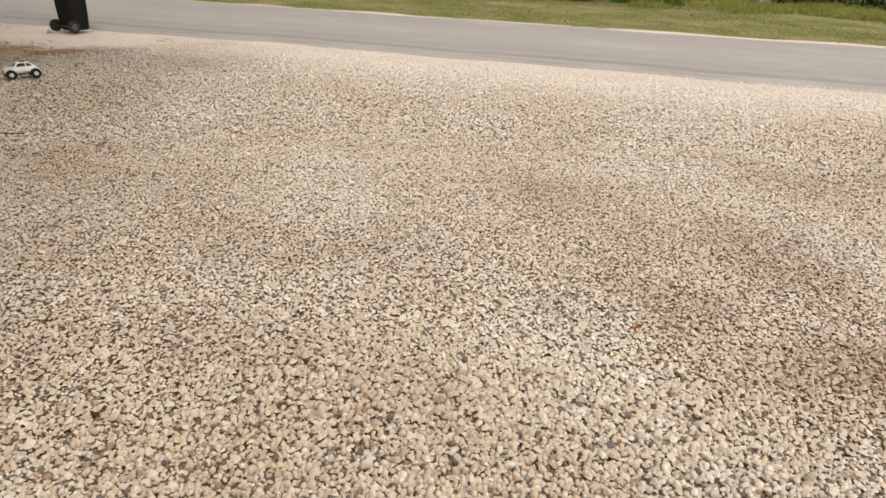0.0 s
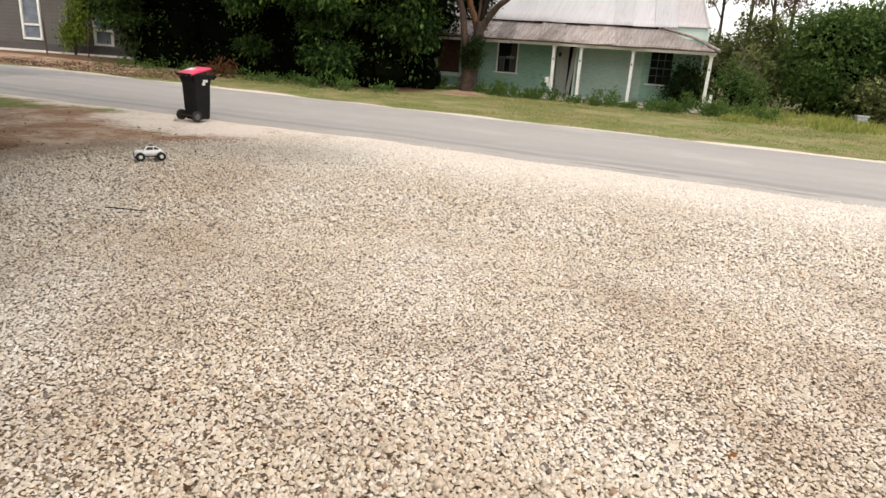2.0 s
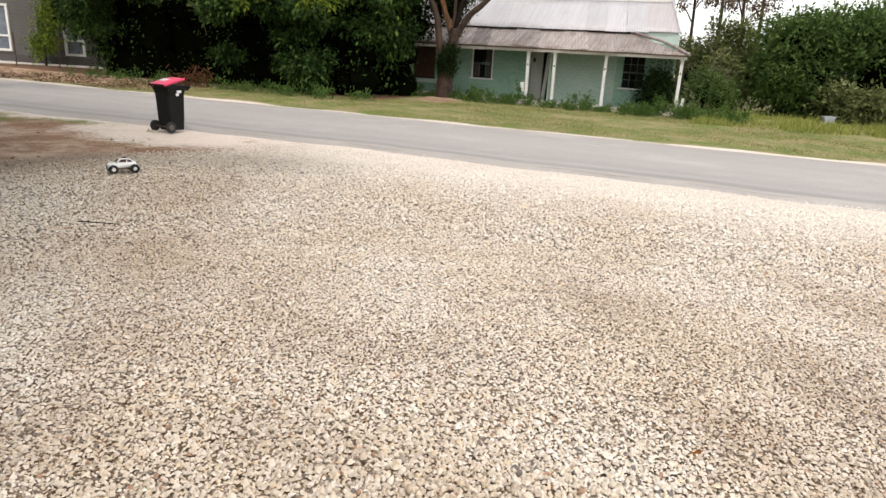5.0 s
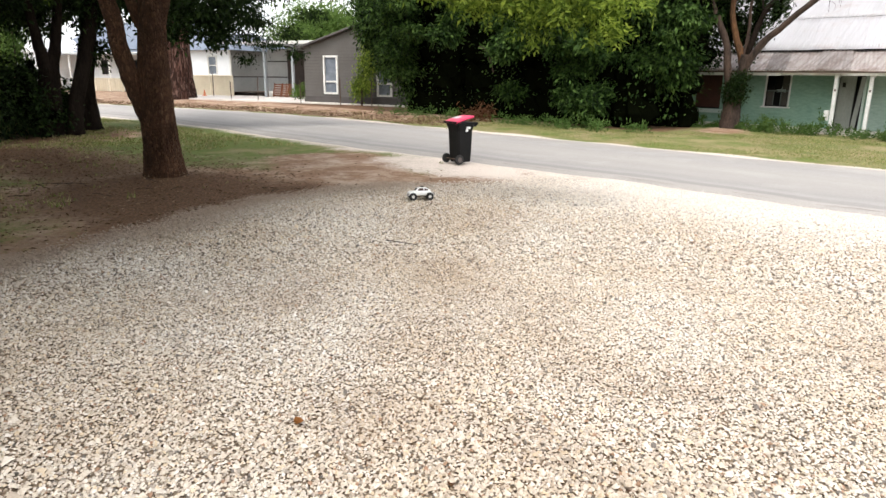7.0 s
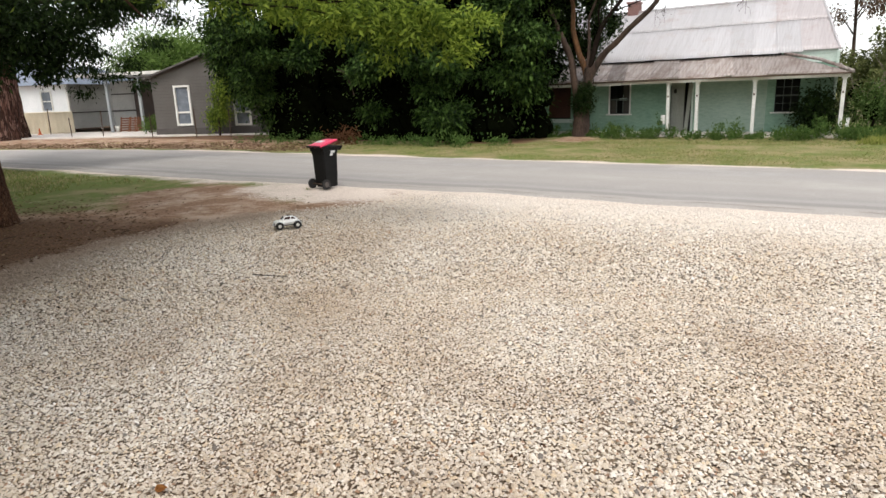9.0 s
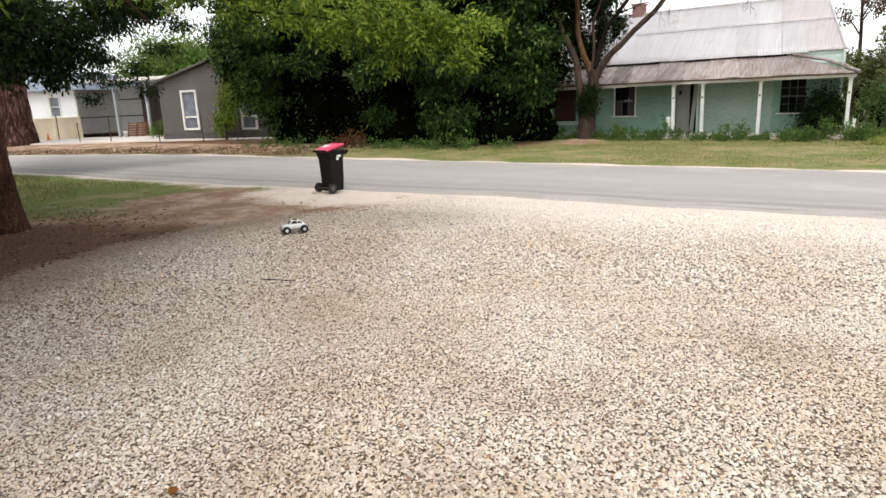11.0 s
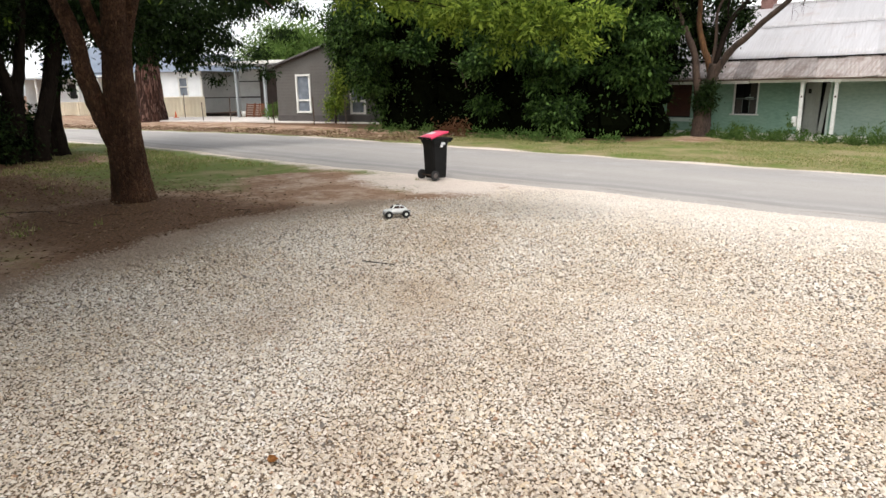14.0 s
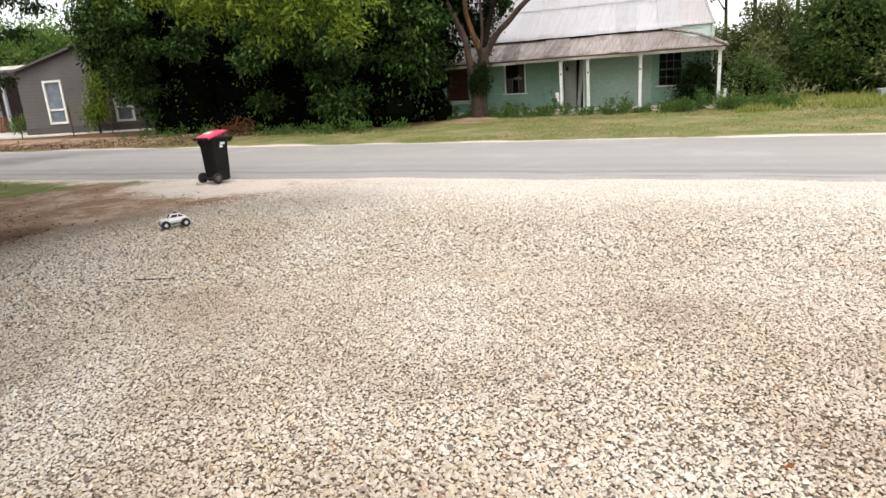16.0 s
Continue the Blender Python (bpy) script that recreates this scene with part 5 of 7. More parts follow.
bm.verts.ensure_lookup_table()
for f in ((0, 1, 2, 3), (1, 5, 2), (5, 4, 3, 2), (4, 0, 3), (0, 4, 5, 1)):
    bm.faces.new([bm.verts[i] for i in f])
part("main_roof", bm, M_blue_roof, far_house)
for i in range(6):
    box_part("verandah_post", (-7.6 + 2.7 * i, -0.3, 1.65), (0.12, 0.12, 3.3), M_white, far_house, 0.01)
box_part("fascia", (-1.0, -0.48, 3.26), (14.0, 0.06, 0.2), M_white, far_house, 0.01)
for x_ in (-3.2, 1.2):
    fw_ = thing("window")
    fw_.parent = far_house
    box_part("window_frame", (x_, 2.10, 2.1), (1.1, 0.06, 1.5), M_white, fw_, 0.01)
    box_part("pane", (x_, 2.06, 2.1), (0.9, 0.02, 1.3), M_dark_in, fw_)
bm = bmesh.new()
for p in ((-10.5, -1.2, 3.4), (-6.0, -1.2, 3.4), (-8.25, -1.2, 5.0), (-10.5, 2.4, 3.4), (-6.0, 2.4, 3.4), (-8.25, 2.4, 5.0)):
    bm.verts.new(p)
bm.verts.ensure_lookup_table()
for f in ((0, 1, 2), (3, 5, 4), (0, 2, 5, 3), (1, 4, 5, 2), (0, 3, 4, 1)):
    bm.faces.new([bm.verts[i] for i in f])
part("porch_gable", bm, M_white_wall, far_house)
box_part("porch_wall", (-8.25, -0.9, 1.7), (4.2, 0.15, 3.4), M_white_wall, far_house)

# star pickets along the far verge
for i, (x_, y_, h_) in enumerate(((-45.0, 20.7, 1.75), (-38.6, 18.9, 1.2), (-36.2, 19.5, 1.55), (-32.3, 20.2, 1.35), (-28.5, 20.4, 1.5), (-26.4, 21.0, 1.4))):
    t_ = thing("fence_picket", pose(x_, y_, 0, 0, random.Random(i).uniform(-2, 2), 30 * i), "thin rusty steel picket in the verge", "fence post", "steel pickets of the verge")
    bm = bmesh.new()
    for a_ in (90, 210, 330):
        put_box(bm, (0.016 * math.cos(radians(a_)), 0.016 * math.sin(radians(a_)), h_ / 2), (0.034, 0.007, h_), 0, Matrix.Rotation(radians(a_), 3, "Z"))
    part("shaft", bm, M_rust, t_)
    bm = bmesh.new()
    put_tube(bm, [(0, 0, h_ - 0.05), (0, 0, h_ + 0.02)], [0.034, 0.028], 8)
    part("cap", bm, M_rust, t_)

# ---- trees ----
ash = thing("ash_tree", pose(0, 0, 0), "rough-barked ash tree with long drooping leafy boughs", "tree")
AT = Vector((-9.15, 2.85, 0))
LEFT = Vector((-0.35, -0.94, 0))
bm = bmesh.new()
tp = smooth_path([AT + Vector((0, 0, -0.15)), AT + Vector((0, 0, 0.25)), AT + LEFT * 0.02 + Vector((0, 0, 0.95)), AT + LEFT * 0.02 + Vector((0, 0, 1.6)), AT - LEFT * 0.03 + Vector((0, 0, 2.6)), AT + Vector((0.1, 0.1, 4.2))], 9)
tr = np.interp([p.z for p in tp], [-0.15, 0.0, 0.2, 0.5, 0.95, 1.35, 1.6, 1.9, 2.3, 3.0, 4.2], [0.40, 0.355, 0.325, 0.295, 0.275, 0.265, 0.25, 0.235, 0.22, 0.20, 0.17])
ridged_trunk(bm, tp, tr, 3, 48, 0.05, 0.30)
part("trunk", bm, M_bark, ash, smooth=True)
limb("limb", [AT + LEFT * 0.08 + Vector((0, 0, 0.85)), AT + LEFT * 0.30 + Vector((0, 0, 1.45)), AT + LEFT * 0.47 + Vector((0, 0, 2.1)), AT + LEFT * 0.60 + Vector((0, 0, 2.9)), AT + LEFT * 1.1 + Vector((-0.3, 0, 4.6))], 0.165, 0.115, M_bark, ash, 12, 5, 5)
limb("limb", [AT + Vector((0, 0, 2.35)), AT + LEFT * 0.24 + Vector((0, 0, 2.85)), AT + LEFT * 0.7 + Vector((0.4, 0, 4.3))], 0.13, 0.06, M_bark, ash, 10, 5, 6)
limb("limb", [AT - LEFT * 0.04 + Vector((0, 0, 2.2)), AT - LEFT * 0.20 + Vector((0, 0, 2.75)), AT - LEFT * 0.42 + Vector((0.1, 0, 3.6)), AT - LEFT * 0.7 + Vector((0.2, 0, 4.6))], 0.12, 0.07, M_bark, ash, 10, 5, 11)
limb("bough", [AT + Vector((0, 0, 4.0)), (-7.9, 3.7, 4.6), (-6.2, 4.6, 4.2), (-5.16, 4.86, 3.5), (-4.34, 5.29, 3.1), (-3.35, 5.5, 2.80)], 0.07, 0.012, M_bark, ash, 9, 5, 7)
limb("bough", [AT + Vector((0, 0, 3.4)), (-8.2, 4.6, 4.7), (-7.0, 6.5, 5.0), (-6.2, 7.8, 4.8)], 0.10, 0.02, M_bark, ash, 9, 5, 8)
limb("bough", [AT + Vector((0, 0, 3.8)), (-7.6, 2.4, 4.6), (-5.6, 2.2, 4.9), (-4.2, 2.4, 4.6)], 0.12, 0.02, M_bark, ash, 9, 5, 9)
limb("bough", [AT + Vector((0, 0, 3.6)), (-10.2, 4.4, 4.3), (-11.5, 6.4, 4.4), (-12.5, 8.0, 3.8)], 0.12, 0.02, M_bark, ash, 9, 5, 10)

limb("bough", [(-7.6, 3.9, 4.3), (-6.1, 4.45, 3.5), (-5.0, 4.8, 3.22), (-4.0, 5.15, 3.02), (-3.0, 5.5, 2.86)], 0.04, 0.010, M_bark_dark, ash, 7, 5, 17)
limb("bough", [(-5.6, 4.6, 3.35), (-4.9, 4.5, 3.02), (-4.2, 4.7, 2.92), (-3.7, 5.0, 2.80)], 0.022, 0.006, M_bark_dark, ash, 6, 5, 18)
rb = random.Random(14)
for i in range(12):
    q = Vector((-6.0, 4.6, 3.35)).lerp(Vector((-3.3, 5.5, 2.72)), i / 11)
    e = q + Vector((rb.uniform(-0.5, 0.7), rb.uniform(-0.5, 0.7), rb.uniform(-0.25, 0.25)))
    limb("twig", [q, q.lerp(e, 0.5) + Vector((0, 0, 0.08)), e], 0.016, 0.004, M_bark_dark, ash, 6, 4, 600 + i)


def sprays(name, lines, count, mat, parent, seed, label="", stalk_len=(0.16, 0.30), leaflet=(0.065, 0.105), droop=0.75):
    """Feathered leaves: leaflets in pairs along a hanging stalk, scattered about boughs. lines: start, end, spread and weight."""
    rng = np.random.default_rng(seed)
    w = np.array([q[3] for q in lines], float)
    which = rng.choice(len(lines), count, p=w / w.sum())
    a = np.array([lines[i][0] for i in which], float)
    b = np.array([lines[i][1] for i in which], float)
    sp = np.array([lines[i][2] for i in which], float)
    root = a + (b - a) * rng.random((count, 1)) + rng.normal(size=(count, 3)) * sp
    stalk = unit(rng.normal(size=(count, 3)) * np.array([1, 1, 0.5]) + np.array([0, 0, -droop]))
    k = 9
    ln = rng.uniform(*stalk_len, count)
    pos, along, nrm, size = [], [], [], []
    side = unit(np.cross(stalk, rng.normal(size=(count, 3))))
    up = np.cross(side, stalk)
    for i in range(k):
        t = (i // 2) / (k // 2)
        sg = 0.0 if i == k - 1 else (1.0 if i % 2 else -1.0)
        pos.append(root + stalk * (ln * (0.25 + 0.75 * t))[:, None])
        along.append(unit(side * sg + stalk * (0.55 if sg else 1.0) + rng.normal(size=(count, 3)) * 0.12))
        nrm.append(up)
        size.append(rng.uniform(*leaflet, count))
    pos, along, nrm, size = np.concatenate(pos), np.concatenate(along), np.concatenate(nrm), np.concatenate(size)
    nrm = unit(nrm - along * (nrm * along).sum(1, keepdims=True))
    v, f = leaf_cards(pos, nrm, along, size, size * 0.40)
    ob = mesh_np(name, v, f, mat)
    ob.parent = parent
    if label:
        ob["label"] = label
    return ob


sprays("crown", [((-6.02, 4.58, 3.28), (-4.56, 5.07, 3.12), (0.35, 0.35, 0.10), 0.10), ((-4.56, 5.07, 3.06), (-3.18, 5.5, 2.88), (0.38, 0.38, 0.10), 0.5), ((-3.18, 5.5, 2.80), (-2.55, 5.75, 2.72), (0.2, 0.2, 0.09), 0.45),
                 ((-2.55, 5.75, 2.55), (-2.30, 5.86, 2.4), (0.05, 0.05, 0.05), 0.07), ((-3.25, 5.45, 2.55), (-3.26, 5.44, 2.3), (0.05, 0.05, 0.05), 0.05), ((-2.6, 5.9, 2.85), (-1.95, 6.15, 2.75), (0.10, 0.10, 0.05), 0.10),
                 ((-6.2, 4.6, 3.65), (-2.6, 5.85, 3.35), (0.45, 0.45, 0.16), 0.6), ((-4.2, 5.15, 2.95), (-3.0, 5.6, 2.75), (0.32, 0.32, 0.12), 0.35)], 900, M_leaf_near, ash, 12, "bright yellow-green feathered leaves", (0.20, 0.34), (0.065, 0.115), 1.0)
sprays("high_crown", [((-8.0, 3.6, 5.0), (-5.5, 4.9, 4.8), (0.8, 0.8, 0.3), 1.2),
                 ((-8.6, 2.8, 5.0), (-4.2, 2.4, 4.6), (0.9, 0.9, 0.4), 3.0), ((-10.2, 4.4, 4.7), (-12.5, 8.0, 4.8), (0.8, 0.8, 0.3), 1.6),
                 ((-9.8, 1.6, 4.4), (-10.6, 0.0, 4.6), (1.1, 1.1, 0.5), 3.0)], 2800, M_leaf_near, ash, 15)
# leaf mass above the view, added to darken the trunk and limbs
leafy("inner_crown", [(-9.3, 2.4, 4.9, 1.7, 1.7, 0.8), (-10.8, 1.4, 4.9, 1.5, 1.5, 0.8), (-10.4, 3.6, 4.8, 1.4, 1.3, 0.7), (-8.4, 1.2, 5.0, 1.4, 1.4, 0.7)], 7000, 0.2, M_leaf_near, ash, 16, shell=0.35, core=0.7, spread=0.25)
# unseen canopy with solid cores, spread out to shade drive, earth and lawn
leafy("unseen_shade_crown", [(-9.0, 2.6, 7.2, 3.6, 3.6, 1.8), (-11.5, 0.5, 7.0, 3.4, 3.4, 1.8), (-12.4, 3.6, 7.0, 2.4, 2.0, 1.4), (-8.0, -1.0, 7.2, 3.2, 3.0, 1.6), (-4.8, 0.6, 7.0, 2.2, 2.2, 1.2), (-2.6, -1.8, 7.2, 2.4, 2.4, 1.3), (-5.0, -3.4, 7.2, 3.0, 3.0, 1.5), (-9.5, -5.0, 7.4, 3.4, 3.4, 1.6), (-13.5, -2.8, 7.2, 3.0, 3.2, 1.6), (-2.2, -2.4, 5.4, 2.2, 1.9, 1.1), (-4.8, -3.2, 5.2, 2.4, 2.2, 1.2)], 26000, 0.29, M_leaf_near, ash, 13, shell=0.3, core=0.72, spread=0.3)

# street tree before the cottage
st = thing("street_tree", pose(0, 0, 0), "leaning multi-stemmed tree with brown bark before the cottage", "tree")
SB = Vector((-7.37, 22.2, 0))
limb("trunk", [SB + Vector((0, 0, -0.1)), SB + Vector((0.02, 0, 0.4)), SB + Vector((0.02, 0, 0.85)), SB + Vector((0.05, 0, 1.35))], 0.36, 0.27, M_bark_grey, st, 14, 5, 21, 0.25)
def at_street(*pts):
    return [SB + Vector(p) for p in pts]


limb("stem", at_street((-0.10, 0, 0.9), (-0.20, 0.02, 1.6), (-0.33, 0, 2.35), (-0.47, 0.03, 3.0), (-0.89, 0, 3.9), (-1.2, 0.02, 4.5), (-1.43, 0, 5.13), (-1.78, 0, 6.2), (-2.2, 0, 7.2)), 0.165, 0.06, M_bark_grey, st, 12, 5, 22)
limb("stem", at_street((0.10, 0, 0.9), (0.20, 0, 1.7), (0.24, 0, 2.2), (0.28, 0, 2.6)), 0.215, 0.16, M_bark_grey, st, 12, 5, 228)
limb("stem", at_street((0.22, 0.05, 2.1), (0.03, 0.06, 2.75), (-0.16, 0.08, 3.15), (-0.40, 0.1, 4.0), (-0.42, 0.1, 4.9), (-0.71, 0.1, 5.8), (-0.9, 0.1, 6.9)), 0.135, 0.06, M_bark_orange, st, 10, 5, 23)
limb("stem", at_street((0.26, 0, 2.1), (0.50, 0, 2.55), (0.87, 0.02, 3.07), (1.30, 0, 3.42), (1.77, -0.03, 3.86), (2.5, 0, 4.48), (2.86, 0.02, 4.98), (3.15, 0, 5.47), (3.32, 0, 5.84), (3.5, 0, 6.8)), 0.15, 0.045, M_bark_grey, st, 10, 5, 24)
limb("stem", at_street((0.24, 0.05, 2.3), (0.48, 0.1, 3.37), (0.72, 0.06, 4.0), (1.05, 0.1, 4.45), (1.5, 0.1, 4.99), (1.68, 0.1, 5.4), (1.85, 0.1, 6.3)), 0.11, 0.05, M_bark_dark, st, 9, 5, 28)
limb("branch", at_street((0.20, 0.05, 2.4), (0.24, 0.1, 3.4), (0.20, 0.12, 4.3), (0.49, 0.1, 5.05), (0.55, 0.1, 6.2)), 0.07, 0.03, M_bark_grey, st, 8, 5, 30)
limb("branch", at_street((0.52, 0.05, 3.4), (0.62, 0.1, 3.9), (0.56, 0.12, 4.6), (0.85, 0.1, 5.4)), 0.045, 0.02, M_bark_dark, st, 7, 5, 31)
limb("branch", at_street((2.70, 0, 4.72), (3.3, 0, 4.98), (4.0, 0, 5.18), (4.94, -0.05, 5.4), (5.26, -0.1, 5.6), (5.9, -0.1, 5.9)), 0.055, 0.016, M_bark_grey, st, 8, 5, 25)
limb("branch", at_street((1.12, 0.1, 4.5), (1.6, 0.1, 4.62), (2.1, 0.05, 4.75), (2.35, 0.0, 4.7)), 0.03, 0.012, M_bark_dark, st, 6, 4, 26)
limb("branch", at_street((1.55, 0.1, 5.05), (2.0, 0.1, 5.25), (2.5, 0.1, 5.3), (3.0, 0.1, 5.62)), 0.03, 0.010, M_bark_dark, st, 6, 4, 27)
limb("branch", at_street((1.62, 0.1, 5.2), (1.3, 0.1, 5.5), (1.2, 0.1, 6.0)), 0.03, 0.012, M_bark_dark, st, 6, 4, 29)
limb("branch", at_street((3.12, 0, 5.4), (3.6, 0, 5.55), (4.0, 0, 5.9)), 0.028, 0.010, M_bark_dark, st, 6, 4, 33)
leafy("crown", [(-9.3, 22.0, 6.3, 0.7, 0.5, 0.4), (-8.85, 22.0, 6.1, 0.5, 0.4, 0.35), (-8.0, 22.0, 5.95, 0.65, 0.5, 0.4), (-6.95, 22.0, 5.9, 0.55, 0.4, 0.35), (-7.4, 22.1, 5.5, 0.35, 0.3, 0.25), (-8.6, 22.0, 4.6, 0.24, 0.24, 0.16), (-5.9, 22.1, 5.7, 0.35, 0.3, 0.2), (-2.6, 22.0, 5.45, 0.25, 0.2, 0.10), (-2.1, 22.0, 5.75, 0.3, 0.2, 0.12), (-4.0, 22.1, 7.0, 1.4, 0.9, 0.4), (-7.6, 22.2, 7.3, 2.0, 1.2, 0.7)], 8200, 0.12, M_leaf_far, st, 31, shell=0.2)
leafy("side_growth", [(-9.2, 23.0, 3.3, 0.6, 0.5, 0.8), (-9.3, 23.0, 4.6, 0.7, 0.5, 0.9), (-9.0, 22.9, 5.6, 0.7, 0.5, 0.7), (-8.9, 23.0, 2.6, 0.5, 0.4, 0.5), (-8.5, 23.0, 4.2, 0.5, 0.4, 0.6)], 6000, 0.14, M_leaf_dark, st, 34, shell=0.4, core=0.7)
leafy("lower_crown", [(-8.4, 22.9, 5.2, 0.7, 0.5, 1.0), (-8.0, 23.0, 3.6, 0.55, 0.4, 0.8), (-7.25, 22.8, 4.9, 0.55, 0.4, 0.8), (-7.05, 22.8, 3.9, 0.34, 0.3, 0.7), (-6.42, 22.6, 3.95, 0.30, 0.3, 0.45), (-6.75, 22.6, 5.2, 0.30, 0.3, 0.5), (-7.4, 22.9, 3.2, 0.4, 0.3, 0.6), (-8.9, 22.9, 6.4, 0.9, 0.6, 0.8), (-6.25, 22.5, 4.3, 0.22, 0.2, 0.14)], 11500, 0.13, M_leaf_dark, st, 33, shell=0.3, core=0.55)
rt = random.Random(55)
for i, (x_, z_) in enumerate(((2.8, 4.72), (2.95, 4.78), (3.1, 4.85), (3.35, 4.95), (5.35, 4.75), (5.5, 4.7), (3.7, 5.05), (4.9, 5.3))):
    q = SB + Vector((x_, -0.1, z_))
    sway = rt.uniform(-0.16, 0.20)
    tip = q + Vector((sway, 0, -rt.uniform(0.55, 0.9)))
    mid_ = q.lerp(tip, 0.5) + Vector((rt.uniform(-0.1, 0.1), 0, 0.04))
    limb("twig", [q, mid_, tip], 0.010, 0.004, M_bark_grey, st, 5, 3, 500 + i)
    for j in range(3):
        o = q.lerp(tip, 0.25 + 0.2 * j)
        limb("twig", [o, o + Vector((rt.uniform(-0.14, 0.14), 0, -0.12)), o + Vector((rt.uniform(-0.26, 0.26), 0, -rt.uniform(0.2, 0.42)))], 0.006, 0.003, M_bark_grey, st, 4, 3, 520 + 4 * i + j)
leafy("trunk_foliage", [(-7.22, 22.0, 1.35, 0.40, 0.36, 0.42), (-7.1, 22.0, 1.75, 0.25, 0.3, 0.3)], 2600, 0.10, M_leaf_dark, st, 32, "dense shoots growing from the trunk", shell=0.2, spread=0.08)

# wall of dark evergreen trees beside the cottage
def evergreen(x0, x1, y0, top, seed, hollow, thick=18, gaps=0.4):
    """One evergreen: leaf tiers that jut out above and fall back into dark hollows below."""
    rg = random.Random(seed)
    t = thing("evergreen_tree", pose(0, 0, 0), "dense dark evergreen tree leafy down to the ground", "tree", "evergreen screen by the cottage")
    xm = (x0 + x1) / 2
    limb("trunk", [(xm, y0 + 2.5, -0.1), (xm + 0.2, y0 + 2.5, 2.5), (xm, y0 + 2.4, top - 1.0)], 0.2, 0.08, M_bark_dark, t, 9, 4, seed)
    blobs, back = [], []
    w = x1 - x0
    for k in range(int(thick * w / 3.2)):
        z = rg.uniform(0.35, top)
        if z < 2.6 and rg.random() < gaps:
            continue
        x = rg.uniform(x0, x1)
        edge = abs(x - xm) / (w / 2)
        jut = 0.9 * smoothstep(1.6, 3.8, z) - 0.8 * smoothstep(top - 2.5, top, z)
        y = y0 + 0.9 - jut + 0.5 * edge ** 2 + rg.uniform(-0.25, 0.35)
        hx, hz = hollow
        if z < hz and abs(x - hx) < 1.5:
            continue
        r = rg.uniform(0.42, 0.85)
        blobs.append((x, y, z, r * 1.15, r * 0.85, r * rg.uniform(0.55, 0.8)))
    # rear clumps whose near-black cores paint the hollows dark
    nb = int(w / 1.1) + 1
    for i in range(nb + 1):
        for j in range(int(top / 1.2) + 1):
            back.append((x0 + 0.5 + (w - 1.2) * i / nb, y0 + 2.3, 0.5 + 1.2 * j, 0.8, 0.5, 0.9))
            if x1 < -12:
                back.append((x0 + (w + 0.6) * i / nb, y0 + 3.0, 0.9 + 1.2 * j, 0.9, 0.5, 0.9))
    leafy("crown", blobs, int(330 * thick * w), 0.18, M_leaf_hedge, t, seed + 1, shell=0.55, spread=0.12, clump=9, droop=0.7, top=0.8)
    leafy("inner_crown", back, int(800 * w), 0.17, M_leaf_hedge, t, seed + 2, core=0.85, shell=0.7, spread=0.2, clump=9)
    return t


evergreen(-22.9, -21.2, 18.6, 8.0, 401, (-24.2, 2.7))
high = thing("overhanging_tree", pose(0, 0, 0), "leafy tree top hanging over the grey house corner", "tree")
limb("trunk", [(-23.2, 21.0, -0.1), (-23.4, 20.9, 2.2), (-24.0, 20.6, 5.5)], 0.15, 0.07, M_bark_dark, high, 9, 4, 430)
leafy("crown", [(-25.0, 19.9, 3.6, 0.7, 0.6, 0.6), (-24.6, 19.8, 4.2, 1.2, 0.9, 0.9), (-24.4, 19.9, 5.6, 1.5, 1.1, 1.0), (-24.0, 20.0, 7.2, 1.8, 1.3, 1.1), (-23.0, 19.6, 3.2, 0.8, 0.8, 0.9), (-25.3, 20.0, 4.9, 0.8, 0.8, 0.7), (-24.7, 20.5, 2.95, 0.7, 0.5, 0.5), (-23.7, 20.5, 2.45, 0.7, 0.5, 0.6), (-22.9, 20.3, 1.9, 0.6, 0.5, 0.7), (-22.3, 20.0, 1.2, 0.5, 0.5, 0.8), (-23.2, 20.3, 3.1, 0.9, 0.6, 0.7), (-25.1, 20.6, 2.35, 0.5, 0.4, 0.45), (-24.3, 20.5, 1.95, 0.5, 0.4, 0.5)], 14500, 0.19, M_leaf_hedge, high, 431, shell=0.3, droop=0.7, core=0.45)
evergreen(-22.0, -18.6, 17.9, 8.6, 405, (-18.9, 3.0), 15, 0.75)
evergreen(-18.8, -15.4, 18.2, 8.2, 409, (-17.0, 3.3), 14, 0.75)
evergreen(-15.6, -12.2, 17.9, 8.0, 413, (-15.6, 2.6), 18, 0.45)
evergreen(-12.4, -9.4, 18.2, 7.8, 417, (-14.4, 1.0), 28, 0.1)
evergreen(-10.6, -8.5, 19.9, 7.0, 421, (-14.6, 1.0), 50, 0.0)
bm = bmesh.new()
put_tube(bm, smooth_path([(-15.9, 18.15, 2.9), (-15.5, 18.1, 2.75), (-15.2, 18.1, 2.3), (-15.15, 18.2, 1.9)], 5), [0.02] * 16, 6, False)
tagged(part("bare_branch", bm, M_bark_grey), "pale bare branch hooked out of the dark foliage", "branch")

# willow-like shrub before the grey house
sh = thing("drooping_shrub", pose(0, 0, 0), "light green drooping shrub at the grey house wall", "shrub")
limb("stem", [(-28.5, 21.9, -0.05), (-28.4, 21.9, 1.4), (-27.9, 21.9, 3.2)], 0.06, 0.02, M_bark_grey, sh, 7, 4, 60)
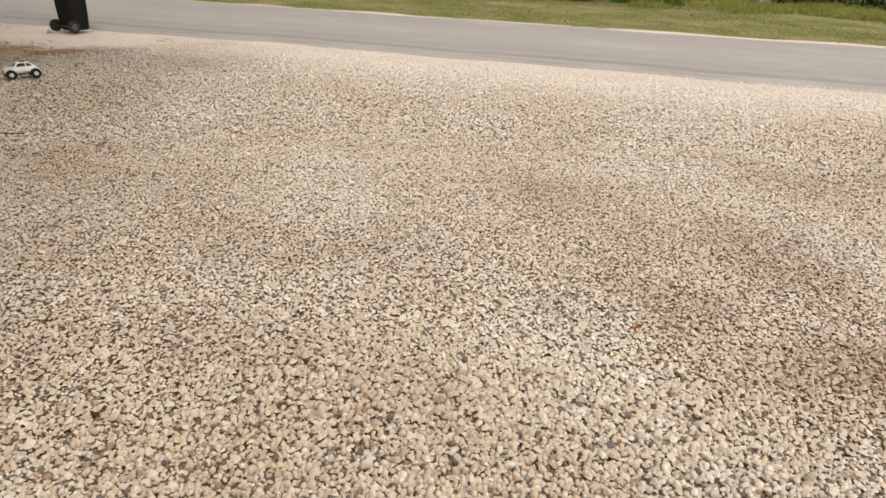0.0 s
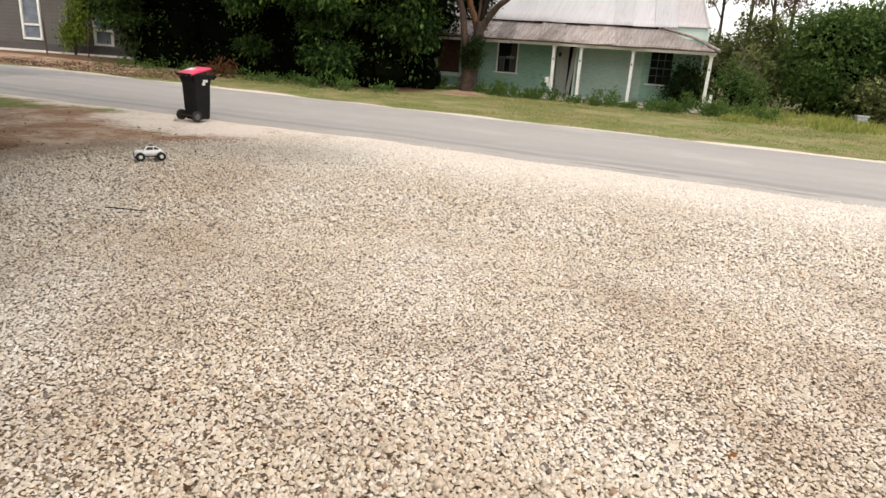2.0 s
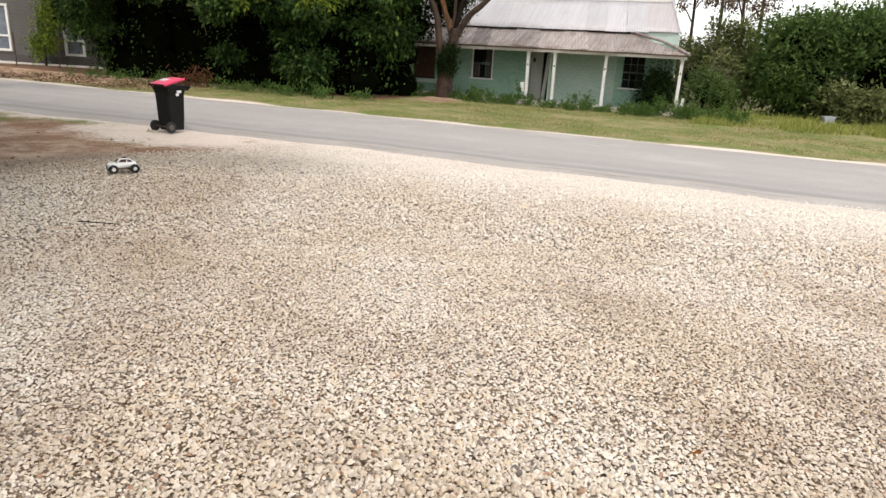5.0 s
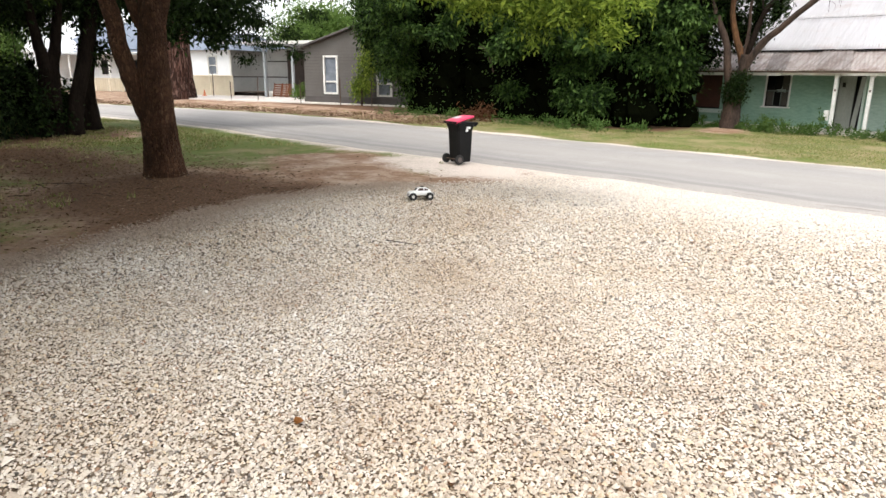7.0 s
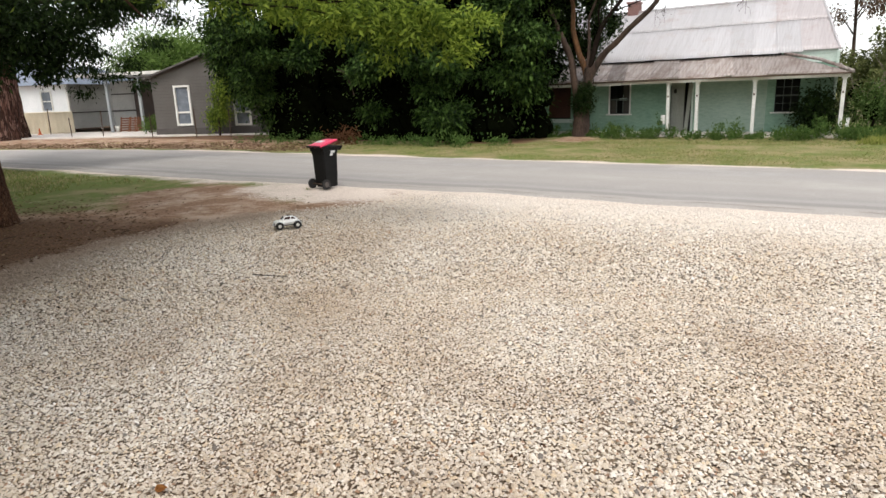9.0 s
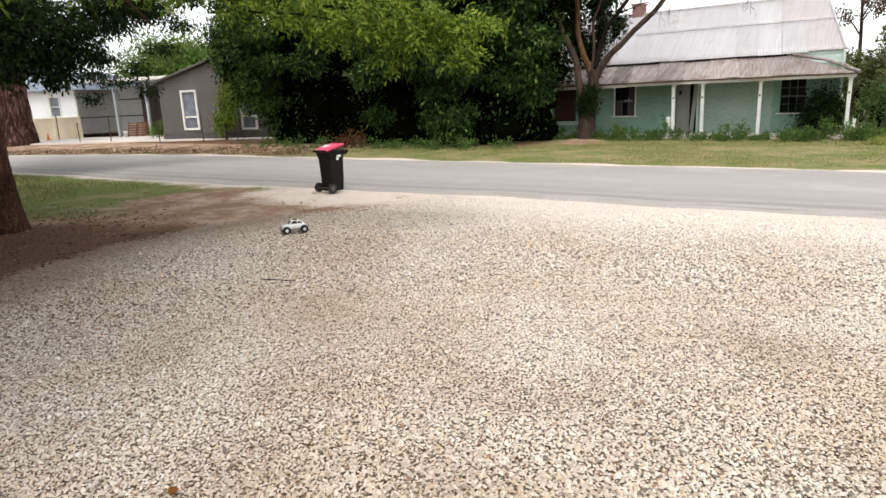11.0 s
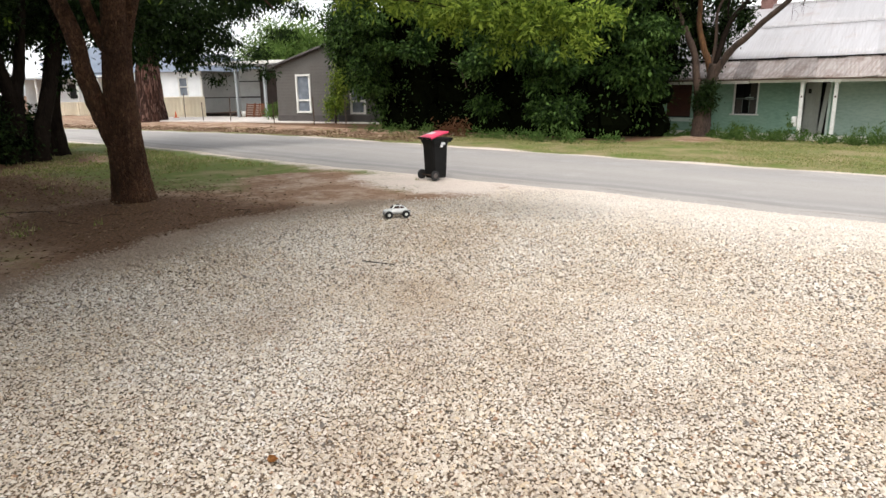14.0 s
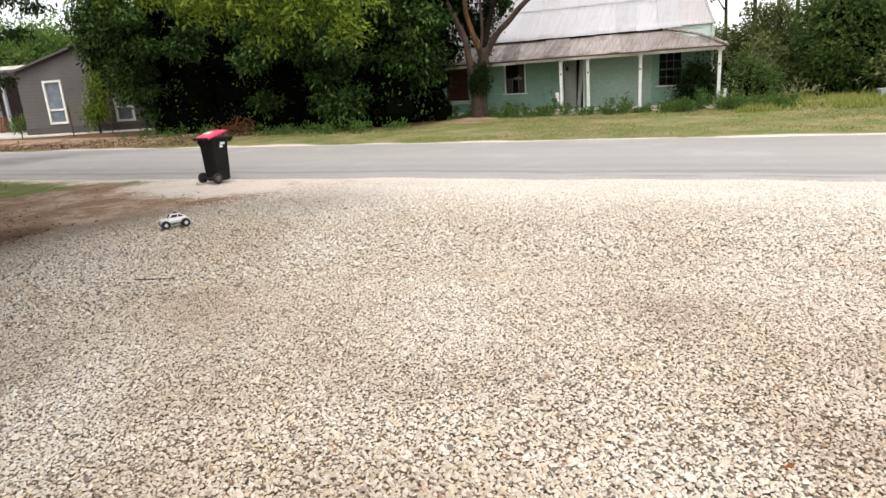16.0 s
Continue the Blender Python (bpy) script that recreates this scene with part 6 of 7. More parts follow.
leafy("foliage", [(-28.6, 21.9, 1.3, 0.40, 0.35, 0.8), (-28.2, 22.0, 2.2, 0.42, 0.4, 0.6), (-27.8, 21.9, 3.0, 0.5, 0.4, 0.8), (-28.9, 21.9, 0.8, 0.3, 0.3, 0.5), (-27.5, 21.9, 2.3, 0.45, 0.35, 0.6), (-27.9, 21.9, 1.3, 0.35, 0.3, 0.5), (-27.0, 21.8, 3.3, 0.6, 0.4, 0.5), (-26.4, 21.6, 3.0, 0.5, 0.4, 0.3)], 6000, 0.14, M_leaf_near, sh, 61, droop=1.2, shell=0.3)
sh2 = thing("yucca_plant", pose(-35.3, 22.0, 0.06), "small pale green spiky plant at the carport", "plant")
leafy("foliage", [(0, 0, 0.45, 0.40, 0.40, 0.45)], 260, 0.32, M_leaf_far, sh2, 62, aspect=0.18, shell=0.2, droop=-0.6)

# old gum over the road, its reddish trunk bare and furrowed
gum = thing("old_gum_tree", pose(0, 0, 0), "huge old gum with furrowed reddish trunk", "tree")
bm = bmesh.new()
gp = smooth_path([(-42.5, 17.2, -0.1), (-42.5, 17.2, 0.5), (-42.6, 17.3, 2.0), (-42.5, 17.3, 3.6), (-42.2, 17.4, 6.5)], 5)
ridged_trunk(bm, gp, [0.98 - 0.022 * i for i in range(len(gp))], 8, 40, 0.14, 0.25)
part("trunk", bm, M_bark_gum, gum, smooth=True)
limb("limb", [(-42.3, 17.3, 5.0), (-40.5, 17.0, 7.0), (-37.5, 16.6, 8.0), (-34.0, 16.5, 7.0)], 0.34, 0.06, M_bark_dark, gum, 10, 5, 65)
limb("limb", [(-42.3, 17.3, 4.6), (-43.5, 15.0, 6.5), (-44.5, 12.5, 7.2)], 0.3, 0.08, M_bark_dark, gum, 10, 5, 66)
leafy("crown", [(-41.0, 17.0, 7.6, 3.6, 3.0, 2.0), (-44.6, 13.0, 6.8, 3.0, 3.0, 2.2), (-40.5, 16.2, 5.0, 1.6, 1.4, 0.9)], 12000, 0.20, M_leaf_dark, gum, 67, shell=0.25, droop=0.8)

# dark trees on the lawn
lt = thing("lawn_tree", pose(0, 0, 0), "dark forked tree on the lawn", "tree")
limb("trunk", [(-19.0, 3.55, -0.1), (-19.0, 3.6, 0.8), (-19.0, 3.70, 1.95)], 0.42, 0.25, M_bark_dark, lt, 12, 5, 70, 0.3)
limb("stem", [(-18.7, 4.05, -0.1), (-18.8, 4.25, 1.0), (-19.0, 4.75, 2.4), (-19.0, 5.0, 3.6), (-19.1, 5.2, 5.0)], 0.24, 0.15, M_bark_dark, lt, 10, 5, 170, 0.4)
limb("limb", [(-19.0, 3.65, 1.8), (-19.0, 3.52, 2.5), (-19.0, 3.4, 3.6), (-19.0, 3.2, 5.2)], 0.20, 0.08, M_bark_dark, lt, 10, 5, 71)
limb("limb", [(-19.0, 3.75, 1.8), (-19.0, 3.95, 2.5), (-19.0, 4.15, 3.6), (-19.0, 4.5, 5.2)], 0.20, 0.08, M_bark_dark, lt, 10, 5, 72)
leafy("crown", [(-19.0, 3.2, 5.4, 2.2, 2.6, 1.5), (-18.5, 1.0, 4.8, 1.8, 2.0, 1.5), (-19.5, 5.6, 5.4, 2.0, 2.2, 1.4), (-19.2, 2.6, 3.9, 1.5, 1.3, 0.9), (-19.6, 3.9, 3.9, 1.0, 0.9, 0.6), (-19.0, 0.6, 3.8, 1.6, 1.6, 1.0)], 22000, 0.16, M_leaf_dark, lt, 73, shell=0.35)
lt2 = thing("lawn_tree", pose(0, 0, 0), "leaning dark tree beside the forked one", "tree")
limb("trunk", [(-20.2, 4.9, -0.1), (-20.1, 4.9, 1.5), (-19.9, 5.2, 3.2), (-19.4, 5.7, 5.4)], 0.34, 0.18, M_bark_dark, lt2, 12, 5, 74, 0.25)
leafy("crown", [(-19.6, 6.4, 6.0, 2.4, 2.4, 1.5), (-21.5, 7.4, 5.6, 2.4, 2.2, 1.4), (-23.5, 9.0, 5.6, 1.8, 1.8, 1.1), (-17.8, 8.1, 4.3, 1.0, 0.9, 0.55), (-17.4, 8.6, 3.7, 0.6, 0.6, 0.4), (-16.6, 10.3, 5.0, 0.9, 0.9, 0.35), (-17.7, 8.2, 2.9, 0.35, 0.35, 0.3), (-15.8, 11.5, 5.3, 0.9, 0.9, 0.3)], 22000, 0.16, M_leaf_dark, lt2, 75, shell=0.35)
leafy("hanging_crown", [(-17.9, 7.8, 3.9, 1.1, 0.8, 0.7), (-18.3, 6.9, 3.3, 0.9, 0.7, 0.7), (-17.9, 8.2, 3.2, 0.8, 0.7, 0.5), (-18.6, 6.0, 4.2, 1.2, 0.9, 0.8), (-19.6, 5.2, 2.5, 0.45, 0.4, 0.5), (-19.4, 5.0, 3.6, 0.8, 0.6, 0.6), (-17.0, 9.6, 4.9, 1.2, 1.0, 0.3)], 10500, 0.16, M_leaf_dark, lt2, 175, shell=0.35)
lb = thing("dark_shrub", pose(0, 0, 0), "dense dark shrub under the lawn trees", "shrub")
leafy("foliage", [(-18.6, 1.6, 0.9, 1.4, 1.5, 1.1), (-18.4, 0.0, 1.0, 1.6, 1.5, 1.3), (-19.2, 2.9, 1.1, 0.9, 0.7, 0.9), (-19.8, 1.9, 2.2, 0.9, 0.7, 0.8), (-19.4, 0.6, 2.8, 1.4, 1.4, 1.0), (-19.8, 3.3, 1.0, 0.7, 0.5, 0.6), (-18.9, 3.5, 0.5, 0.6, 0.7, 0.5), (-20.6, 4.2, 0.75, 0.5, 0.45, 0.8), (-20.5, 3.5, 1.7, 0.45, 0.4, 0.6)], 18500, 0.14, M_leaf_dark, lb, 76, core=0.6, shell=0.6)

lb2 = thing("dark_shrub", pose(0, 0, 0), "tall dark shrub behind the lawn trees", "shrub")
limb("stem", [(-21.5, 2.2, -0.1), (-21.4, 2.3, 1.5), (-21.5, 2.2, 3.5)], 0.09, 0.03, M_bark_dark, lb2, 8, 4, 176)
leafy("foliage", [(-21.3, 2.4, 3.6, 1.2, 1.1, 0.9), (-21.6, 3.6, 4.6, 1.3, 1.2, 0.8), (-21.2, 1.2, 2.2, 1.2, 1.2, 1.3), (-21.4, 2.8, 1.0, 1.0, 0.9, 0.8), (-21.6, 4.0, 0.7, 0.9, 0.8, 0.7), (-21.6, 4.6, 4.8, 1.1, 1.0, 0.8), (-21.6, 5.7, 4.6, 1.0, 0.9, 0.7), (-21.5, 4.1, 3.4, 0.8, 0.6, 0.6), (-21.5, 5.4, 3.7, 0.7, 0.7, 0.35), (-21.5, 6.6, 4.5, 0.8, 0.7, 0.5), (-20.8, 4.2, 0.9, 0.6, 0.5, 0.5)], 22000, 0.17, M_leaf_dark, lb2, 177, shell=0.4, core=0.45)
limb("limb", [(-19.9, 5.2, 3.2), (-18.8, 6.8, 4.4), (-17.6, 8.6, 4.7), (-16.4, 10.6, 4.9)], 0.10, 0.015, M_bark_dark, lt2, 8, 4, 77)
limb("limb", [(-17.8, 8.3, 4.2), (-17.5, 8.8, 3.2), (-17.3, 9.2, 2.5)], 0.03, 0.01, M_bark_dark, lt2, 6, 4, 78)
# thin layered twigs that hang out over the road
leafy("trailing_growth", [(-17.3, 9.0, 2.9, 0.45, 0.45, 0.05), (-16.9, 9.5, 2.65, 0.5, 0.45, 0.05), (-16.5, 10.1, 2.4, 0.4, 0.4, 0.05), (-17.1, 9.2, 3.3, 0.5, 0.4, 0.05), (-16.6, 10.0, 3.0, 0.5, 0.4, 0.05), (-17.4, 8.9, 2.2, 0.3, 0.3, 0.04),
                         (-16.2, 10.6, 3.6, 0.5, 0.5, 0.05), (-15.9, 11.2, 4.3, 0.6, 0.5, 0.06), (-17.3, 8.9, 4.2, 0.9, 0.8, 0.5), (-16.9, 9.6, 4.4, 0.9, 0.8, 0.45), (-16.4, 10.4, 4.7, 0.9, 0.8, 0.4), (-17.6, 8.3, 3.5, 0.5, 0.5, 0.4), (-17.2, 9.1, 3.5, 0.5, 0.5, 0.25)], 8000, 0.13, M_leaf_dark, lt2, 178, shell=0.1, spread=0.10, droop=0.9, aspect=0.36)

sap = thing("sapling", pose(0, 0, 0), "young light green tree beyond the lawn", "tree")
limb("stem", [(-33.2, 5.85, -0.1), (-33.2, 5.87, 1.6), (-33.1, 5.9, 4.4)], 0.06, 0.02, M_bark_grey, sap, 7, 4, 180)
leafy("crown", [(-33.2, 5.85, 1.4, 0.25, 0.25, 0.6), (-33.2, 5.9, 2.5, 0.32, 0.3, 0.6), (-33.1, 5.9, 3.5, 0.3, 0.3, 0.7), (-33.2, 5.8, 4.3, 0.25, 0.25, 0.4)], 1500, 0.16, M_leaf_mid, sap, 181, shell=0.2, droop=0.5)

# brush east of the cottage
def brush(name, clumps, count, mat, label, core, seed):
    """A bush or tree of leaf clumps on a short stem."""
    t = thing(name, pose(0, 0, 0), label, "tree" if "tree" in name else "shrub")
    b0 = clumps[0]
    limb("trunk", [(b0[0], b0[1], -0.1), (b0[0] + 0.05, b0[1], b0[2]), (b0[0], b0[1], b0[2] + b0[5] * 0.6)], 0.05 + 0.03 * b0[5], 0.03, M_bark_dark, t, 8, 3, 80 + seed)
    leafy("crown", clumps, int(count * 0.95), 0.11 if "garden" in name else 0.185, mat, t, 90 + seed, core=core * 0.8, shell=0.62, spread=0.20, clump=9, top=0.7)
    return t


brush("garden_shrub", [(0.25, 24.2, 0.78, 0.46, 0.4, 0.72), (0.62, 24.25, 0.55, 0.42, 0.4, 0.55), (-0.05, 24.2, 0.45, 0.3, 0.3, 0.4)], 5200, M_leaf_dark, "leafy dark green shrub against the verandah end", 0.6, 0)
brush("garden_bush", [(1.85, 24.7, 0.8, 0.55, 0.5, 0.75), (2.4, 25.0, 0.55, 0.5, 0.5, 0.5)], 4200, M_leaf_brush, "loose olive green bush beside the verandah post", 0.55, 14)
brush("scrub_tree", [(5.6, 28.6, 1.7, 1.7, 1.4, 1.5), (5.0, 29.0, 3.0, 1.3, 1.3, 0.9), (6.2, 29.2, 3.0, 1.3, 1.3, 0.9), (4.2, 28.8, 1.5, 0.9, 1.0, 1.1)], 15000, M_leaf_brush, "dense grey-green scrub tree", 0.72, 1)
brush("scrub_tree", [(8.4, 28.0, 2.0, 1.9, 1.5, 1.8), (8.8, 28.4, 3.0, 1.7, 1.5, 1.1), (7.4, 28.6, 3.2, 1.2, 1.2, 1.0), (9.4, 27.6, 2.8, 1.1, 1.0, 0.9)], 15000, M_leaf_brush, "dense grey-green scrub tree", 0.72, 2)
brush("scrub_tree", [(12.0, 27.5, 2.0, 2.3, 1.8, 1.9), (12.4, 28.2, 3.3, 2.0, 1.8, 1.2), (11.0, 27.8, 3.4, 1.2, 1.1, 1.0)], 15000, M_leaf_brush, "dense grey-green scrub tree", 0.72, 3)
brush("scrub_tree", [(16.6, 27.0, 2.2, 2.8, 2.0, 2.2), (17.0, 28.0, 4.4, 2.6, 2.0, 1.8)], 12000, M_leaf_brush, "dense grey-green scrub tree", 0.72, 4)
brush("scrub_bush", [(6.3, 26.7, 0.55, 0.7, 0.6, 0.55), (7.5, 26.4, 0.6, 0.7, 0.6, 0.5)], 5000, M_leaf_brown, "low brownish scrub bush in the rank grass", 0.5, 5)
brush("scrub_bush", [(9.8, 26.6, 0.9, 1.3, 0.9, 0.9), (11.2, 26.4, 0.8, 1.0, 0.8, 0.8)], 8000, M_leaf_mid, "dark green bush at the foot of the scrub", 0.7, 6)
brush("scrub_bush", [(4.7, 27.2, 0.8, 0.8, 0.7, 0.7), (5.5, 26.9, 0.6, 0.7, 0.6, 0.55)], 6000, M_leaf_mid, "dark green bush at the foot of the scrub", 0.6, 7)
brush("scrub_bush", [(3.0, 28.8, 0.9, 0.7, 0.6, 0.8), (2.3, 29.6, 1.3, 0.5, 0.5, 0.8)], 3500, M_leaf_brown, "straggly olive bush at the edge of the scrub", 0.35, 8)
brush("scrub_tree", [(8.6, 34.0, 3.0, 2.4, 2.0, 1.9), (5.2, 35.0, 2.4, 1.6, 1.6, 1.5), (6.6, 34.6, 3.2, 1.5, 1.4, 1.0)], 10000, M_leaf_far, "lighter green tree behind the scrub", 0.6, 9)
brush("scrub_tree", [(2.3, 32.0, 2.0, 0.6, 0.6, 0.9), (2.9, 32.5, 3.0, 0.6, 0.6, 0.7), (2.0, 32.4, 3.3, 0.4, 0.4, 0.5)], 2600, M_leaf_brown, "thin brownish scrub tree behind the cottage", 0.0, 10)
brush("scrub_tree", [(1.1, 33.0, 1.3, 0.9, 0.7, 1.1), (1.9, 33.4, 2.1, 0.8, 0.7, 0.9), (3.4, 33.6, 1.6, 1.0, 0.8, 1.3), (0.6, 33.8, 2.3, 0.5, 0.5, 0.6)], 5200, M_leaf_brown, "straggly olive scrub tree behind the cottage end", 0.45, 12)
brush("scrub_tree", [(2.6, 37.5, 1.6, 2.4, 1.0, 1.5), (-0.6, 38.0, 1.8, 1.8, 1.0, 1.5)], 6000, M_leaf_mid, "dark low scrub tree far behind the cottage", 0.7, 13)
brush("scrub_tree", [(12.5, 34.0, 3.0, 3.2, 2.0, 1.7)], 8000, M_leaf_far, "lighter green tree behind the scrub", 0.6, 11)

bare = thing("bare_sapling", pose(0, 0, 0), "pale leafless saplings at the edge of the scrub", "shrub")
rb = random.Random(31)
for k in range(7):
    x_, y_, h_ = 1.45 + 0.20 * k + rb.uniform(-0.1, 0.1), 27.2 + rb.uniform(-0.4, 0.6), rb.uniform(1.4, 3.4)
    limb("stem", [(x_, y_, -0.05), (x_ + rb.uniform(-0.12, 0.12), y_, h_ * 0.4), (x_ + rb.uniform(-0.3, 0.2), y_, h_ * 0.75), (x_ + rb.uniform(-0.4, 0.3), y_, h_)], 0.022, 0.007, M_bark_pale, bare, 6, 4, 320 + k)
    for j in range(3):
        z_ = h_ * rb.uniform(0.45, 0.85)
        limb("twig", [(x_, y_, z_), (x_ + rb.uniform(-0.3, 0.3), y_, z_ + 0.2), (x_ + rb.uniform(-0.5, 0.5), y_ - 0.05, z_ + rb.uniform(0.1, 0.5))], 0.009, 0.004, M_bark_pale, bare, 5, 3, 340 + 5 * k + j)

# thin gums behind the cottage
for i, (x_, y_, h_) in enumerate(((1.9, 36.0, 8.5), (3.9, 39.0, 9.5), (0.4, 41.0, 9.0), (2.9, 34.0, 7.0), (-14.0, 44.0, 10.0), (-1.3, 37.0, 7.4))):
    t_ = thing("thin_gum", pose(0, 0, 0), "thin gum with sparse brownish foliage", "tree", "gums behind the cottage")
    rg = random.Random(100 + i)
    limb("trunk", [(x_, y_, -0.1), (x_ + 0.1, y_, h_ * 0.4), (x_ - 0.2, y_, h_)], 0.17, 0.04, M_bark_grey, t_, 8, 5, 110 + i)
    blobs_ = []
    for k in range(7):
        a_ = rg.uniform(0, 6.28)
        r_ = rg.uniform(0.6, 1.6)
        z_ = h_ * rg.uniform(0.55, 1.0)
        q_ = (x_ + r_ * math.cos(a_), y_ + r_ * math.sin(a_), z_)
        limb("branch", [(x_, y_, z_ - 0.9), (x_ + 0.5 * r_ * math.cos(a_), y_ + 0.5 * r_ * math.sin(a_), z_ - 0.25), q_], 0.05, 0.015, M_bark_grey, t_, 6, 3, 120 + 10 * i + k)
        blobs_.append((*q_, rg.uniform(0.6, 1.1), rg.uniform(0.6, 1.1), rg.uniform(0.4, 0.75)))
    leafy("crown", blobs_, 2500, 0.15, M_leaf_gum, t_, 130 + i, shell=0.2, droop=1.0)

# trees behind the houses over the road
for i, (x_, y_, z_, r_, n_) in enumerate(((-50, 42, 5.8, 6.0, 12000), (-46.5, 32.0, 4.3, 3.6, 9000), (-39, 44, 5.9, 5.8, 13000), (-29, 42, 5.4, 5.4, 11000), (-60, 40, 6.0, 6.5, 9000), (-22, 46, 5.0, 5.5, 7000), (-75, 30, 5.0, 6.0, 7000), (-84, 14, 5.0, 6.0, 7000), (-78, -4, 5.0, 6.0, 7000))):
    t_ = thing("far_tree", pose(0, 0, 0), "round green tree behind the houses", "tree", "trees behind the houses")
    limb("trunk", [(x_, y_, -0.1), (x_, y_, z_)], 0.3, 0.15, M_bark_dark, t_, 8, 3, 140 + i)
    leafy("crown", [(x_, y_, z_, r_, r_ * 0.6, z_ * 0.62), (x_ + r_ * 0.5, y_, z_ - 0.8, r_ * 0.6, r_ * 0.5, z_ * 0.5), (x_ - r_ * 0.5, y_, z_ - 0.5, r_ * 0.6, r_ * 0.5, z_ * 0.5)], int(n_ * 1.5), 0.36, M_leaf_far, t_, 150 + i, core=0.5, shell=0.6, spread=0.4)

# ---- verge growth ----
def blades(name, pts, n, height, mat, seed, label, category="grass", wid=0.012, spread=0.05):
    """Tufts of bent grass blades at points."""
    rng = np.random.default_rng(seed)
    p = np.repeat(pts, n, 0)
    p = p + np.concatenate([rng.normal(size=(len(p), 2)) * spread, np.zeros((len(p), 1))], 1)
    h = height * rng.uniform(0.45, 1.3, (len(p), 1)) * np.repeat(rng.uniform(0.6, 1.4, (len(pts), 1)), n, 0)
    lean = np.concatenate([rng.normal(size=(len(p), 2)) * 0.45, np.ones((len(p), 1))], 1)
    a = rng.uniform(0, 6.28, len(p))
    s = np.stack([np.cos(a), np.sin(a), 0 * a], -1) * wid
    v = np.stack([p - s, p + s, p + lean * h], 1).reshape(-1, 3)
    f = np.arange(len(v)).reshape(-1, 3)
    return tagged(mesh_np(name, v, f, mat), label, category, kind="stuff")


rg = np.random.default_rng(77)
x_ = rg.uniform(-34, 16, 26000)
y_ = far_edge(x_) + 0.35 + (rg.random(26000) ** 0.8) * 9.0
ok = (y_ < 23.0) & ((y_ < 18.6) | (x_ > -8)) & ~((x_ < -27) & (y_ > 17.5)) & (rg.random(26000) < np.clip((x_ + 24) / 12, 0.12, 1) * np.clip(0.75 + 0.9 * np.sin(x_ * 0.9 + 1.3 * np.sin(y_ * 0.8)) * np.sin(y_ * 1.1 + 0.4 * x_), 0.12, 1)) & (rg.random(26000) < np.clip((y_ - far_edge(x_) - 0.3) / 1.2, 0.05, 1))
blades("verge_grass", np.stack([x_, y_, 0 * x_ - 0.01], -1)[ok], 9, 0.024, M_grass, 78, "patchy green and straw verge grass over the road", wid=0.016, spread=0.14)
x_ = rg.uniform(-26, -7.5, 16000)
y_ = rg.uniform(-4, 8.6, 16000)
d_ = np.hypot(x_ + 8.0, y_ - 2.0)
ok = (x_ < np.interp(y_, EDGE_Y, EDGE_X) - 1.2) & (y_ < near_edge(x_) - 0.9) & (rg.random(16000) < np.clip((d_ - 1.9) / 4.5, np.where(y_ < 1.2, 0.22, 0.04), 1) * np.clip(0.6 + 0.9 * np.sin(x_ * 1.1 + y_) * np.sin(y_ * 1.3 - 0.4 * x_), 0.08, 1)) & (np.hypot((x_ + 9.8) * 0.8, y_ - 6.0) > 2.6) & (rg.random(16000) > 0.85 * np.exp(-((x_ + 13.5) / 4.6) ** 4 - ((y_ - 1.7) / 2.1) ** 2))
blades("lawn_grass", np.stack([x_, y_, 0 * x_ - 0.01], -1)[ok], 7, 0.06, M_grass, 79, "thin lawn grass under the trees")
x_ = rg.uniform(1.6, 14, 5000)
y_ = rg.uniform(20.9, 27.5, 5000)
ok = rg.random(5000) < 0.5 + 0.6 * np.sin(x_ * 1.4 + y_) * np.sin(y_ * 1.2 - 0.7 * x_)
blades("rank_grass", np.stack([x_, y_, 0 * x_ - 0.01], -1)[ok], 7, 0.19, M_rank, 80, "tall rank yellow-green grass by the scrub", wid=0.016)

# weeds along the verandah
rg = np.random.default_rng(90)
wb = []
for i in range(210):
    xx = rg.uniform(-10.2, 3.4)
    lush = 0.75 + 0.35 * math.sin(xx * 1.7) * math.sin(xx * 0.63 + 1.0) + (0.45 if xx > -1.2 else 0.0)
    hh = rg.uniform(0.06, 0.22) * lush + (0.22 if rg.random() < 0.07 else 0.0)
    wb.append((xx, rg.uniform(21.9, 23.15), hh * 0.8, rg.uniform(0.10, 0.24), rg.uniform(0.10, 0.22), hh))
leafy("verandah_weeds", wb, 17000, 0.095, M_weed, None, 91, shell=0.15, droop=-0.6, spread=0.05, aspect=0.36)
tagged(bpy.data.objects["verandah_weeds"], "rank leafy weeds along the verandah front", "weeds", kind="stuff")
wb = []
for i in range(40):
    xx = rg.uniform(-22, -8.4)
    hh = rg.uniform(0.08, 0.26)
    wb.append((xx, rg.uniform(17.6, 18.6), hh * 0.8, rg.uniform(0.2, 0.45), rg.uniform(0.2, 0.35), hh))
leafy("hedge_weeds", wb, 3800, 0.09, M_weed, None, 92, shell=0.15, droop=-0.3, spread=0.06)
tagged(bpy.data.objects["hedge_weeds"], "ivy and weeds at the foot of the evergreens", "weeds", kind="stuff")
dead = thing("dead_fern", pose(-15.9, 17.9, 0), "heap of dead brown fern fronds", "fern")
leafy("fronds", [(0.2, 0.3, 0.2, 0.5, 0.3, 0.28), (-0.4, 0.3, 0.14, 0.3, 0.25, 0.2)], 420, 0.24, M_brown_fern, dead, 93, shell=0.2, aspect=0.16, droop=0.2)

# fallen leaves and litter
rg = np.random.default_rng(95)
n_ = 10000
x_ = -8.6 + rg.normal(size=n_) * 3.2
y_ = 2.3 + rg.normal(size=n_) * 2.4
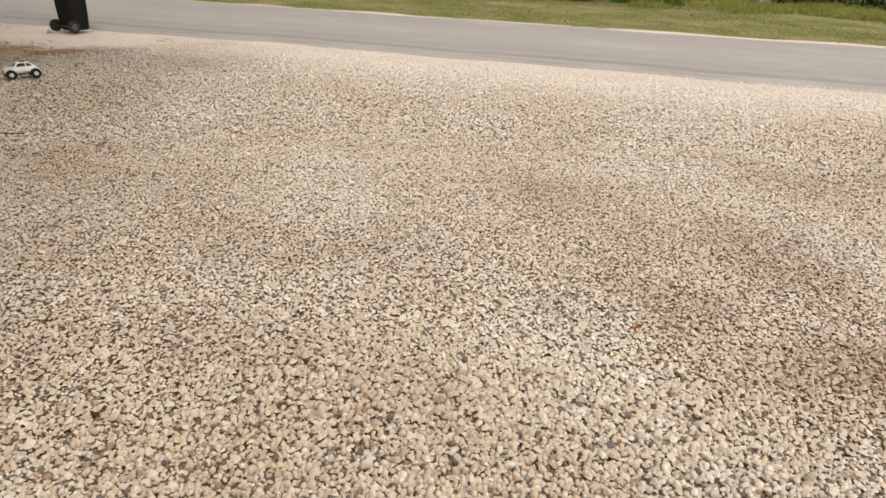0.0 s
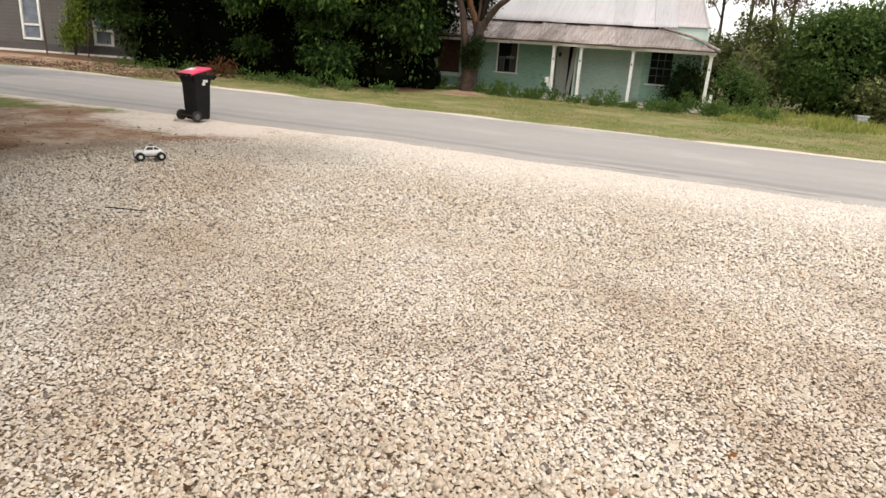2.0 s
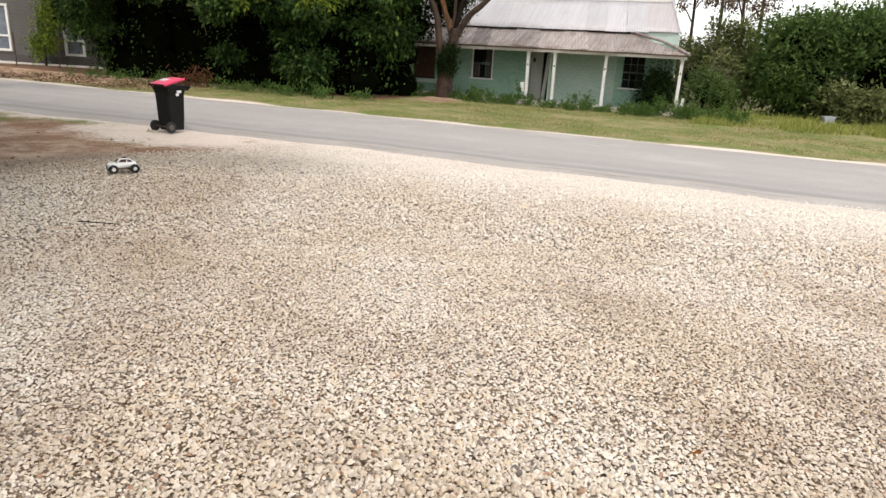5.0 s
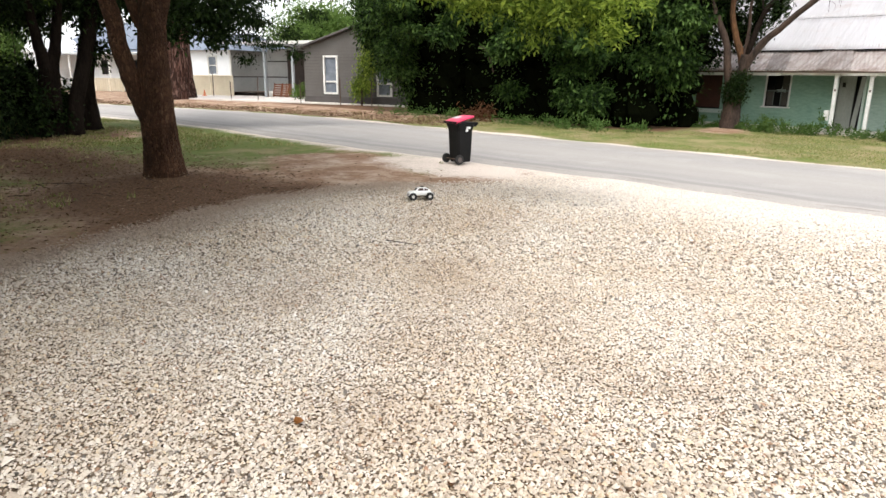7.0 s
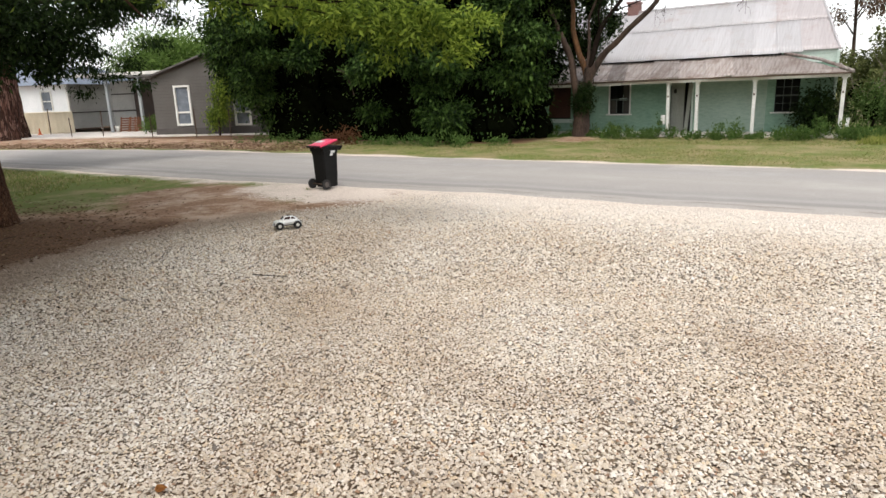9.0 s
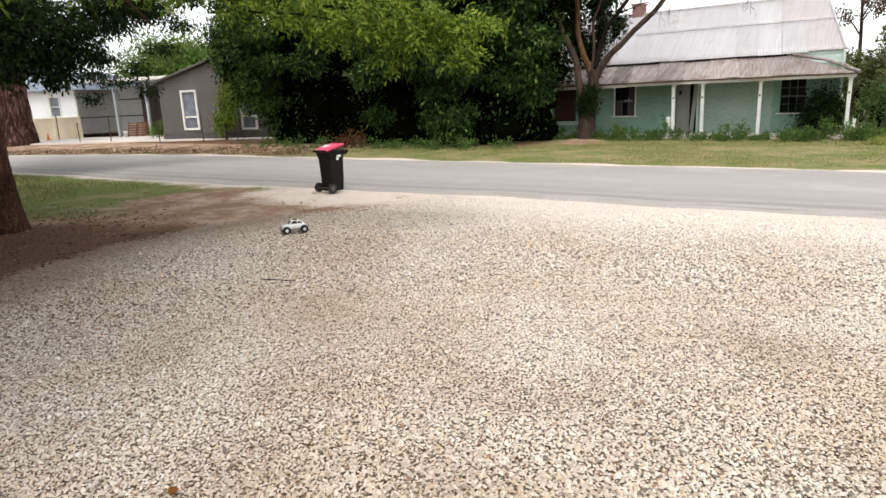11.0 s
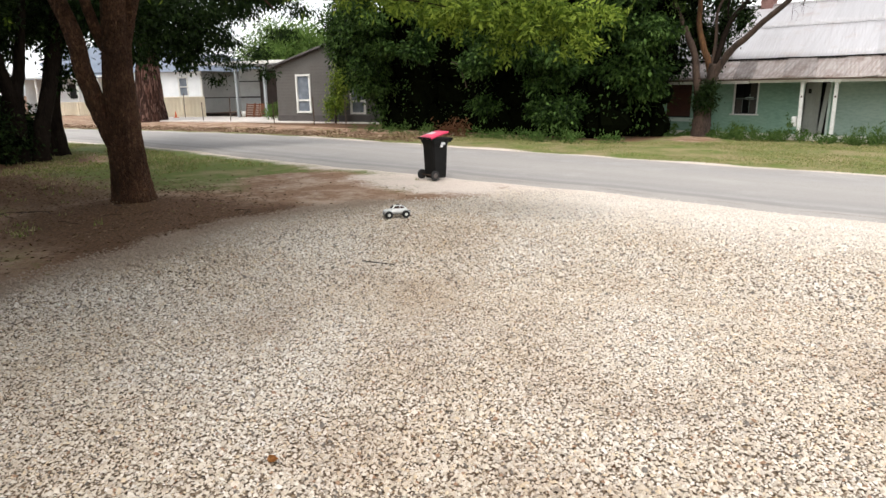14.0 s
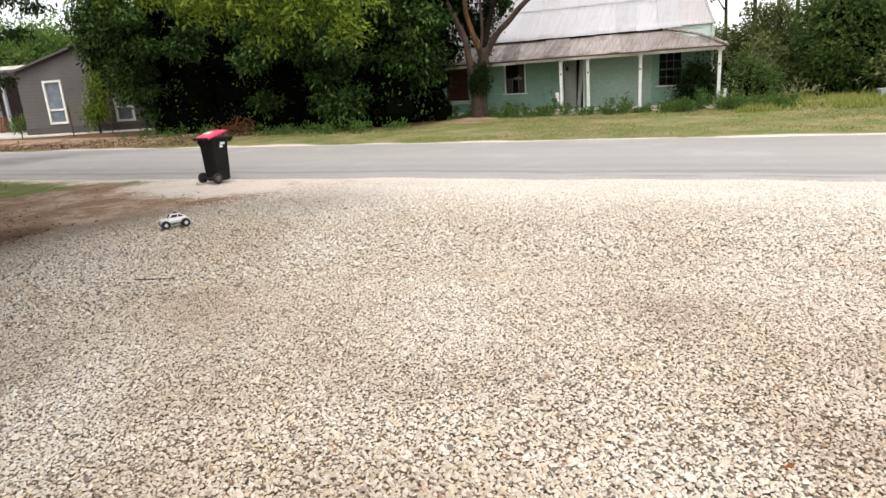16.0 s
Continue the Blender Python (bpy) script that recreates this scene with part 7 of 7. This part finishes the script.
far_ = rg.random(n_) < 0.35
x_ = np.where(far_, -13.8 + rg.normal(size=n_) * 2.2, x_)
y_ = np.where(far_, 1.9 + rg.normal(size=n_) * 1.5, y_)
pos_ = np.stack([x_, y_, np.full(n_, 0.004) + rg.random(n_) * 0.01 + 0.10 * np.exp(-((x_ + 9.2) ** 2 + (y_ - 2.8) ** 2) / 1.2)], -1)
al_ = unit(np.concatenate([rg.normal(size=(n_, 2)), rg.normal(size=(n_, 1)) * 0.12], 1))
nm_ = unit(np.array([0, 0, 1.0]) + rg.normal(size=(n_, 3)) * 0.25)
nm_ = unit(nm_ - al_ * (nm_ * al_).sum(1, keepdims=True))
sz_ = rg.uniform(0.02, 0.075, n_)
keep_ = (x_ < np.interp(y_, EDGE_Y, EDGE_X) - 0.2) & (x_ > -18) & (y_ < 8) & ((y_ < 4.8) | (rg.random(n_) < 0.2))
v_, f_ = leaf_cards(pos_[keep_], nm_[keep_], al_[keep_], sz_[keep_], sz_[keep_] * 0.5, 0.4)
tagged(mesh_np("leaf_litter", v_, f_, M_litter), "dry brown leaf litter under the ash tree", "leaf litter", kind="stuff")
n_ = 5200
x_ = rg.uniform(-44, -15, n_)
y_ = far_edge(x_) + rg.uniform(0.8, 4.5, n_) * (0.6 + 0.4 * np.sin(x_ * 1.3) ** 2)
al_ = unit(np.concatenate([rg.normal(size=(n_, 2)), rg.normal(size=(n_, 1)) * 0.4], 1))
nm_ = unit(np.array([0, 0, 1.0]) + rg.normal(size=(n_, 3)) * 0.3)
nm_ = unit(nm_ - al_ * (nm_ * al_).sum(1, keepdims=True))
sz_ = rg.uniform(0.05, 0.16, n_)
v_, f_ = leaf_cards(np.stack([x_, y_, np.full(n_, 0.01)], -1), nm_, al_, sz_, sz_ * 0.5, 0.4)
tagged(mesh_np("verge_litter", v_, f_, M_litter), "brown bark and leaf litter on the far verge", "leaf litter", kind="stuff")
for i, (x_, y_, s_, m_) in enumerate(((-0.587, 0.147, 0.075, M_orange_leaf), (2.26, 1.638, 0.06, M_orange_leaf), (0.711, 1.218, 0.045, M_brown_fern), (3.216, 3.018, 0.05, M_brown_fern), (0.35, 0.35, 0.04, M_brown_fern))):
    bm = bmesh.new()
    k = 10
    ring = [bm.verts.new((s_ * 0.5 * math.cos(6.283 * j / k), s_ * 0.32 * math.sin(6.283 * j / k) * (1 - 0.3 * math.cos(6.283 * j / k)), 0.008 * math.cos(2 * 6.283 * j / k))) for j in range(k)]
    mid = bm.verts.new((0, 0, -0.004))
    for j in range(k):
        bm.faces.new((ring[j], ring[(j + 1) % k], mid))
    bmesh.ops.solidify(bm, geom=bm.faces[:], thickness=0.0012)
    fl = part("fallen_leaf", bm, m_, None, smooth=True)
    fl.matrix_basis = pose(x_, y_, 0.022, 6, -5, 50 * i)
    tagged(fl, "dry orange-brown leaf lying on the pebbles", "leaf", "leaves on the drive")
bm = bmesh.new()
put_tube(bm, smooth_path([(-3.25, 2.93, 0.02), (-3.08, 2.97, 0.026), (-2.95, 3.03, 0.02), (-2.85, 3.05, 0.024)], 5), [0.006 - 0.0002 * i for i in range(16)], 7)
tagged(part("stick", bm, M_bark_dark, smooth=True), "thin dark dead stick lying on the gravel", "stick")
rt = random.Random(71)
for i in range(16):
    x_, y_, a_, l_ = rt.uniform(-9.8, -6.6), rt.uniform(0.4, 3.6), rt.uniform(0, 3.14), rt.uniform(0.18, 0.5)
    z_ = 0.02 + 0.10 * math.exp(-((x_ + 9.2) ** 2 + (y_ - 2.8) ** 2) / 1.2)
    bm = bmesh.new()
    put_tube(bm, smooth_path([(0, 0, 0), (0.35 * l_, 0.04 * l_, 0.008), (0.7 * l_, -0.03 * l_, 0.004), (l_, 0.06 * l_, 0.0)], 3), [0.006 - 0.0003 * k for k in range(10)], 6)
    tw = part("fallen_twig", bm, M_bark_grey, None, smooth=True)
    tw.matrix_basis = pose(x_, y_, z_, 0, 0, math.degrees(a_))
    tagged(tw, "dry grey-brown twig lying on bare earth", "twig", "twigs under the ash")
bm = bmesh.new()
put_box(bm, (0, 0, 0.13), (0.34, 0.26, 0.26), 0.03)
put_box(bm, (0, 0, 0.285), (0.40, 0.30, 0.05), 0.012)
pit = part("service_pit", bm, M_steel_grey)
pit.matrix_basis = pose(6.05, 25.0, 0, 0, 0, 12)
tagged(pit, "grey concrete marker box in the rank grass", "marker")


# ---- wheelie bin ----
def wheelie_bin(m):
    t = thing("wheelie_bin", m, "black plastic wheelie bin with a red lid", "bin")
    # local: x across the axle, y to the front, origin on the ground
    def ring(z, w, d, y):
        return [(sx * w / 2 + (-sx * 0.04 if k else 0), y + sy * d / 2 + (0 if k else -sy * 0.04), z) for sx, sy, k in
                ((-1, -1, 1), (1, -1, 1), (1, -1, 0), (1, 1, 0), (1, 1, 1), (-1, 1, 1), (-1, 1, 0), (-1, -1, 0))]
    bm = bmesh.new()
    rows = [ring(z, w, d, y) for z, w, d, y in ((0.03, 0.31, 0.32, 0.03), (0.05, 0.33, 0.345, 0.03), (0.19, 0.345, 0.36, 0.025), (0.21, 0.352, 0.368, 0.025), (0.68, 0.375, 0.40, 0.02), (0.72, 0.392, 0.42, 0.02), (0.82, 0.42, 0.45, 0.02))]
    vs = [[bm.verts.new(p) for p in r] for r in rows]
    for i in range(len(vs) - 1):
        for k in range(8):
            bm.faces.new((vs[i][k], vs[i][(k + 1) % 8], vs[i + 1][(k + 1) % 8], vs[i + 1][k]))
    bm.faces.new(vs[0])
    bm.faces.new(vs[-1])
    bmesh.ops.bevel(bm, geom=bm.edges[:], offset=0.006, segments=1, affect="EDGES")
    part("body", bm, M_bin, t)
    bm = bmesh.new()
    put_box(bm, (0, 0.02, 0.835), (0.445, 0.47, 0.035), 0.012)
    put_box(bm, (0, 0.275, 0.832), (0.43, 0.10, 0.038), 0.014)
    put_box(bm, (0, 0.318, 0.818), (0.40, 0.018, 0.05), 0.006)
    for x in (-0.16, -0.08, 0.0, 0.08, 0.16):
        put_box(bm, (x, 0.265, 0.79), (0.016, 0.11, 0.06), 0.004)
    for x in (-0.20, 0.20):
        put_box(bm, (x, -0.10, 0.79), (0.03, 0.16, 0.07), 0.008)
    part("rim", bm, M_bin, t)
    bm = bmesh.new()
    n = 13
    grid = []
    for j in range(n):
        row = []
        for i in range(n):
            u, v = -1 + 2 * i / (n - 1), -1 + 2 * j / (n - 1)
            z = 0.872 + 0.026 * (1 - abs(u) ** 4) * (1 - abs(v) ** 4) + 0.115 * ((v + 1) / 2) ** 0.9
            row.append(bm.verts.new((u * 0.212 * (1 - 0.03 * (v + 1)), -0.005 + v * 0.228, z)))
        grid.append(row)
    for j in range(n - 1):
        for i in range(n - 1):
            bm.faces.new((grid[j][i], grid[j][i + 1], grid[j + 1][i + 1], grid[j + 1][i]))
    r = bmesh.ops.extrude_face_region(bm, geom=bm.faces[:])
    for e in r["geom"]:
        if isinstance(e, bmesh.types.BMVert):
            e.co.z -= 0.034
    part("lid", bm, M_lid, t, "red plastic lid propped a little open", True)
    bm = bmesh.new()
    put_tube(bm, [(-0.19, -0.262, 0.862), (0.19, -0.262, 0.862)], [0.017, 0.017], 10)
    for x in (-0.18, 0.0, 0.18):
        put_box(bm, (x, -0.235, 0.856), (0.03, 0.08, 0.04), 0.006)
    part("handle", bm, M_bin, t)
    bm = bmesh.new()
    put_tube(bm, [(-0.25, -0.17, 0.10), (0.25, -0.17, 0.10)], [0.011, 0.011], 10)
    part("axle", bm, M_rust, t)
    for sx in (-1, 1):
        wheel = thing("wheel", pose(sx * 0.225, -0.17, 0.10))
        wheel.parent = t
        bm = bmesh.new()
        put_tube(bm, [(-0.024, 0, 0), (-0.02, 0, 0), (0.02, 0, 0), (0.024, 0, 0)], [0.085, 0.10, 0.10, 0.085], 22)
        part("tyre", bm, M_rubber, wheel)
        bm = bmesh.new()
        put_tube(bm, [(sx * 0.018, 0, 0), (sx * 0.030, 0, 0)], [0.058, 0.05], 18)
        put_tube(bm, [(sx * 0.028, 0, 0), (sx * 0.042, 0, 0)], [0.020, 0.016], 12)
        part("hub", bm, M_hub, wheel)
    bm = bmesh.new()
    put_box(bm, (0.2065, 0.07, 0.745), (0.010, 0.10, 0.045), 0.002)
    put_box(bm, (0.193, 0.04, 0.692), (0.010, 0.065, 0.05), 0.002)
    part("sticker", bm, M_sticker, t, "torn white sticker")
    bm = bmesh.new()
    put_box(bm, (-0.03, -0.05, 0.950), (0.17, 0.14, 0.008), 0.0, Matrix.Rotation(radians(12), 3, "X"))
    part("lid_label", bm, M_sticker, t, "white moulded panel on the lid")
    return t


wheelie_bin(pose(-7.34, 8.30, 0.0, 0, 0, -8))


# ---- toy car ----
def toy_car(m):
    t = thing("toy_car", m, "white radio-controlled toy beetle with knobbly black tyres", "toy car")
    # local: x forward, y left; half widths and heights by station along the car
    low = [(-0.180, 0.030, 0.088, 0.100), (-0.172, 0.046, 0.078, 0.118), (-0.150, 0.060, 0.068, 0.143), (-0.115, 0.069, 0.058, 0.163), (-0.06, 0.073, 0.052, 0.170), (0.02, 0.073, 0.052, 0.166), (0.06, 0.068, 0.052, 0.158), (0.10, 0.056, 0.055, 0.150), (0.135, 0.046, 0.060, 0.139), (0.160, 0.036, 0.068, 0.122), (0.176, 0.022, 0.080, 0.102)]
    bm = bmesh.new()
    rings = []
    for x, w, zb, zt in low:
        ring = []
        for k in range(20):
            a = 2 * math.pi * k / 20
            c, s = math.cos(a), math.sin(a)
            ring.append(bm.verts.new((x, w * math.copysign(abs(c) ** 0.62, c), (zb + zt) / 2 + (zt - zb) / 2 * math.copysign(abs(s) ** 0.8, s))))
        rings.append(ring)
    for i in range(len(rings) - 1):
        for k in range(20):
            bm.faces.new((rings[i][k], rings[i][(k + 1) % 20], rings[i + 1][(k + 1) % 20], rings[i + 1][k]))
    bm.faces.new(rings[0])
    bm.faces.new(rings[-1])
    part("body", bm, M_car_white, t, "glossy white body shell", True)
    cab = [(-0.158, 0.034, 0.138), (-0.140, 0.046, 0.166), (-0.115, 0.055, 0.190), (-0.085, 0.060, 0.207), (-0.05, 0.062, 0.217), (-0.005, 0.062, 0.220), (0.028, 0.060, 0.212), (0.044, 0.059, 0.200), (0.064, 0.058, 0.176), (0.082, 0.056, 0.146)]
    bm = bmesh.new()
    rings = []
    for x, w, zt in cab:
        zb = 0.13
        ring = []
        for k in range(13):
            a = math.pi * k / 12
            c, s = math.cos(a), math.sin(a)
            ring.append(bm.verts.new((x, -w * math.copysign(abs(c) ** 0.55, c), zb + (zt - zb) * abs(s) ** 0.75)))
        rings.append(ring)
    for i in range(len(rings) - 1):
        for k in range(12):
            bm.faces.new((rings[i][k], rings[i][k + 1], rings[i + 1][k + 1], rings[i + 1][k]))
    bm.faces.new(rings[0])
    bm.faces.new(rings[-1])
    part("cabin", bm, M_car_white, t, "", True)

    def panel(name, pts, mat, parent=t):
        bm = bmesh.new()
        vs = [bm.verts.new(p) for p in pts]
        f = bm.faces.new(vs)
        c = sum((Vector(p) for p in pts), Vector()) / len(pts)
        away = (c - Vector((-0.02, 0, 0.15))).normalized()
        r = bmesh.ops.extrude_face_region(bm, geom=[f])
        bmesh.ops.translate(bm, vec=away * 0.004, verts=[e for e in r["geom"] if isinstance(e, bmesh.types.BMVert)])
        return part(name, bm, mat, parent)

    for s in (-1, 1):
        panel("side_window", [(-0.112, s * 0.0560, 0.160), (-0.052, s * 0.0625, 0.160), (-0.050, s * 0.0570, 0.203), (-0.074, s * 0.0560, 0.196), (-0.098, s * 0.0530, 0.180)], M_car_window)
        panel("side_window", [(-0.042, s * 0.0630, 0.160), (0.050, s * 0.0595, 0.160), (0.030, s * 0.0560, 0.194), (0.012, s * 0.0570, 0.203), (-0.040, s * 0.0575, 0.205)], M_car_window)
    panel("windscreen", [(0.078, -0.046, 0.160), (0.078, 0.046, 0.160), (0.045, 0.045, 0.202), (0.045, -0.045, 0.202)], M_car_window)
    panel("rear_window", [(-0.140, -0.032, 0.170), (-0.140, 0.032, 0.170), (-0.108, 0.036, 0.197), (-0.108, -0.036, 0.197)], M_car_window)
    panel("sunroof", [(-0.050, -0.034, 0.2175), (0.000, -0.034, 0.2200), (0.000, 0.034, 0.2200), (-0.050, 0.034, 0.2175)], M_car_window)
    for sx, hw in ((0.122, 0.034), (-0.128, 0.042)):
        for s in (-1, 1):
            bm = bmesh.new()
            n = 9
            arcs = []
            for k in range(n):
                a = math.pi * (0.02 + 0.96 * k / (n - 1))
                arcs.append([bm.verts.new((sx + rr * math.cos(a), s * yy, 0.072 + rr * 0.95 * math.sin(a))) for rr, yy in ((0.066, 0.050), (0.068, 0.084), (0.058, 0.088), (0.056, 0.050))])
            for k in range(n - 1):
                for j in range(4):
                    bm.faces.new((arcs[k][j], arcs[k][(j + 1) % 4], arcs[k + 1][(j + 1) % 4], arcs[k + 1][j]))
            bm.faces.new(arcs[0])
            bm.faces.new(arcs[-1])
            part("fender", bm, M_car_white, t, "", True)
            wheel = thing("wheel", pose(sx, s * 0.100, 0.054))
            wheel.parent = t
            bm = bmesh.new()
            put_tube(bm, [(0, -hw / 2, 0), (0, -hw * 0.4, 0), (0, hw * 0.4, 0), (0, hw / 2, 0)], [0.040, 0.054, 0.054, 0.040], 24)
            for k in range(16):
                a = 2 * math.pi * k / 16
                put_box(bm, (0.054 * math.cos(a), 0.008 * (1 if k % 2 else -1), 0.054 * math.sin(a)), (0.009, hw * 0.45, 0.006), 0, Matrix.Rotation(-a, 3, "Y"))
            part("tyre", bm, M_rubber, wheel)
            bm = bmesh.new()
            put_tube(bm, [(0, s * hw * 0.30, 0), (0, s * (hw / 2 + 0.003), 0)], [0.028, 0.022], 16)
            put_tube(bm, [(0, s * hw * 0.4, 0), (0, s * (hw / 2 + 0.010), 0)], [0.008, 0.007], 10)
            part("rim", bm, M_rim, wheel)
    bm = bmesh.new()
    put_box(bm, (0.0, 0, 0.058), (0.30, 0.075, 0.028), 0.005)
    for sx in (0.122, -0.128):
        put_tube(bm, [(sx, -0.09, 0.05), (sx, 0.09, 0.05)], [0.007, 0.007], 8)
    put_box(bm, (-0.175, 0, 0.080), (0.05, 0.07, 0.045), 0.006)
    part("chassis", bm, M_car_dark, t)
    bm = bmesh.new()
    put_tube(bm, smooth_path([(0.165, -0.075, 0.07), (0.195, -0.05, 0.068), (0.200, 0.0, 0.068), (0.195, 0.05, 0.068), (0.165, 0.075, 0.07)], 4), [0.006] * 17, 8)
    part("front_bumper", bm, M_silver, t)
    bm = bmesh.new()
    put_tube(bm, smooth_path([(-0.17, -0.06, 0.08), (-0.205, -0.045, 0.085), (-0.21, 0, 0.085), (-0.205, 0.045, 0.085), (-0.17, 0.06, 0.08)], 4), [0.005] * 17, 8)
    part("rear_bumper", bm, M_car_dark, t)
    for s in (-1, 1):
        bm = bmesh.new()
        put_tube(bm, [(0.160, s * 0.030, 0.112), (0.178, s * 0.030, 0.112), (0.182, s * 0.030, 0.112)], [0.016, 0.017, 0.010], 14)
        part("headlight", bm, M_silver, t)
    for ob in t.children:
        if ob.type == "MESH":
            for v in ob.data.vertices:
                v.co.z = 0.048 + (v.co.z - 0.05) * 0.80
    return t


toy_car(pose(-4.83, 4.89, 0.012, 0, 0, -122))
